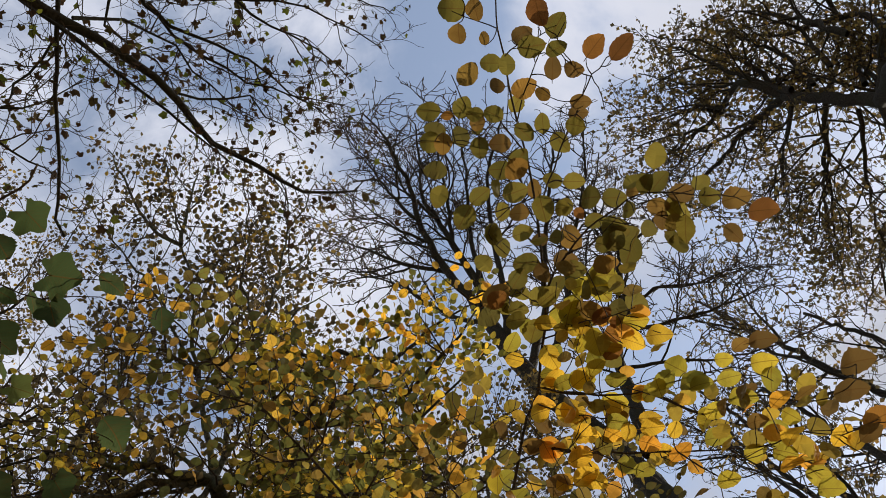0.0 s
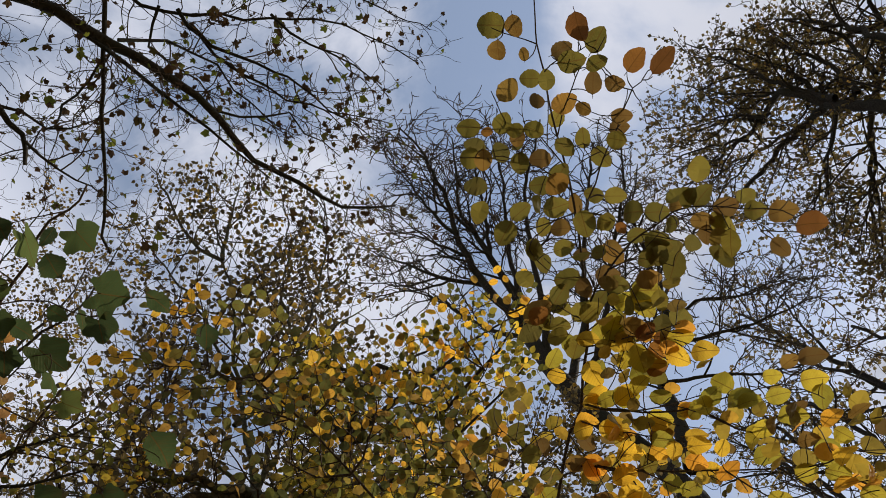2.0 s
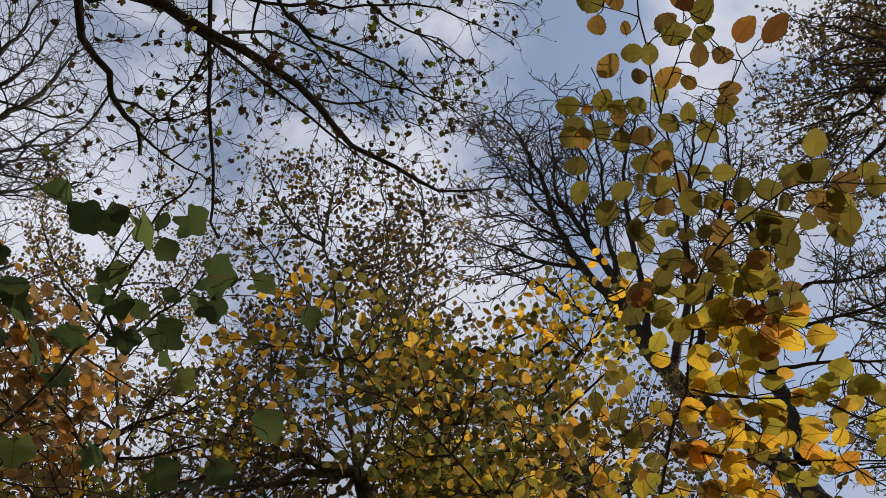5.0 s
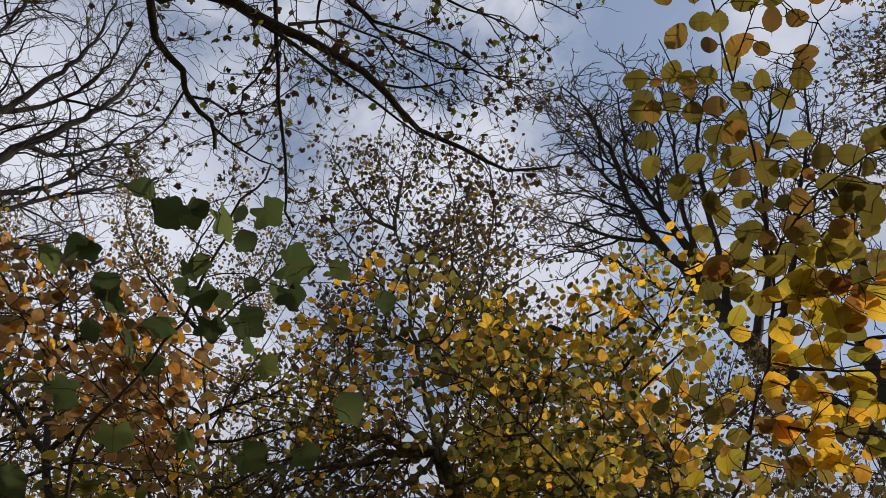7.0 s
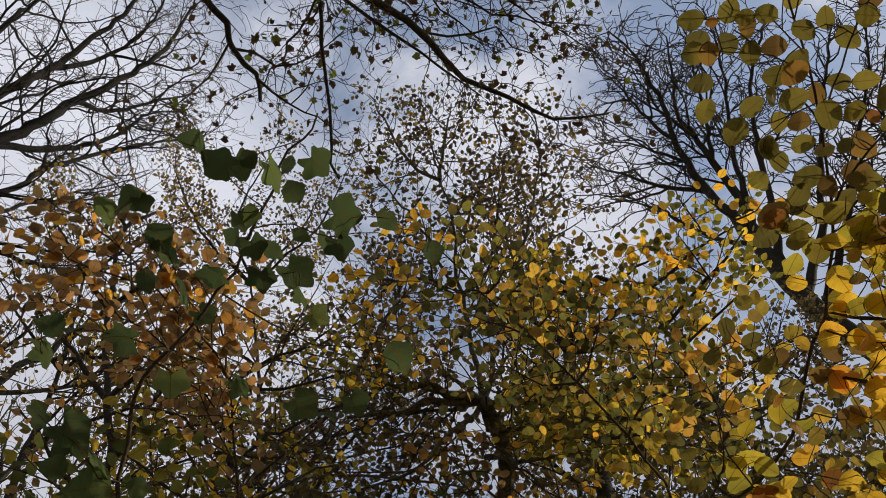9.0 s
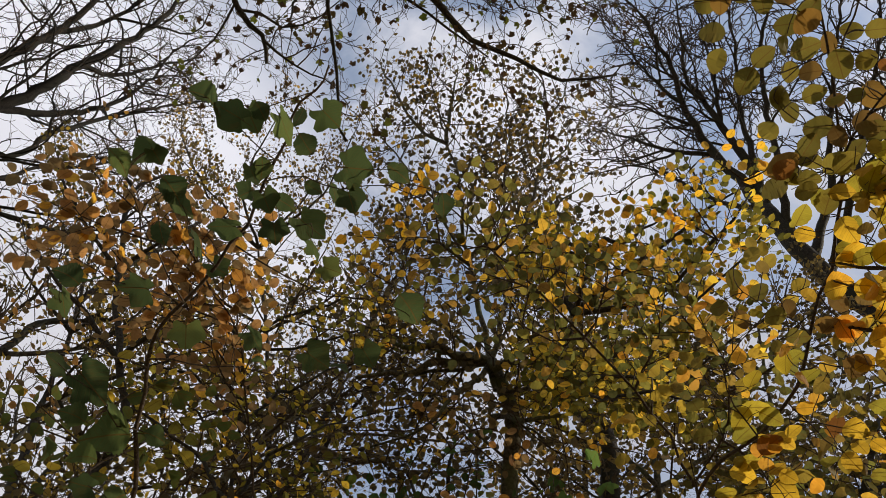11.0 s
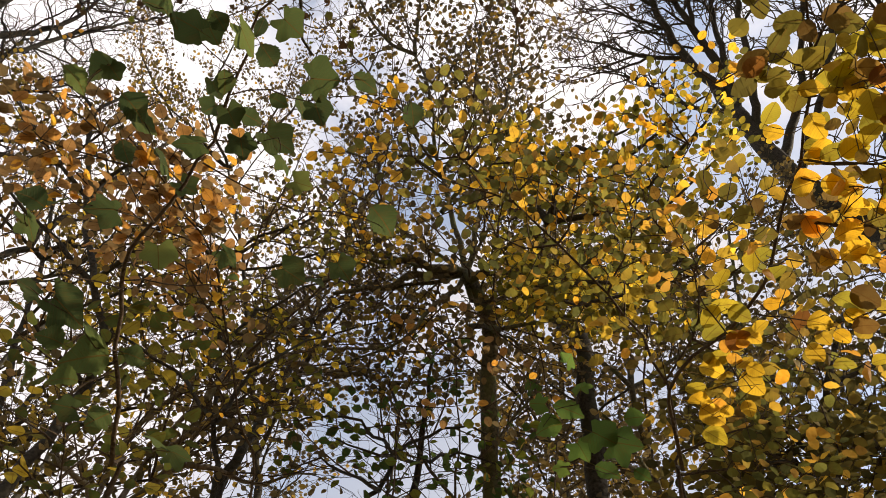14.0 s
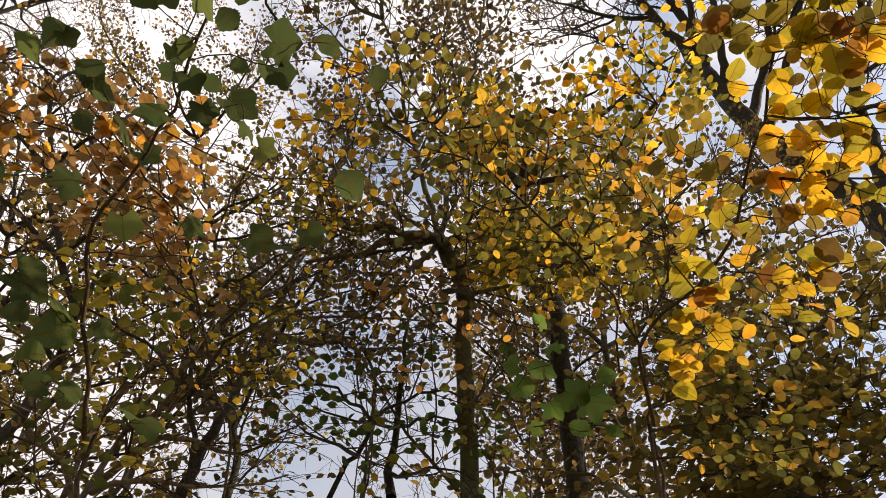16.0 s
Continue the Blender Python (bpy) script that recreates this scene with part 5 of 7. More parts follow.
def near_beech():
    rng = np.random.default_rng(41)
    tree = thing("beech_sapling", "near beech sapling with large olive, yellow and orange leaves", "sapling", at=(0.215, 1.830, -0.05))
    stem = limb([(0.215, 1.830, -0.05), (0.215, 1.750, 1.40), (0.235, 1.530, 3.108), (0.240, 1.406, 3.154), (0.223, 1.279, 3.196), (0.219, 1.195, 3.198), (0.273, 1.100, 3.194), (0.345, 1.026, 3.168), (0.403, 0.927, 3.153), (0.421, 0.858, 3.129), (0.431, 0.761, 3.117), (0.441, 0.668, 3.100), (0.454, 0.599, 3.068), (0.449, 0.514, 3.045), (0.446, 0.452, 3.012), (0.448, 0.380, 3.023), (0.440, 0.323, 3.021), (0.427, 0.224, 3.025), (0.407, 0.127, 3.024), (0.382, 0.049, 3.018), (0.361, -0.017, 3.005), (0.348, -0.066, 2.989), (0.330, -0.113, 2.972), (0.322, -0.153, 2.952), (0.312, -0.208, 2.928)], 0.012, 0.001, step=0.06)
    boughs_of = (
        ([(0.326, -0.111, 2.957), (0.291, -0.120, 2.954), (0.246, -0.137, 2.951)], 0.0012),
        ([(0.343, -0.065, 2.966), (0.360, -0.083, 2.950), (0.381, -0.092, 2.934), (0.417, -0.114, 2.910)], 0.0013),
        ([(0.372, 0.047, 2.980), (0.389, -0.036, 2.958), (0.395, -0.069, 2.938), (0.390, -0.128, 2.918)], 0.0014),
        ([(0.417, 0.219, 2.992), (0.451, 0.103, 2.976), (0.481, 0.007, 2.951), (0.489, -0.032, 2.928), (0.506, -0.059, 2.902), (0.520, -0.079, 2.876)], 0.002),
        ([(0.484, -0.031, 2.913), (0.456, -0.045, 2.912), (0.419, -0.077, 2.912), (0.427, -0.118, 2.896)], 0.0012),
        ([(0.484, -0.031, 2.913), (0.496, -0.012, 2.904), (0.503, 0.025, 2.896)], 0.001),
        ([(0.389, 0.103, 2.982), (0.335, 0.047, 2.979), (0.272, 0.037, 2.973), (0.210, 0.029, 2.964)], 0.0014),
        ([(0.400, 0.145, 2.986), (0.338, 0.101, 2.986), (0.254, 0.087, 2.984), (0.197, 0.081, 2.974)], 0.0014),
        ([(0.412, 0.188, 2.998), (0.342, 0.213, 2.993), (0.276, 0.221, 2.986)], 0.0014),
        ([(0.457, 0.082, 2.963), (0.417, 0.062, 2.972), (0.386, 0.067, 2.975)], 0.001),
        ([(0.448, 0.380, 3.023), (0.479, 0.299, 3.005), (0.531, 0.229, 2.972), (0.574, 0.184, 2.933), (0.612, 0.169, 2.889), (0.659, 0.168, 2.836), (0.694, 0.166, 2.788), (0.718, 0.180, 2.741)], 0.0024),
        ([(0.572, 0.184, 2.930), (0.615, 0.213, 2.890), (0.645, 0.228, 2.856)], 0.001),
        ([(0.663, 0.169, 2.844), (0.685, 0.204, 2.821), (0.704, 0.227, 2.800)], 0.001),
        ([(0.438, 0.344, 3.014), (0.484, 0.322, 2.983), (0.530, 0.327, 2.943)], 0.0014),
        ([(0.475, 0.296, 2.992), (0.527, 0.269, 2.956), (0.571, 0.278, 2.915)], 0.0012),
        ([(0.442, 0.325, 3.028), (0.391, 0.312, 3.028), (0.351, 0.283, 3.027), (0.332, 0.259, 3.019)], 0.0014),
        ([(0.449, 0.428, 3.031), (0.491, 0.386, 2.997), (0.533, 0.360, 2.955)], 0.0016),
        ([(0.447, 0.470, 3.019), (0.526, 0.429, 2.964), (0.561, 0.410, 2.914), (0.609, 0.414, 2.849)], 0.0018),
        ([(0.450, 0.404, 3.027), (0.400, 0.381, 3.032), (0.353, 0.389, 3.026)], 0.0012),
        ([(0.438, 0.566, 3.009), (0.533, 0.561, 2.936), (0.606, 0.530, 2.875), (0.638, 0.496, 2.831), (0.698, 0.454, 2.770), (0.729, 0.394, 2.728)], 0.0026),
        ([(0.603, 0.529, 2.868), (0.675, 0.552, 2.792), (0.717, 0.505, 2.759), (0.757, 0.490, 2.710), (0.786, 0.478, 2.664), (0.814, 0.446, 2.625), (0.814, 0.400, 2.613)], 0.0022),
        ([(0.700, 0.455, 2.773), (0.732, 0.456, 2.741), (0.747, 0.462, 2.716)], 0.001),
        ([(0.436, 0.604, 3.016), (0.487, 0.607, 2.960), (0.554, 0.593, 2.901), (0.601, 0.587, 2.843)], 0.002),
        ([(0.412, 0.688, 3.007), (0.526, 0.675, 2.935), (0.657, 0.644, 2.849), (0.720, 0.613, 2.786), (0.771, 0.579, 2.726), (0.782, 0.544, 2.692), (0.816, 0.523, 2.630), (0.840, 0.479, 2.585)], 0.0028),
        ([(0.635, 0.623, 2.808), (0.686, 0.641, 2.740), (0.769, 0.594, 2.680), (0.796, 0.568, 2.643)], 0.0016),
        ([(0.525, 0.672, 2.930), (0.575, 0.683, 2.885), (0.596, 0.683, 2.857)], 0.0014),
        ([(0.702, 0.598, 2.757), (0.751, 0.613, 2.665), (0.782, 0.595, 2.598)], 0.0016),
        ([(0.443, 0.581, 3.036), (0.509, 0.565, 2.955), (0.553, 0.530, 2.885), (0.589, 0.485, 2.819)], 0.0024),
        ([(0.449, 0.454, 3.021), (0.493, 0.424, 2.960), (0.514, 0.399, 2.903), (0.553, 0.362, 2.840)], 0.0018),
        ([(0.428, 0.650, 3.058), (0.448, 0.677, 2.987), (0.494, 0.671, 2.919), (0.529, 0.628, 2.870)], 0.0018),
        ([(0.401, 0.809, 3.060), (0.423, 0.778, 3.023), (0.472, 0.758, 2.970), (0.527, 0.725, 2.919)], 0.002),
        ([(0.386, 0.936, 3.088), (0.448, 0.914, 3.026), (0.502, 0.896, 2.961), (0.554, 0.839, 2.917)], 0.002),
        ([(0.226, 1.216, 3.203), (0.278, 1.173, 3.159), (0.358, 1.118, 3.114), (0.411, 1.044, 3.085)], 0.002),
        ([(0.221, 1.205, 3.212), (0.204, 1.117, 3.258), (0.165, 1.086, 3.267), (0.102, 1.028, 3.291)], 0.002),
        ([(0.340, 1.015, 3.146), (0.294, 0.945, 3.160), (0.273, 0.863, 3.172), (0.334, 0.761, 3.173), (0.387, 0.694, 3.154), (0.429, 0.656, 3.122)], 0.002),
        ([(0.394, 0.919, 3.119), (0.460, 0.967, 3.022), (0.523, 0.968, 2.948), (0.566, 0.936, 2.901)], 0.0018),
        ([(0.221, 1.272, 3.187), (0.310, 1.233, 3.125), (0.393, 1.131, 3.105)], 0.0016),
        ([(0.412, 0.730, 3.050), (0.375, 0.693, 3.062), (0.342, 0.683, 3.060), (0.291, 0.640, 3.075)], 0.0014),
    )
    part("stem", tube_mesh("stem", [stem], 8, BARK_TWIG, seed=41), tree)
    branches = [limb(p, r, 0.0008, step=0.03, rng=rng, jitter=0.0016) for p, r in boughs_of]
    for b in branches:
        part("branch", tube_mesh("branch", [b], 5, BARK_TWIG), tree)
    wood = np.vstack([stem[0][8:]] + [b[0] for b in branches])
    olive = []
    olive += [(0.248, -0.143, 2.969, 180, 0.058), (0.329, -0.055, 3.015, 180, 0.050), (0.418, -0.114, 2.911, -63, 0.057), (0.415, -0.075, 2.900, -26, 0.045), (0.374, -0.079, 2.910, -8, 0.055), (0.207, 0.029, 2.957, 180, 0.056), (0.269, 0.023, 2.968, -70, 0.048), (0.287, 0.034, 2.948, 180, 0.041), (0.321, 0.034, 2.952, -155, 0.044), (0.386, 0.016, 3.040, -62, 0.045), (0.420, 0.051, 2.981, -96, 0.045), (0.468, 0.053, 2.945, -170, 0.053), (0.383, 0.067, 2.972, 40, 0.047), (0.458, 0.086, 2.992, 51, 0.055), (0.216, 0.085, 3.000, 180, 0.057), (0.301, 0.063, 2.996, 180, 0.032)]
    olive += [(0.303, 0.094, 2.978, 90, 0.047), (0.378, 0.116, 2.985, -61, 0.052), (0.347, 0.135, 2.997, 179, 0.056), (0.273, 0.216, 2.960, 121, 0.055), (0.310, 0.184, 2.999, -41, 0.048), (0.373, 0.176, 2.987, -21, 0.060), (0.356, 0.216, 3.015, 101, 0.044), (0.419, 0.204, 2.963, 71, 0.065), (0.343, 0.261, 3.030, 101, 0.052), (0.365, 0.291, 3.048, 72, 0.052), (0.397, 0.258, 3.015, -17, 0.045), (0.449, 0.156, 3.004, -171, 0.047), (0.485, 0.158, 2.987, -1, 0.051), (0.503, 0.184, 2.954, 178, 0.057), (0.554, 0.186, 2.962, -2, 0.056), (0.448, 0.201, 2.947, 178, 0.039)]
    olive += [(0.526, 0.232, 2.977, -13, 0.047), (0.552, 0.239, 2.953, -3, 0.056), (0.458, 0.264, 2.997, 178, 0.038), (0.535, 0.267, 2.936, -13, 0.055), (0.578, 0.281, 2.931, 110, 0.064), (0.405, 0.316, 3.017, 178, 0.068), (0.481, 0.319, 2.958, -3, 0.055), (0.392, 0.373, 3.047, 178, 0.058), (0.442, 0.385, 3.022, -41, 0.065), (0.473, 0.366, 3.030, -60, 0.058), (0.383, 0.424, 3.000, 178, 0.052), (0.588, 0.154, 2.902, -73, 0.045), (0.615, 0.152, 2.910, -55, 0.057), (0.572, 0.206, 2.939, 178, 0.049), (0.667, 0.168, 2.825, -3, 0.046), (0.638, 0.226, 2.842, 91, 0.055)]
    olive += [(0.390, 0.345, 3.012, -59, 0.052), (0.408, 0.386, 3.057, 25, 0.052), (0.447, 0.379, 2.997, -40, 0.064), (0.375, 0.414, 3.041, 4, 0.044), (0.426, 0.451, 3.017, -78, 0.061), (0.396, 0.744, 3.074, -10, 0.059), (0.346, 0.686, 3.053, -179, 0.054), (0.282, 0.628, 3.110, 95, 0.052), (0.395, 0.410, 3.025, 4, 0.046), (0.239, 1.080, 3.258, -179, 0.063), (0.528, 0.641, 2.889, 66, 0.049), (0.248, 0.674, 3.081, -178, 0.050), (0.325, 0.647, 3.082, -56, 0.050), (0.208, 0.938, 3.165, -117, 0.055)]
    brown = []
    brown += [(0.283, -0.138, 2.934, 78, 0.043), (0.261, -0.100, 2.966, 89, 0.044), (0.299, -0.093, 2.936, -102, 0.027), (0.368, -0.102, 2.953, -31, 0.044), (0.418, -0.045, 2.927, -92, 0.048), (0.449, -0.043, 2.907, 10, 0.041), (0.344, -0.014, 3.028, 180, 0.040), (0.405, -0.001, 2.939, -160, 0.042), (0.477, 0.012, 2.945, -0, 0.047), (0.482, 0.032, 2.974, -11, 0.042), (0.237, 0.087, 2.974, 90, 0.046), (0.345, 0.089, 2.998, 179, 0.050), (0.422, 0.176, 3.032, -95, 0.047), (0.389, 0.220, 3.016, 179, 0.049), (0.499, 0.270, 3.027, 62, 0.065), (0.437, 0.276, 3.035, 178, 0.040)]
    brown += [(0.486, 0.314, 3.023, -2, 0.055), (0.435, 0.332, 3.003, 62, 0.050), (0.580, 0.173, 2.942, 178, 0.038), (0.645, 0.167, 2.880, -25, 0.050), (0.610, 0.193, 2.893, -3, 0.050), (0.617, 0.218, 2.889, 91, 0.039), (0.704, 0.227, 2.799, 44, 0.051), (0.709, 0.169, 2.811, -15, 0.057), (0.701, 0.406, 2.747, -46, 0.038), (0.725, 0.489, 2.749, -45, 0.039), (0.681, 0.516, 2.750, 97, 0.039), (0.779, 0.468, 2.676, -47, 0.042), (0.822, 0.448, 2.629, -12, 0.063), (0.743, 0.544, 2.745, -20, 0.040), (0.564, 0.602, 2.923, -15, 0.051), (0.429, 0.681, 2.988, -55, 0.055)]
    brown += [(0.544, 0.683, 2.949, 97, 0.053), (0.823, 0.496, 2.578, -42, 0.045), (0.826, 0.402, 2.629, -17, 0.064), (0.717, 0.387, 2.713, -19, 0.056), (0.350, 0.381, 3.023, -38, 0.071), (0.496, 0.380, 2.902, 3, 0.050), (0.432, 0.694, 3.017, -1, 0.052), (0.381, 0.685, 3.084, 75, 0.048), (0.465, 0.746, 2.953, -75, 0.063), (0.542, 0.826, 2.940, 30, 0.065), (0.535, 0.871, 2.912, -15, 0.057), (0.313, 0.749, 3.183, 64, 0.054), (0.453, 0.652, 3.023, 44, 0.049)]
    rust = []
    rust += [(0.380, -0.133, 2.895, 77, 0.061), (0.492, -0.082, 2.929, -53, 0.053), (0.515, -0.078, 2.864, -54, 0.062), (0.241, 0.037, 2.966, 180, 0.025), (0.489, 0.214, 2.964, 51, 0.029), (0.702, 0.176, 2.716, -4, 0.068), (0.349, 0.384, 3.009, -58, 0.050), (0.553, 0.410, 2.913, -4, 0.036), (0.856, 0.486, 2.604, -25, 0.063), (0.558, 0.473, 2.939, -59, 0.057), (0.515, 0.391, 2.895, -52, 0.055), (0.554, 0.434, 2.919, 1, 0.052), (0.364, 1.031, 3.143, -53, 0.071), (0.462, 0.921, 3.035, -82, 0.053)]
    yellow = []
    yellow += [(0.527, 0.325, 2.934, -3, 0.062), (0.512, 0.360, 3.001, -60, 0.055), (0.531, 0.359, 2.949, 41, 0.056), (0.489, 0.407, 2.972, -68, 0.068), (0.478, 0.427, 3.023, 73, 0.056), (0.581, 0.403, 2.896, -5, 0.055), (0.394, 0.489, 3.066, -67, 0.055), (0.512, 0.462, 2.983, -59, 0.053), (0.519, 0.450, 2.926, 74, 0.065), (0.518, 0.497, 2.918, -58, 0.050), (0.475, 0.539, 2.965, -22, 0.058), (0.503, 0.530, 2.951, -4, 0.055), (0.544, 0.509, 2.886, -5, 0.051), (0.605, 0.511, 2.839, -115, 0.055), (0.615, 0.496, 2.840, -59, 0.049), (0.605, 0.534, 2.872, 155, 0.050)]
    yellow += [(0.645, 0.483, 2.859, -151, 0.062), (0.650, 0.489, 2.803, -17, 0.060), (0.660, 0.491, 2.792, -18, 0.050), (0.689, 0.440, 2.775, -8, 0.039), (0.701, 0.474, 2.773, -19, 0.050), (0.751, 0.442, 2.756, -9, 0.054), (0.759, 0.467, 2.741, 88, 0.050), (0.715, 0.502, 2.748, -9, 0.056), (0.681, 0.559, 2.801, 122, 0.054), (0.681, 0.533, 2.777, -59, 0.048), (0.781, 0.571, 2.743, 80, 0.067), (0.770, 0.581, 2.699, 13, 0.055), (0.718, 0.609, 2.824, -9, 0.053), (0.746, 0.603, 2.750, -20, 0.045), (0.580, 0.689, 2.896, 26, 0.052), (0.598, 0.679, 2.861, -55, 0.051)]
    yellow += [(0.370, 0.794, 3.064, 96, 0.054), (0.778, 0.587, 2.620, 42, 0.055), (0.767, 0.583, 2.578, -3, 0.051), (0.678, 0.630, 2.710, -20, 0.048), (0.764, 0.510, 2.685, 29, 0.047), (0.467, 0.552, 3.048, 177, 0.049), (0.598, 0.552, 2.904, 174, 0.039), (0.481, 0.397, 2.970, -70, 0.071), (0.510, 0.356, 2.982, -19, 0.051), (0.535, 0.346, 2.957, 4, 0.052), (0.412, 0.447, 3.030, -106, 0.054), (0.474, 0.511, 3.045, -60, 0.056), (0.542, 0.465, 2.937, -10, 0.069), (0.527, 0.492, 2.953, 56, 0.046), (0.508, 0.469, 2.969, -61, 0.049), (0.408, 0.819, 3.135, -56, 0.064)]
    yellow += [(0.330, 0.874, 3.153, -73, 0.063), (0.305, 0.973, 3.156, 127, 0.070), (0.339, 0.954, 3.168, -10, 0.070), (0.366, 0.968, 3.149, 29, 0.062), (0.315, 1.021, 3.172, -53, 0.071), (0.333, 1.091, 3.171, -2, 0.067), (0.309, 1.281, 3.122, 36, 0.078), (0.443, 0.981, 3.003, -72, 0.056), (0.518, 0.844, 2.957, 29, 0.069), (0.512, 0.970, 2.932, -6, 0.049), (0.556, 0.926, 2.877, -25, 0.045), (0.270, 1.156, 3.147, -18, 0.061), (0.550, 0.594, 2.884, -2, 0.053), (0.562, 0.576, 2.931, -13, 0.059), (0.430, 0.848, 3.108, -56, 0.056)]
    gold = []
    gold += [(0.505, 0.421, 2.952, -77, 0.056), (0.443, 0.433, 3.001, -3, 0.055), (0.461, 0.507, 3.015, 62, 0.061), (0.564, 0.433, 2.866, 17, 0.050), (0.609, 0.420, 2.860, -5, 0.057), (0.400, 0.526, 3.063, -162, 0.051), (0.458, 0.563, 3.000, -3, 0.052), (0.437, 0.616, 3.002, 168, 0.050), (0.479, 0.601, 2.955, 27, 0.063), (0.553, 0.575, 2.914, 16, 0.046), (0.548, 0.621, 2.895, 27, 0.044), (0.560, 0.601, 2.856, 97, 0.041), (0.605, 0.581, 2.866, -7, 0.050), (0.594, 0.583, 2.830, -7, 0.051), (0.609, 0.632, 2.867, 14, 0.049), (0.631, 0.583, 2.816, -83, 0.038)]
    gold += [(0.651, 0.633, 2.828, -57, 0.057), (0.647, 0.657, 2.885, -8, 0.047), (0.449, 0.688, 2.974, 62, 0.055), (0.501, 0.670, 2.929, -14, 0.047), (0.741, 0.480, 2.686, -53, 0.050), (0.766, 0.540, 2.676, -73, 0.056), (0.760, 0.586, 2.668, -30, 0.052), (0.794, 0.565, 2.640, -59, 0.038), (0.820, 0.525, 2.634, -61, 0.049), (0.843, 0.528, 2.625, -81, 0.054), (0.525, 0.721, 2.957, 4, 0.051), (0.477, 0.744, 2.951, 159, 0.053), (0.470, 0.551, 2.999, 12, 0.059), (0.501, 0.432, 2.982, -9, 0.060), (0.503, 0.527, 2.944, -42, 0.060), (0.452, 0.613, 3.026, -15, 0.051)]
    gold += [(0.488, 0.596, 2.957, 11, 0.066), (0.508, 0.637, 2.925, -13, 0.061), (0.490, 0.671, 2.908, -32, 0.056), (0.457, 0.682, 2.982, 32, 0.061), (0.527, 0.725, 2.919, 19, 0.062), (0.506, 0.714, 2.918, -41, 0.060), (0.306, 0.836, 3.181, -74, 0.052), (0.395, 0.962, 3.084, -54, 0.049), (0.389, 1.021, 3.141, 28, 0.059), (0.310, 1.117, 3.155, 17, 0.070), (0.376, 1.088, 3.135, -53, 0.058), (0.388, 1.076, 3.088, 39, 0.053), (0.393, 1.139, 3.128, 50, 0.076), (0.281, 1.192, 3.139, 7, 0.071), (0.304, 1.221, 3.126, 37, 0.077), (0.376, 1.178, 3.085, 76, 0.052)]
    gold += [(0.472, 0.892, 2.967, 17, 0.056), (0.492, 0.943, 2.988, 53, 0.052), (0.419, 0.909, 3.084, -2, 0.051), (0.470, 0.961, 2.967, 52, 0.060), (0.529, 0.866, 2.938, 29, 0.058), (0.508, 0.912, 2.944, 40, 0.049), (0.329, 1.189, 3.095, -70, 0.052)]
    tones = ((olive, BEECH_OLIVE_SHADED), (brown, BEECH_BROWN), (rust, BEECH_RUST), (yellow, BEECH_YELLOW), (gold, BEECH_GOLD))
    twigs = []
    for k, (rows, mat) in enumerate(tones):
        meshes = [plain_mesh("leaf", beech_leaf(0.36 + 0.02 * j, 0.03 + 0.03 * j, 0.06 + 0.09 * j, seed=50 + 10 * k + j), mat) for j in range(4)]
        placed = hung_leaves(rng, rows)
        single_leaves(placed, meshes, tree, rng, lead=0.0)
        twigs += petioles(placed, wood)
    bare = shoots(rng, branches[:13], 0.05, (0.03, 0.09), 48, 0.0, 0.25, start=0.3, steps=5, thick=0.010)
    part("twig_mass", tube_mesh("twig_mass", twigs + bare, 4, BARK_TWIG), tree, "thin zigzag twigs", "stuff")
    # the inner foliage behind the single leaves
    # upper leaves carry their shade in a darker, duller colour
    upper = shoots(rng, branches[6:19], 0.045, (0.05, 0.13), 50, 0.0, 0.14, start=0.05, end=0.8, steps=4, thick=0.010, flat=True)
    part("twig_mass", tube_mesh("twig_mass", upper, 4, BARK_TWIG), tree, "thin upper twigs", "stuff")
    part("foliage", joined_leaves("foliage", beech_leaf(0.38, 0.05, 0.1, seed=62), dress(rng, upper, 0.05, (0.036, 0.05), tilt=0.3, start=0.4, keep=0.5), BEECH_SHADED_JOINED), tree, "olive beech leaves dulled as in shade", "stuff")
    side = shoots(rng, branches[23:], 0.036, (0.06, 0.19), 50, 0.02, 0.14, start=0.1, steps=4, thick=0.010, flat=True)
    part("twig_mass", tube_mesh("twig_mass", side, 4, BARK_TWIG), tree, "thin inner twigs", "stuff")
    inner = dress(rng, side, 0.04, (0.03, 0.045), tilt=0.5, start=0.2, keep=0.8)
    for r in inner:
        r[0][2] += 0.05
    part("foliage", joined_leaves("foliage", beech_leaf(0.37, 0.06, 0.12, seed=60), inner, BEECH_NEAR_JOINED), tree, "yellow and olive beech leaves", "stuff")


near_beech()


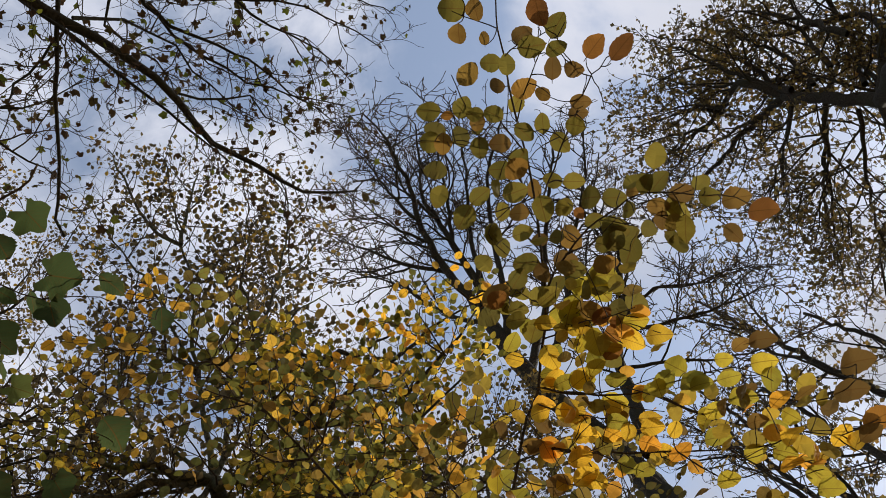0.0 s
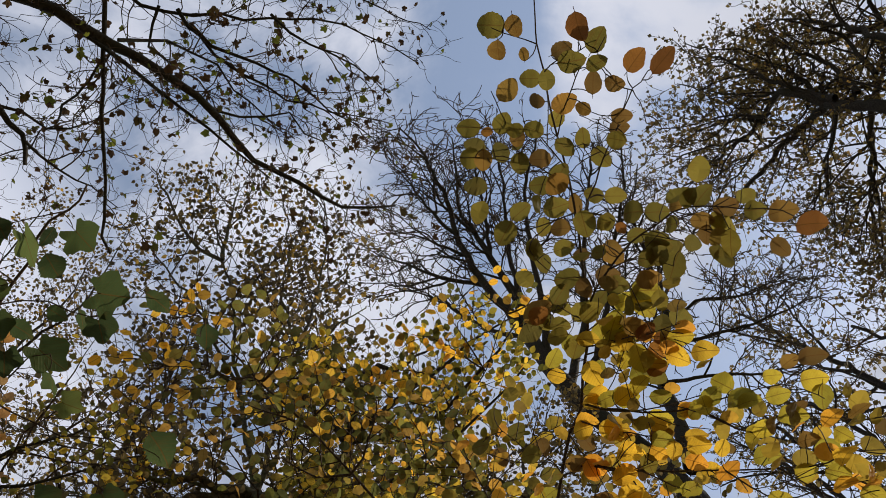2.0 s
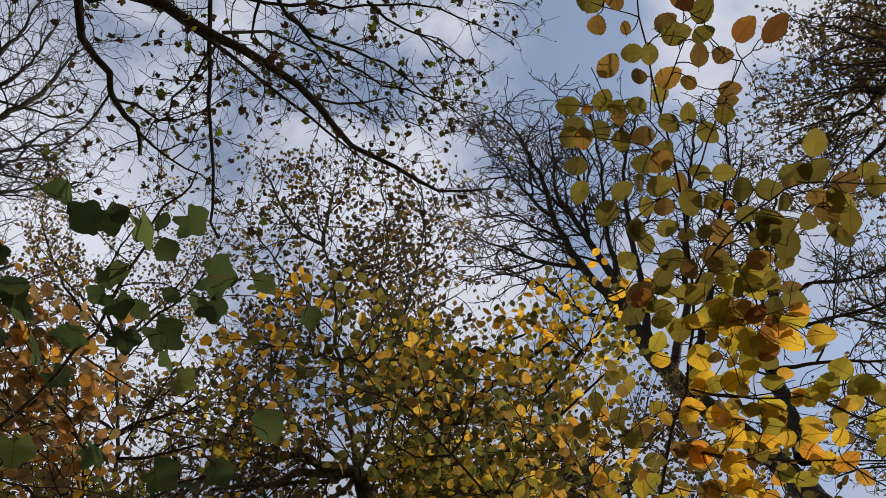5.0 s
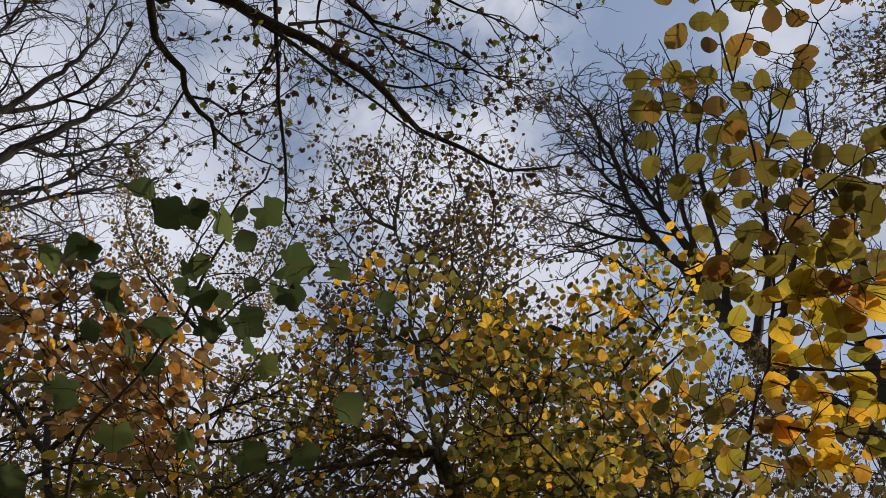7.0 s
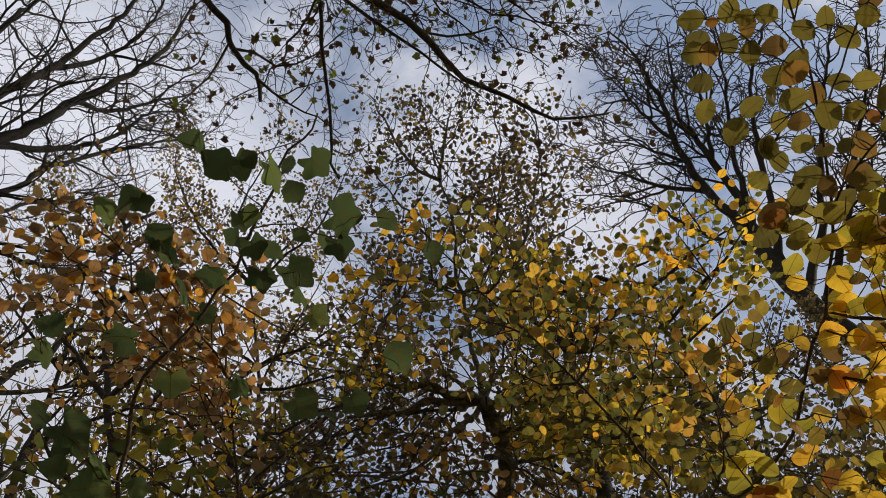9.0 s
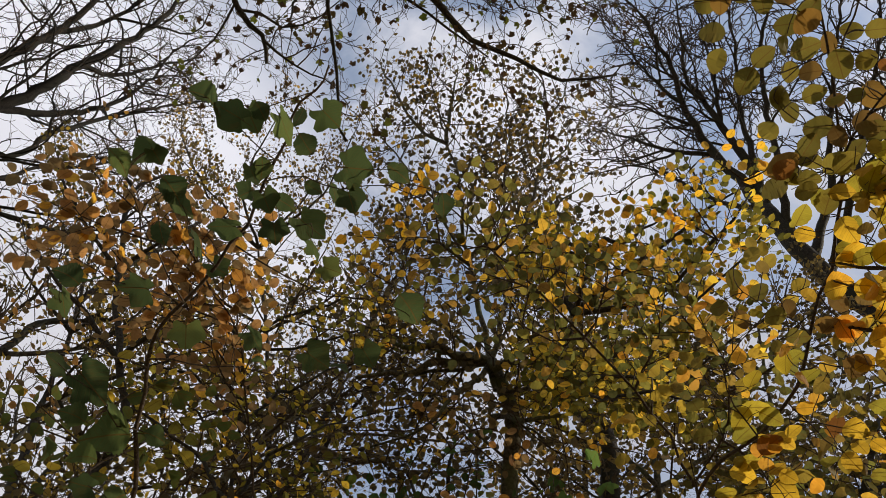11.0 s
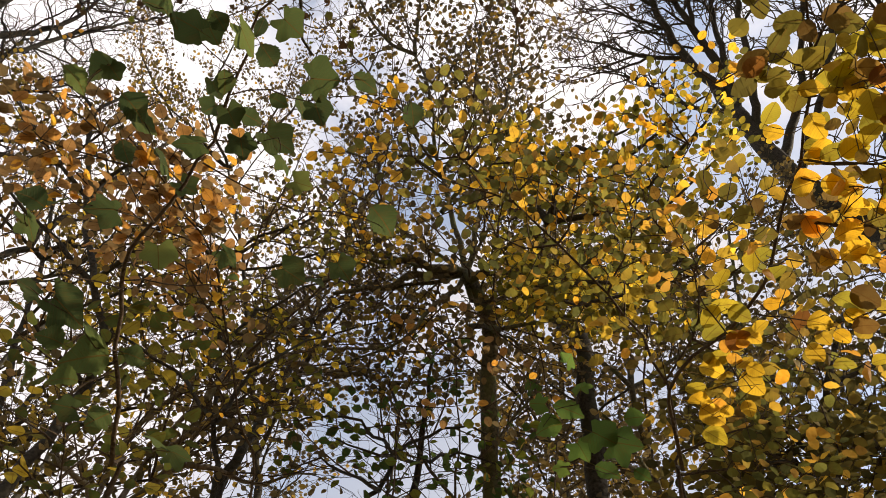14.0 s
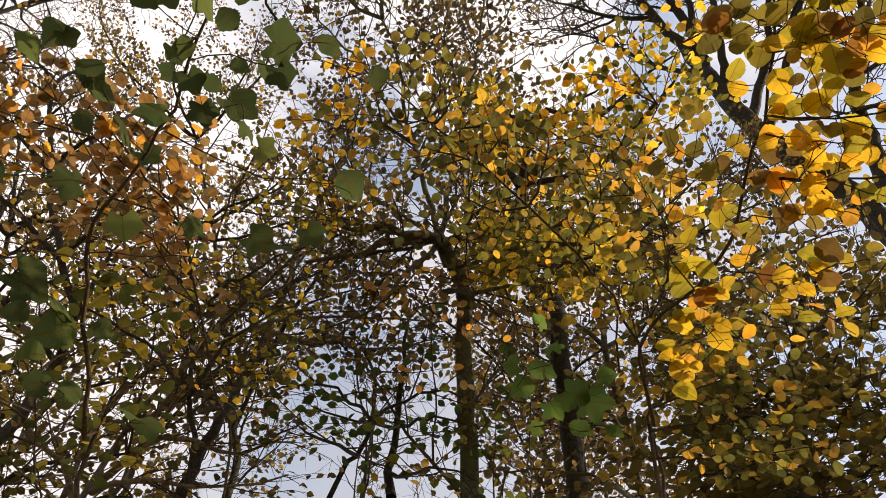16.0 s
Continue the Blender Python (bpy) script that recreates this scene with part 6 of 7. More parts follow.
# ---------------------------------------------------------------- near green saplings
def green_sapling(seed, label, points, r0, boughs_of, rows, leaf, trim=(0.62, 0.84)):
    rng = np.random.default_rng(seed)
    tree = thing("green_sapling", label, "sapling", at=points[0])
    stem = limb(points, r0, 0.0018, step=0.06, rng=rng, jitter=0.003)
    part("stem", tube_mesh("stem", [stem], 8, BARK_TWIG, seed=seed), tree)
    branches = [limb(p, r, 0.0009, step=0.04, rng=rng, jitter=0.003) for p, r in boughs_of]
    for b in branches:
        part("branch", tube_mesh("branch", [b], 5, BARK_TWIG), tree)
    wood = np.vstack([stem[0][10:]] + [b[0] for b in branches])
    placed = hung_leaves(rng, rows, tilt=0.5, trim=trim)
    meshes = [plain_mesh("leaf", broad_leaf(0.34 + 0.04 * k, 0.05 + 0.08 * k, 0.15 + 0.2 * k, seed=70 + k), leaf) for k in range(3)]
    meshes += [plain_mesh("leaf", lobed_leaf(5, 0.2 + 0.04 * k, curl=0.2 + 0.15 * k, seed=75 + k, stalk=0.3), leaf) for k in range(3)]
    single_leaves(placed, meshes, tree, rng, lead=0.0)
    part("twig_mass", tube_mesh("twig_mass", petioles(placed, wood), 4, BARK_TWIG), tree, "thin brown leaf stalks", "stuff")


def green_saplings():
    stem = [(-1.046, 1.397, -0.05), (-1.046, 1.327, 1.30), (-1.046, 1.147, 2.814), (-1.021, 1.055, 2.856), (-0.992, 0.945, 2.907), (-0.975, 0.825, 2.944), (-0.941, 0.688, 2.990), (-0.902, 0.617, 3.000), (-0.840, 0.565, 3.012), (-0.765, 0.496, 3.034), (-0.688, 0.416, 3.052), (-0.629, 0.333, 3.056), (-0.571, 0.253, 3.053), (-0.521, 0.186, 3.041), (-0.487, 0.165, 3.034), (-0.452, 0.120, 3.029)]
    boughs_of = (
        ([(-0.693, 0.446, 2.997), (-0.608, 0.519, 3.012), (-0.531, 0.575, 3.022), (-0.467, 0.589, 3.038), (-0.422, 0.588, 3.051)], 0.002),
        ([(-0.941, 0.696, 2.980), (-0.978, 0.624, 2.902), (-1.014, 0.541, 2.820), (-1.026, 0.480, 2.744)], 0.002),
        ([(-1.023, 1.050, 2.868), (-1.047, 0.946, 2.801), (-1.079, 0.824, 2.731)], 0.002),
        ([(-0.825, 0.556, 2.986), (-0.842, 0.444, 2.953), (-0.836, 0.345, 2.923), (-0.830, 0.272, 2.882)], 0.002),
        ([(-0.938, 0.681, 2.989), (-0.834, 0.732, 3.050), (-0.711, 0.789, 3.104), (-0.556, 0.895, 3.130)], 0.002),
        ([(-0.676, 0.409, 3.027), (-0.606, 0.425, 3.013), (-0.533, 0.415, 3.006)], 0.0015),
        ([(-0.621, 0.329, 3.036), (-0.547, 0.331, 3.050), (-0.476, 0.363, 3.053), (-0.416, 0.335, 3.064), (-0.350, 0.339, 3.066)], 0.0016),
        ([(-0.591, 0.288, 3.033), (-0.623, 0.235, 2.996), (-0.635, 0.178, 2.964)], 0.0015),
        ([(-0.750, 0.486, 3.003), (-0.760, 0.415, 2.972), (-0.760, 0.335, 2.945)], 0.0015),
        ([(-0.974, 0.825, 2.943), (-0.986, 0.780, 2.897), (-1.000, 0.694, 2.870), (-1.024, 0.605, 2.830)], 0.0015),
        ([(-0.984, 0.885, 2.927), (-1.012, 0.837, 2.881), (-1.033, 0.809, 2.825)], 0.0012),
        ([(-0.467, 0.589, 3.038), (-0.400, 0.615, 3.035), (-0.357, 0.641, 3.025)], 0.001),
        ([(-0.472, 0.360, 3.039), (-0.382, 0.372, 3.083), (-0.294, 0.425, 3.110)], 0.0012),
        ([(-0.825, 0.556, 2.986), (-0.876, 0.490, 2.917), (-0.920, 0.452, 2.838), (-0.931, 0.457, 2.763)], 0.0014),
        ([(-0.706, 0.783, 3.093), (-0.633, 0.777, 3.120), (-0.559, 0.786, 3.135), (-0.501, 0.778, 3.150)], 0.0012),
        ([(-1.004, 0.976, 2.909), (-1.022, 0.951, 2.869), (-1.050, 0.892, 2.844)], 0.0012),
        ([(-0.487, 0.165, 3.034), (-0.586, 0.181, 2.984), (-0.659, 0.148, 2.944)], 0.0012),
    )
    leaves = []
    leaves += [(-0.627, 0.176, 2.946, -136, 0.081), (-0.609, 0.202, 3.000, 74, 0.072), (-0.556, 0.229, 3.027, 72, 0.082), (-0.648, 0.316, 3.043, 82, 0.063), (-0.685, 0.362, 3.073, 151, 0.067), (-0.629, 0.373, 3.039, 72, 0.061), (-0.533, 0.270, 3.059, 62, 0.074), (-0.594, 0.380, 3.049, 33, 0.073), (-0.719, 0.407, 3.018, -165, 0.076), (-0.602, 0.423, 2.987, 90, 0.080), (-0.543, 0.431, 3.026, 51, 0.109), (-0.529, 0.469, 3.004, 70, 0.066), (-0.515, 0.524, 3.029, 32, 0.075), (-0.436, 0.327, 3.062, 11, 0.096), (-0.451, 0.382, 3.027, 79, 0.065), (-0.537, 0.359, 3.069, 42, 0.063)]
    leaves += [(-0.496, 0.377, 3.074, 80, 0.079), (-0.814, 0.236, 2.868, 59, 0.075), (-0.787, 0.228, 2.916, 171, 0.072), (-0.764, 0.239, 2.905, 67, 0.048), (-0.766, 0.311, 2.940, 61, 0.106), (-0.768, 0.342, 2.956, 37, 0.100), (-0.826, 0.399, 2.964, 91, 0.076), (-0.746, 0.432, 2.966, 64, 0.090), (-0.871, 0.487, 2.909, -161, 0.103), (-0.932, 0.421, 2.806, -128, 0.073), (-0.925, 0.459, 2.767, 82, 0.079), (-0.922, 0.451, 2.851, -5, 0.063), (-0.765, 0.514, 3.048, 45, 0.080), (-0.742, 0.702, 3.108, 52, 0.084), (-0.847, 0.637, 3.001, 106, 0.081), (-0.730, 0.744, 3.078, 16, 0.070)]
    leaves += [(-0.617, 0.765, 3.121, 41, 0.092), (-0.580, 0.800, 3.153, 4, 0.085), (-0.366, 0.619, 3.036, 57, 0.111), (-1.001, 0.685, 2.878, 49, 0.118), (-0.984, 0.760, 2.909, 62, 0.121), (-1.027, 0.607, 2.833, -107, 0.082), (-1.006, 0.805, 2.893, -178, 0.120), (-1.023, 0.807, 2.821, -155, 0.088), (-1.016, 0.941, 2.865, 157, 0.112), (-1.072, 0.898, 2.855, -154, 0.084), (-0.929, 1.044, 2.908, 43, 0.088), (-0.902, 1.098, 2.931, 21, 0.087), (-0.501, 0.768, 3.130, 66, 0.083), (-0.286, 0.431, 3.127, 88, 0.082), (-0.356, 0.343, 3.064, 39, 0.072), (-0.944, 0.850, 2.955, 21, 0.097)]
    leaves += [(-1.094, 0.786, 2.820, 92, 0.081), (-1.018, 0.715, 2.823, -138, 0.073), (-0.660, 0.148, 2.945, 31, 0.104), (-0.577, 0.185, 2.971, 69, 0.065), (-0.466, 0.217, 3.030, 48, 0.068), (-0.538, 0.215, 3.062, 124, 0.066), (-0.628, 0.307, 3.049, 94, 0.065)]
    green_sapling(42, "near sapling with broad dark-green lobed leaves on a crooked stem", stem, 0.016, boughs_of, leaves, GREEN_NEAR)
    low_stem = [(-0.089, 1.736, -0.05), (-0.089, 1.686, 1.60), (-0.089, 1.586, 3.280), (-0.042, 1.451, 3.353), (-0.001, 1.359, 3.382), (0.020, 1.290, 3.389)]
    low_boughs = (
        ([(-0.031, 1.417, 3.359), (0.052, 1.417, 3.325), (0.124, 1.415, 3.290)], 0.002),
        ([(-0.001, 1.351, 3.371), (-0.064, 1.353, 3.356), (-0.099, 1.381, 3.322)], 0.0016),
        ([(-0.065, 1.517, 3.315), (0.027, 1.496, 3.281), (0.084, 1.483, 3.237)], 0.0016),
        ([(0.020, 1.290, 3.389), (0.010, 1.251, 3.416), (-0.005, 1.185, 3.459)], 0.0014),
    )
    low_leaves = []
    low_leaves += [(-0.026, 1.369, 3.373, 20, 0.167), (0.057, 1.403, 3.294, 37, 0.151), (0.118, 1.442, 3.312, 9, 0.154), (0.064, 1.505, 3.277, 26, 0.148), (-0.065, 1.524, 3.323, -176, 0.086), (0.012, 1.289, 3.374, -83, 0.092), (-0.084, 1.389, 3.330, 169, 0.116), (0.144, 1.358, 3.310, -7, 0.105), (0.002, 1.462, 3.314, 59, 0.135), (0.148, 1.465, 3.210, 35, 0.098), (-0.012, 1.223, 3.404, -60, 0.082), (-0.108, 1.323, 3.347, -175, 0.082)]
    green_sapling(43, "small sapling low in the thicket, broad green lobed leaves coloured as if lit", low_stem, 0.008, low_boughs, low_leaves, GREEN_LIT, trim=(0.5, 0.68))


green_saplings()


# ---------------------------------------------------------------- more of the thicket
TD = (-3.15, 2.42, 4.72)
bushy("thicket_tree", "thin dark understorey tree with brown and yellow leaves", "tree", 29,
      rooted((-3.01, 2.59, 4.30), TD, (-3.98, 2.55, 6.20), (-4.31, 2.37, 7.20), (-4.84, 1.96, 8.60), r0=0.06, r1=0.012),
      boughs(29,
             ([TD, (-2.95, 2.52, 5.00), (-2.66, 2.58, 5.20), (-2.31, 2.60, 5.40)], 0.025, 0.005),
             ([TD, (-3.39, 2.58, 5.60), (-3.06, 2.58, 5.80), (-2.70, 2.57, 6.00), (-2.35, 2.54, 6.20)], 0.025, 0.005),
             ([(-3.98, 2.55, 6.20), (-3.60, 2.43, 6.40), (-3.21, 2.44, 6.60), (-2.77, 2.35, 6.80)], 0.02, 0.005),
             ([(-4.31, 2.37, 7.20), (-3.85, 2.20, 7.40), (-3.43, 2.19, 7.60)], 0.02, 0.005),
             ([(-4.31, 2.37, 7.20), (-4.68, 2.00, 7.40), (-4.96, 1.64, 7.60)], 0.02, 0.005),
             ([(-4.84, 1.96, 8.60), (-4.31, 1.69, 8.80), (-3.81, 1.52, 9.00)], 0.02, 0.005),
             ([(-4.84, 1.96, 8.60), (-5.28, 1.45, 9.00), (-5.52, 1.00, 9.40)], 0.02, 0.005),
             ([(-3.01, 2.59, 4.30), (-2.67, 2.49, 4.40), (-2.50, 2.58, 4.60), (-2.26, 2.74, 4.80)], 0.02, 0.005),
             ([(-3.01, 2.59, 4.30), (-2.75, 2.46, 4.30), (-2.60, 2.47, 4.35), (-2.49, 2.50, 4.40)], 0.018, 0.005),
             ([(-3.01, 2.59, 4.30), (-2.91, 2.48, 4.50), (-2.79, 2.51, 4.60), (-2.72, 2.59, 4.70)], 0.018, 0.005),
             ([(-3.01, 2.59, 4.30), (-2.60, 2.52, 4.20), (-2.35, 2.57, 4.30), (-2.14, 2.69, 4.40)], 0.02, 0.005)),
      SMALL_OVAL, (0.036, 0.062), TAN_BEECH, gap=0.043, every=0.09, second=0.085, keep=0.68, extra=(0.4, 0.9, 1.8, 0.3), tilt=0.85, lift=0.05, words="brown and yellow leaves")

TE = (0.52, 3.91, 5.92)
bushy("thicket_tree", "thin dark understorey tree with dull olive leaves", "tree", 30,
      rooted((0.52, 3.91, 5.28), TE, (0.40, 3.18, 6.00), (0.47, 3.25, 7.20), (0.53, 3.01, 8.40), r0=0.05, r1=0.012),
      boughs(30,
             ([TE, (0.17, 3.08, 5.20), (-0.08, 3.05, 5.30), (-0.35, 3.02, 5.40)], 0.02, 0.005),
             ([TE, (0.21, 3.14, 5.60), (-0.02, 3.09, 5.80), (-0.27, 3.02, 6.00)], 0.02, 0.005),
             ([TE, (0.66, 3.12, 5.40), (0.97, 3.14, 5.60), (1.31, 3.23, 5.80)], 0.02, 0.005),
             ([(0.40, 3.18, 6.00), (0.76, 3.14, 6.30), (1.22, 3.19, 6.60)], 0.02, 0.005),
             ([(0.40, 3.18, 6.00), (0.14, 3.07, 6.30), (-0.13, 3.03, 6.60)], 0.02, 0.005),
             ([(0.47, 3.25, 7.20), (0.14, 3.05, 7.40), (-0.22, 2.95, 7.60)], 0.02, 0.005),
             ([(0.47, 3.25, 7.20), (0.92, 3.09, 7.40), (1.37, 3.03, 7.60)], 0.02, 0.005),
             ([(0.52, 3.91, 5.28), (0.17, 2.95, 4.60), (-0.05, 2.98, 4.70), (-0.30, 3.09, 4.80)], 0.02, 0.005),
             ([(0.53, 3.01, 8.40), (0.97, 2.76, 8.80), (1.26, 2.52, 9.20)], 0.02, 0.005)),
      SMALL_OVAL, (0.036, 0.06), BROWN_LEAF, bark=BARK_MOSSY, every=0.10, second=0.09, keep=0.5, tilt=0.6, lift=0.05, words="dull olive leaves")

TG = (1.53, 4.16, 7.23)
bushy("thicket_tree", "thin dark understorey tree with shaded olive-brown leaves", "tree", 46,
      rooted((1.17, 4.28, 5.58), TG, (1.37, 3.44, 7.00), (1.47, 3.35, 7.80), (1.56, 3.19, 8.40), r0=0.06, r1=0.012),
      boughs(46,
             ([TG, (0.98, 3.23, 6.40), (0.73, 3.13, 6.60), (0.52, 3.13, 6.80)], 0.02, 0.005),
             ([TG, (1.60, 3.30, 6.40), (1.98, 3.27, 6.60), (2.38, 3.34, 6.80)], 0.02, 0.005),
             ([(1.37, 3.44, 7.00), (1.10, 3.21, 7.20), (0.83, 3.13, 7.40)], 0.02, 0.005),
             ([(1.37, 3.44, 7.00), (1.76, 3.29, 7.20), (2.18, 3.29, 7.40), (2.61, 3.34, 7.60)], 0.02, 0.005),
             ([(1.56, 3.19, 8.40), (1.92, 3.09, 8.60), (2.29, 3.10, 8.80)], 0.02, 0.005),
             ([(1.47, 3.35, 7.80), (1.81, 3.27, 8.00), (2.21, 3.30, 8.20)], 0.02, 0.005),
             ([(1.47, 3.35, 7.80), (1.22, 3.20, 8.00), (1.01, 3.15, 8.20)], 0.02, 0.005)),
      SMALL_OVAL, (0.036, 0.06), BROWN_LEAF, bark=BARK_MOSSY, every=0.075, second=0.07, keep=0.85, tilt=0.8, lift=0.03, extra=(0.25, 0.9, 1.6, 0.68), words="shaded olive-brown leaves")

TF = (-1.90, 2.41, 4.83)
bushy("beech_tree", "young beech with small golden-yellow leaves in the thicket", "tree", 44,
      rooted((-1.73, 2.54, 4.12), TF, (-2.05, 2.29, 5.45), (-1.91, 1.75, 5.40), r0=0.04, r1=0.008),
      boughs(44,
             ([TF, (-1.56, 1.62, 4.10), (-1.74, 1.53, 4.20), (-1.86, 1.46, 4.20)], 0.014, 0.004),
             ([TF, (-1.28, 1.69, 4.20), (-1.15, 1.66, 4.30), (-1.03, 1.68, 4.40)], 0.014, 0.004),
             ([(-2.05, 2.29, 5.45), (-1.78, 1.66, 4.70), (-1.94, 1.55, 4.70), (-2.09, 1.50, 4.70)], 0.014, 0.004),
             ([(-2.05, 2.29, 5.45), (-1.39, 1.67, 4.70), (-1.22, 1.65, 4.80), (-1.04, 1.63, 4.90)], 0.014, 0.004),
             ([(-1.91, 1.75, 5.40), (-2.04, 1.61, 5.50), (-2.22, 1.52, 5.60)], 0.012, 0.004),
             ([(-1.91, 1.75, 5.40), (-1.69, 1.65, 5.50), (-1.44, 1.62, 5.60), (-1.20, 1.55, 5.80)], 0.012, 0.004),
             ([(-1.91, 1.75, 5.40), (-1.59, 1.74, 5.30), (-1.32, 1.72, 5.40), (-1.08, 1.72, 5.50)], 0.012, 0.004)),
      SMALL_OVAL, (0.034, 0.052), YELLOW_BEECH, gap=0.05, every=0.11, second=0.10, tilt=0.9, keep=0.58, lift=0.03, words="small golden leaves")


# ---------------------------------------------------------------- saplings with level sprays of leaves
def spray_sapling(seed, label, points, r0, boughs_of, size, mats, words, every=0.085, length=(0.12, 0.34), gap=0.048, keep=0.82, tilt=0.32, tip=14, leaf=0.37):
    """A slim sapling: stem, traced boughs, and flat sprays of leaves along both."""
    rng = np.random.default_rng(seed)
    tree = thing("beech_sapling", label, "sapling", at=points[0])
    stem = limb(points, r0, 0.002, step=0.1, rng=rng, jitter=0.004)
    part("stem", tube_mesh("stem", [stem], 8, BARK_TWIG, seed=seed), tree)
    branches = [limb(p, r, 0.0012, step=0.08, rng=rng, jitter=0.006) for p, r in boughs_of]
    for b in branches:
        part("branch", tube_mesh("branch", [b], 5, BARK_TWIG), tree)
    bearing = branches + [(stem[0][-tip:], stem[1][-tip:])]
    side = shoots(rng, bearing, every, length, 50, 0.0, 0.13, start=0.1, steps=5, thick=0.008, flat=True)
    part("twig_mass", tube_mesh("twig_mass", side, 4, BARK_TWIG), tree, "thin zigzag twigs", "stuff")
    rows = dress(rng, bearing, gap, size, tilt=tilt, keep=keep) + dress(rng, side, gap * 0.95, size, tilt=tilt, start=0.15, keep=keep)
    foliage(tree, rows, beech_leaf(leaf, 0.05, 0.1, seed=seed + 16), mats, words, rng, count=295)


spray_sapling(45, "slim beech sapling on level sprays, leaf tones from shaded olive to sunlit gold",
    [(0.300, 1.990, -0.05), (0.300, 1.940, 1.6), (0.280, 1.740, 3.317), (0.277, 1.576, 3.422), (0.250, 1.402, 3.517), (0.198, 1.273, 3.568), (0.113, 1.146, 3.611), (-0.019, 0.996, 3.654), (-0.134, 0.858, 3.673), (-0.245, 0.719, 3.679), (-0.344, 0.596, 3.667), (-0.384, 0.530, 3.643)], 0.013, (
        ([(0.112, 1.138, 3.597), (0.167, 1.033, 3.609), (0.189, 0.934, 3.616), (0.150, 0.832, 3.626)], 0.004),
        ([(-0.019, 0.982, 3.623), (-0.114, 0.968, 3.617), (-0.205, 0.923, 3.620), (-0.280, 0.879, 3.619)], 0.004),
        ([(-0.019, 0.982, 3.623), (0.038, 0.886, 3.628), (0.060, 0.803, 3.625), (0.033, 0.746, 3.611)], 0.004),
        ([(-0.132, 0.847, 3.646), (-0.077, 0.775, 3.638), (-0.054, 0.708, 3.624)], 0.004),
        ([(-0.132, 0.847, 3.646), (-0.222, 0.806, 3.633), (-0.294, 0.758, 3.620)], 0.004),
        ([(-0.243, 0.714, 3.663), (-0.187, 0.654, 3.660), (-0.150, 0.609, 3.650)], 0.004),
        ([(-0.243, 0.714, 3.663), (-0.317, 0.694, 3.634), (-0.357, 0.665, 3.610)], 0.004),
        ([(0.250, 1.400, 3.514), (0.336, 1.267, 3.534), (0.358, 1.134, 3.556), (0.319, 1.001, 3.580), (0.279, 0.883, 3.590)], 0.004),
        ([(0.320, 1.004, 3.585), (0.248, 0.934, 3.600), (0.224, 0.837, 3.617)], 0.004),
        ([(0.278, 1.578, 3.424), (0.402, 1.498, 3.412), (0.499, 1.443, 3.379), (0.587, 1.399, 3.333)], 0.004),
        ([(0.269, 1.626, 3.384), (0.401, 1.582, 3.343), (0.509, 1.535, 3.300), (0.621, 1.484, 3.250)], 0.004),
        ([(0.276, 1.697, 3.345), (0.405, 1.658, 3.291), (0.537, 1.602, 3.240), (0.657, 1.542, 3.184)], 0.004),
        ([(0.356, 1.130, 3.547), (0.447, 1.068, 3.544), (0.505, 1.006, 3.543)], 0.004),
        ([(0.331, 1.249, 3.505), (0.437, 1.290, 3.435), (0.528, 1.288, 3.391), (0.626, 1.282, 3.341)], 0.004),
    ), (0.026, 0.041), SUN_FLECKED_BEECH, "olive beech leaves dulled as in shade", every=0.05, length=(0.12, 0.38), gap=0.031, keep=0.85, tilt=0.6)

spray_sapling(46, "young beech sapling with orange-brown leaves on level sprays",
    [(-1.22, 2.20, -0.05), (-1.22, 2.15, 1.83), (-1.22, 2.00, 3.66), (-1.22, 1.63, 3.84), (-1.22, 1.26, 3.95), (-1.21, 1.04, 3.96), (-1.24, 0.87, 3.91), (-1.32, 0.67, 3.83), (-1.37, 0.49, 3.74), (-1.40, 0.35, 3.64)], 0.014, (
        ([(-1.23, 1.06, 4.01), (-1.20, 0.88, 3.98), (-1.20, 0.70, 3.92), (-1.22, 0.54, 3.83)], 0.004),
        ([(-1.23, 1.27, 3.97), (-1.32, 1.04, 3.90), (-1.40, 0.87, 3.78), (-1.46, 0.70, 3.66), (-1.50, 0.57, 3.52)], 0.004),
        ([(-1.23, 1.06, 4.01), (-1.35, 0.91, 3.89), (-1.42, 0.74, 3.78), (-1.46, 0.57, 3.68), (-1.49, 0.44, 3.56)], 0.004),
        ([(-1.26, 0.88, 3.94), (-1.27, 0.74, 3.89), (-1.30, 0.56, 3.82), (-1.28, 0.44, 3.76)], 0.004),
        ([(-1.31, 0.67, 3.81), (-1.38, 0.59, 3.72), (-1.45, 0.51, 3.64), (-1.47, 0.37, 3.59)], 0.004),
        ([(-1.23, 1.44, 3.94), (-1.28, 1.20, 3.94), (-1.30, 1.03, 3.91), (-1.31, 0.91, 3.85)], 0.004),
        ([(-1.23, 1.27, 3.97), (-1.24, 1.04, 3.97), (-1.22, 0.87, 3.95), (-1.14, 0.73, 3.94)], 0.004),
    ), (0.034, 0.052), ORANGE_BEECH, "orange-brown beech leaves", every=0.055, gap=0.038, keep=0.85, tilt=0.6)

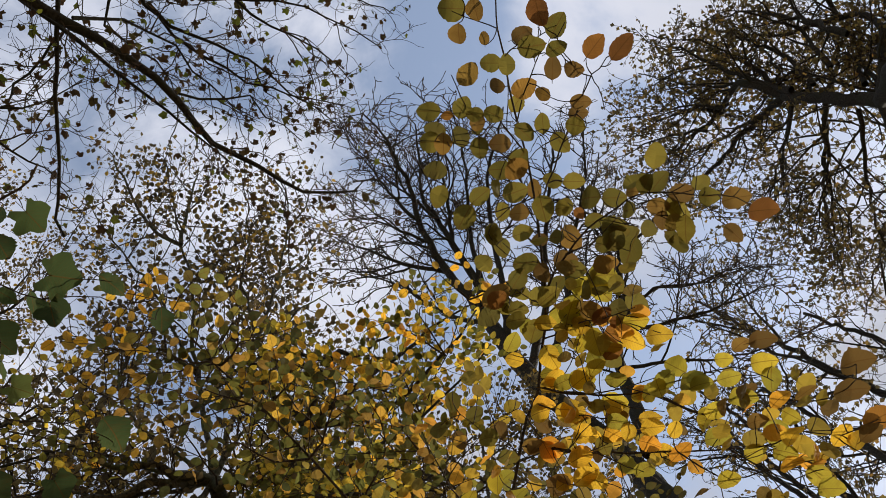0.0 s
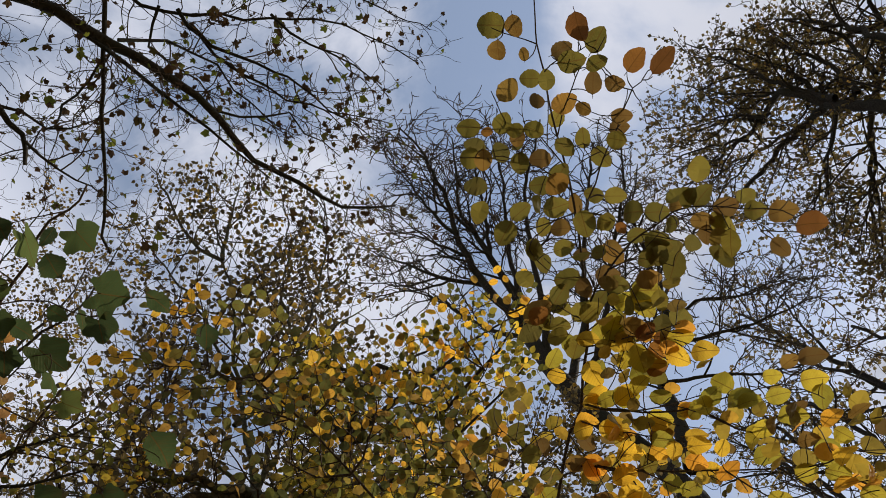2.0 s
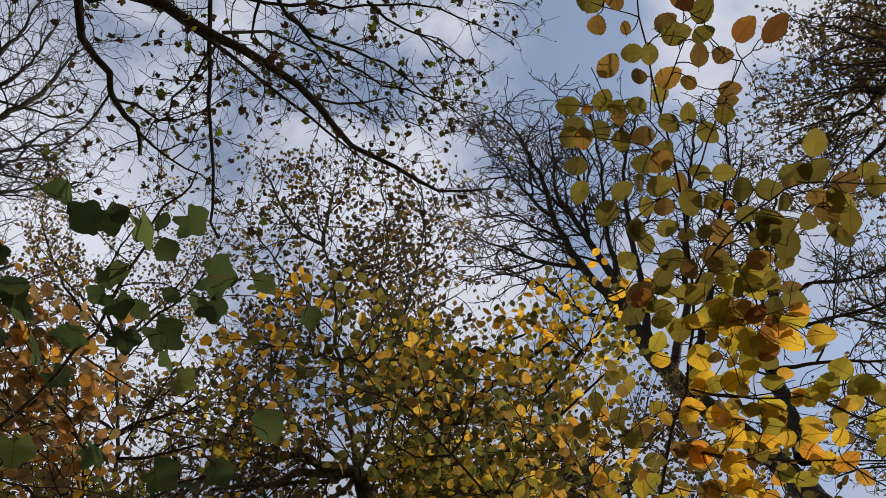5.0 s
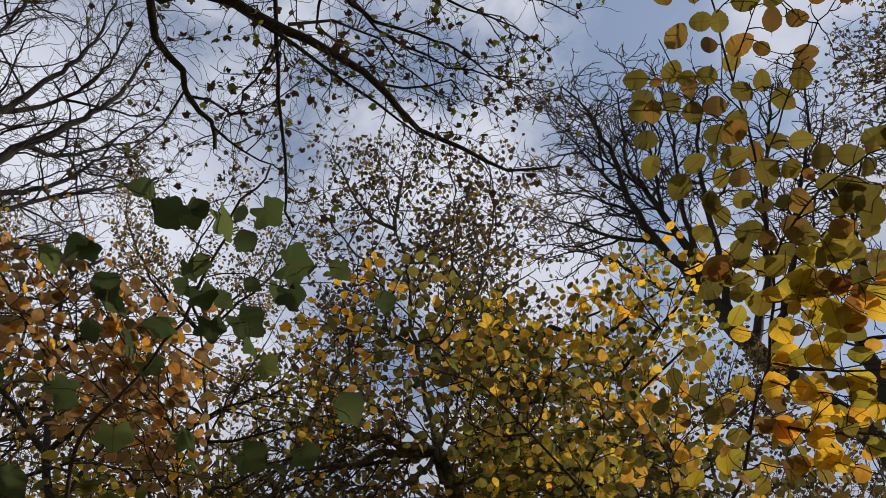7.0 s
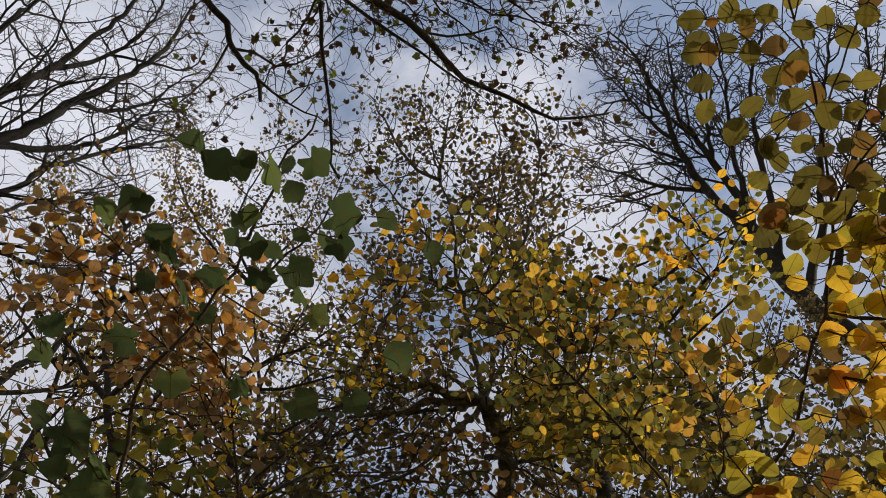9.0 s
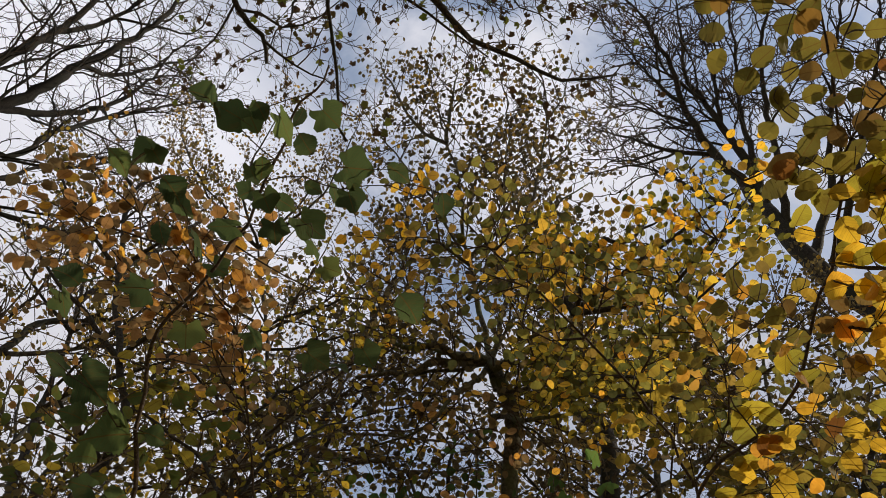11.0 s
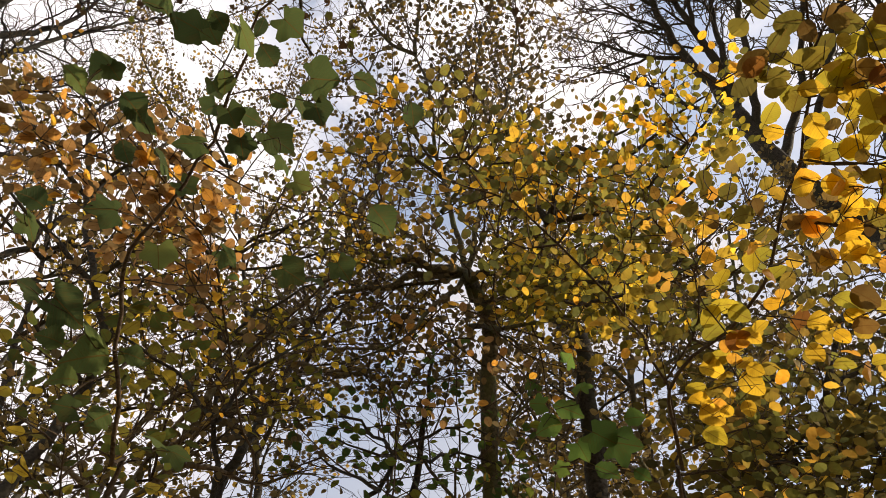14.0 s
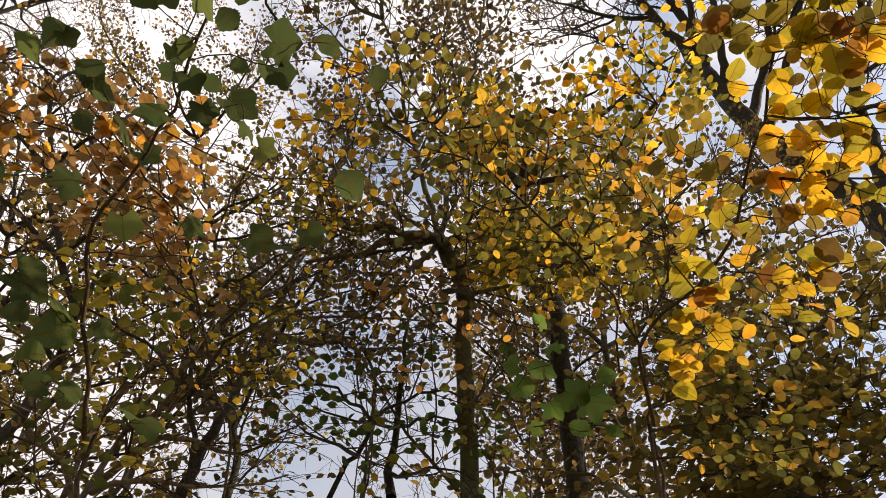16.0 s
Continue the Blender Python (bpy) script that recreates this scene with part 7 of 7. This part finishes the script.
# sunlight on these leaves is put into their gold colour
spray_sapling(48, "beech sapling before the bare tree, golden-yellow leaves coloured as if sunlit",
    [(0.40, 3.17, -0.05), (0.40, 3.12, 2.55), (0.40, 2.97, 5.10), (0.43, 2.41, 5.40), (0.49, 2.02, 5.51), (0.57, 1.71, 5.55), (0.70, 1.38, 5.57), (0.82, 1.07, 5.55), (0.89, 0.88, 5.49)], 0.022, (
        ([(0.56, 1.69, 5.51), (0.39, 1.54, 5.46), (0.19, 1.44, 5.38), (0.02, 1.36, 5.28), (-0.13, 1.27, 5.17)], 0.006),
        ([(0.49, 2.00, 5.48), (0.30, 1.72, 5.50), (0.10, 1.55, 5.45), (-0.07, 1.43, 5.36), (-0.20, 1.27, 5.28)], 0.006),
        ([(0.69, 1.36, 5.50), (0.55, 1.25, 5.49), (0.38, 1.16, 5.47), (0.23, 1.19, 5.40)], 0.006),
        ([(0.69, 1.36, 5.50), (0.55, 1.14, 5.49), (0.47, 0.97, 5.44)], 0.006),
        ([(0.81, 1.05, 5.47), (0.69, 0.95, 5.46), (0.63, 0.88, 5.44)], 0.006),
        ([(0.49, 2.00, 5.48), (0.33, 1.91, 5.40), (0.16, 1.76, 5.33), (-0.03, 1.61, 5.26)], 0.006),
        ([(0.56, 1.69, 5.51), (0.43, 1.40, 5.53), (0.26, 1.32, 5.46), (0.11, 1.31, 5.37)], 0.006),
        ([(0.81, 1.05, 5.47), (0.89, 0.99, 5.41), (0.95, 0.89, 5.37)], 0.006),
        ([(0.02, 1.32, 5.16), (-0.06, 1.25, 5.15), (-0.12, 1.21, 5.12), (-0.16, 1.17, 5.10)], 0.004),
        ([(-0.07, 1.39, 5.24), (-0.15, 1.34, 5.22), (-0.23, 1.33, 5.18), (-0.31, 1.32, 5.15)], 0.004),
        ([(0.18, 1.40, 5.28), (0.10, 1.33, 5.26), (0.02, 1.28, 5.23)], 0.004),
    ), (0.04, 0.062), SUNLIT_GOLD_BEECH, "golden-yellow beech leaves", every=0.11, length=(0.12, 0.42), keep=0.55, tilt=0.8)

spray_sapling(50, "low sapling with mixed green and olive-yellow leaves",
    [(-1.56, 1.85, -0.05), (-1.56, 1.80, 1.55), (-1.56, 1.65, 3.11), (-1.51, 1.48, 3.20), (-1.46, 1.32, 3.25), (-1.41, 1.16, 3.30), (-1.37, 1.02, 3.30)], 0.012, (
        ([(-1.49, 1.46, 3.18), (-1.53, 1.33, 3.18), (-1.56, 1.22, 3.15)], 0.004),
        ([(-1.49, 1.40, 3.23), (-1.42, 1.40, 3.35), (-1.34, 1.41, 3.45), (-1.25, 1.44, 3.53)], 0.004),
        ([(-1.46, 1.32, 3.25), (-1.50, 1.17, 3.21), (-1.51, 1.05, 3.16)], 0.004),
        ([(-1.42, 1.17, 3.31), (-1.35, 1.17, 3.42), (-1.27, 1.18, 3.51), (-1.17, 1.21, 3.60)], 0.004),
        ([(-1.40, 1.09, 3.31), (-1.44, 1.00, 3.29), (-1.49, 0.91, 3.27)], 0.004),
        ([(-1.37, 1.02, 3.30), (-1.31, 0.98, 3.37), (-1.23, 0.97, 3.43)], 0.004),
        ([(-1.49, 1.46, 3.18), (-1.44, 1.51, 3.27), (-1.35, 1.56, 3.37)], 0.004),
    ), (0.04, 0.06), MIXED_LEAF, "green and olive-yellow leaves", every=0.10, keep=0.68, tilt=0.5, leaf=0.33)

# these gold leaves too are coloured brighter, as if in the sun
spray_sapling(54, "thin sapling with a few bright gold and orange leaves",
    [(-1.23, 3.75, -0.05), (-1.23, 3.70, 2.20), (-1.23, 3.55, 5.22), (-1.21, 2.95, 5.59), (-1.18, 2.48, 5.79), (-1.13, 2.00, 5.93), (-1.13, 1.67, 5.96), (-1.12, 1.38, 5.95), (-0.98, 1.12, 5.95), (-0.90, 1.02, 5.88)], 0.02, (
        ([(-1.10, 1.63, 5.87), (-1.16, 1.54, 5.81), (-1.22, 1.47, 5.75), (-1.24, 1.41, 5.69)], 0.005),
        ([(-1.09, 1.35, 5.86), (-1.19, 1.28, 5.74), (-1.28, 1.22, 5.63)], 0.005),
        ([(-0.96, 1.10, 5.85), (-0.84, 1.09, 5.83), (-0.74, 1.08, 5.80)], 0.005),
        ([(-1.11, 1.96, 5.84), (-1.18, 1.84, 5.77), (-1.20, 1.64, 5.73)], 0.005),
        ([(-1.18, 2.48, 5.79), (-0.97, 2.42, 5.75), (-0.75, 2.45, 5.66)], 0.005),
        ([(-1.14, 2.09, 5.88), (-1.25, 1.99, 5.79), (-1.32, 1.90, 5.70)], 0.005),
        ([(-1.18, 2.48, 5.79), (-1.03, 2.61, 5.69), (-0.85, 2.64, 5.65)], 0.005),
        ([(-1.10, 1.38, 5.85), (-0.99, 1.37, 5.82), (-0.90, 1.32, 5.80)], 0.005),
    ), (0.055, 0.078), SUNLIT_GOLD_BEECH, "bright gold and orange leaves", every=0.13, length=(0.08, 0.22), gap=0.06, keep=0.55, tilt=0.6, tip=5)

spray_sapling(55, "thin crooked sapling with dry orange-brown leaves under the knotted tree",
    [(-0.90, 2.70, -0.05), (-0.90, 2.66, 2.26), (-0.90, 2.60, 4.52), (-0.89, 2.42, 4.63), (-0.83, 2.27, 4.71), (-0.78, 2.17, 4.76), (-0.67, 2.08, 4.79), (-0.54, 1.94, 4.87), (-0.47, 1.87, 4.88)], 0.016, (
        ([(-0.67, 2.07, 4.78), (-0.75, 1.98, 4.82), (-0.79, 1.92, 4.85), (-0.76, 1.89, 4.87)], 0.005),
        ([(-0.54, 1.93, 4.85), (-0.63, 1.90, 4.86), (-0.71, 1.89, 4.84)], 0.005),
        ([(-0.61, 1.99, 4.79), (-0.47, 1.98, 4.81), (-0.40, 2.05, 4.78), (-0.36, 2.14, 4.72)], 0.005),
        ([(-0.47, 1.86, 4.86), (-0.36, 1.93, 4.84), (-0.31, 2.02, 4.78), (-0.34, 2.09, 4.74)], 0.005),
        ([(-0.35, 2.01, 4.72), (-0.26, 2.08, 4.68), (-0.16, 2.16, 4.63), (-0.10, 2.20, 4.60)], 0.005),
        ([(-0.82, 2.26, 4.68), (-0.67, 2.30, 4.69), (-0.47, 2.30, 4.72)], 0.005),
        ([(-0.60, 1.96, 4.74), (-0.42, 2.11, 4.68), (-0.30, 2.10, 4.70)], 0.005),
    ), (0.036, 0.056), ORANGE_BEECH, "dry orange-brown leaves", every=0.10, length=(0.08, 0.22), gap=0.046, keep=0.5, tilt=0.8, tip=3)
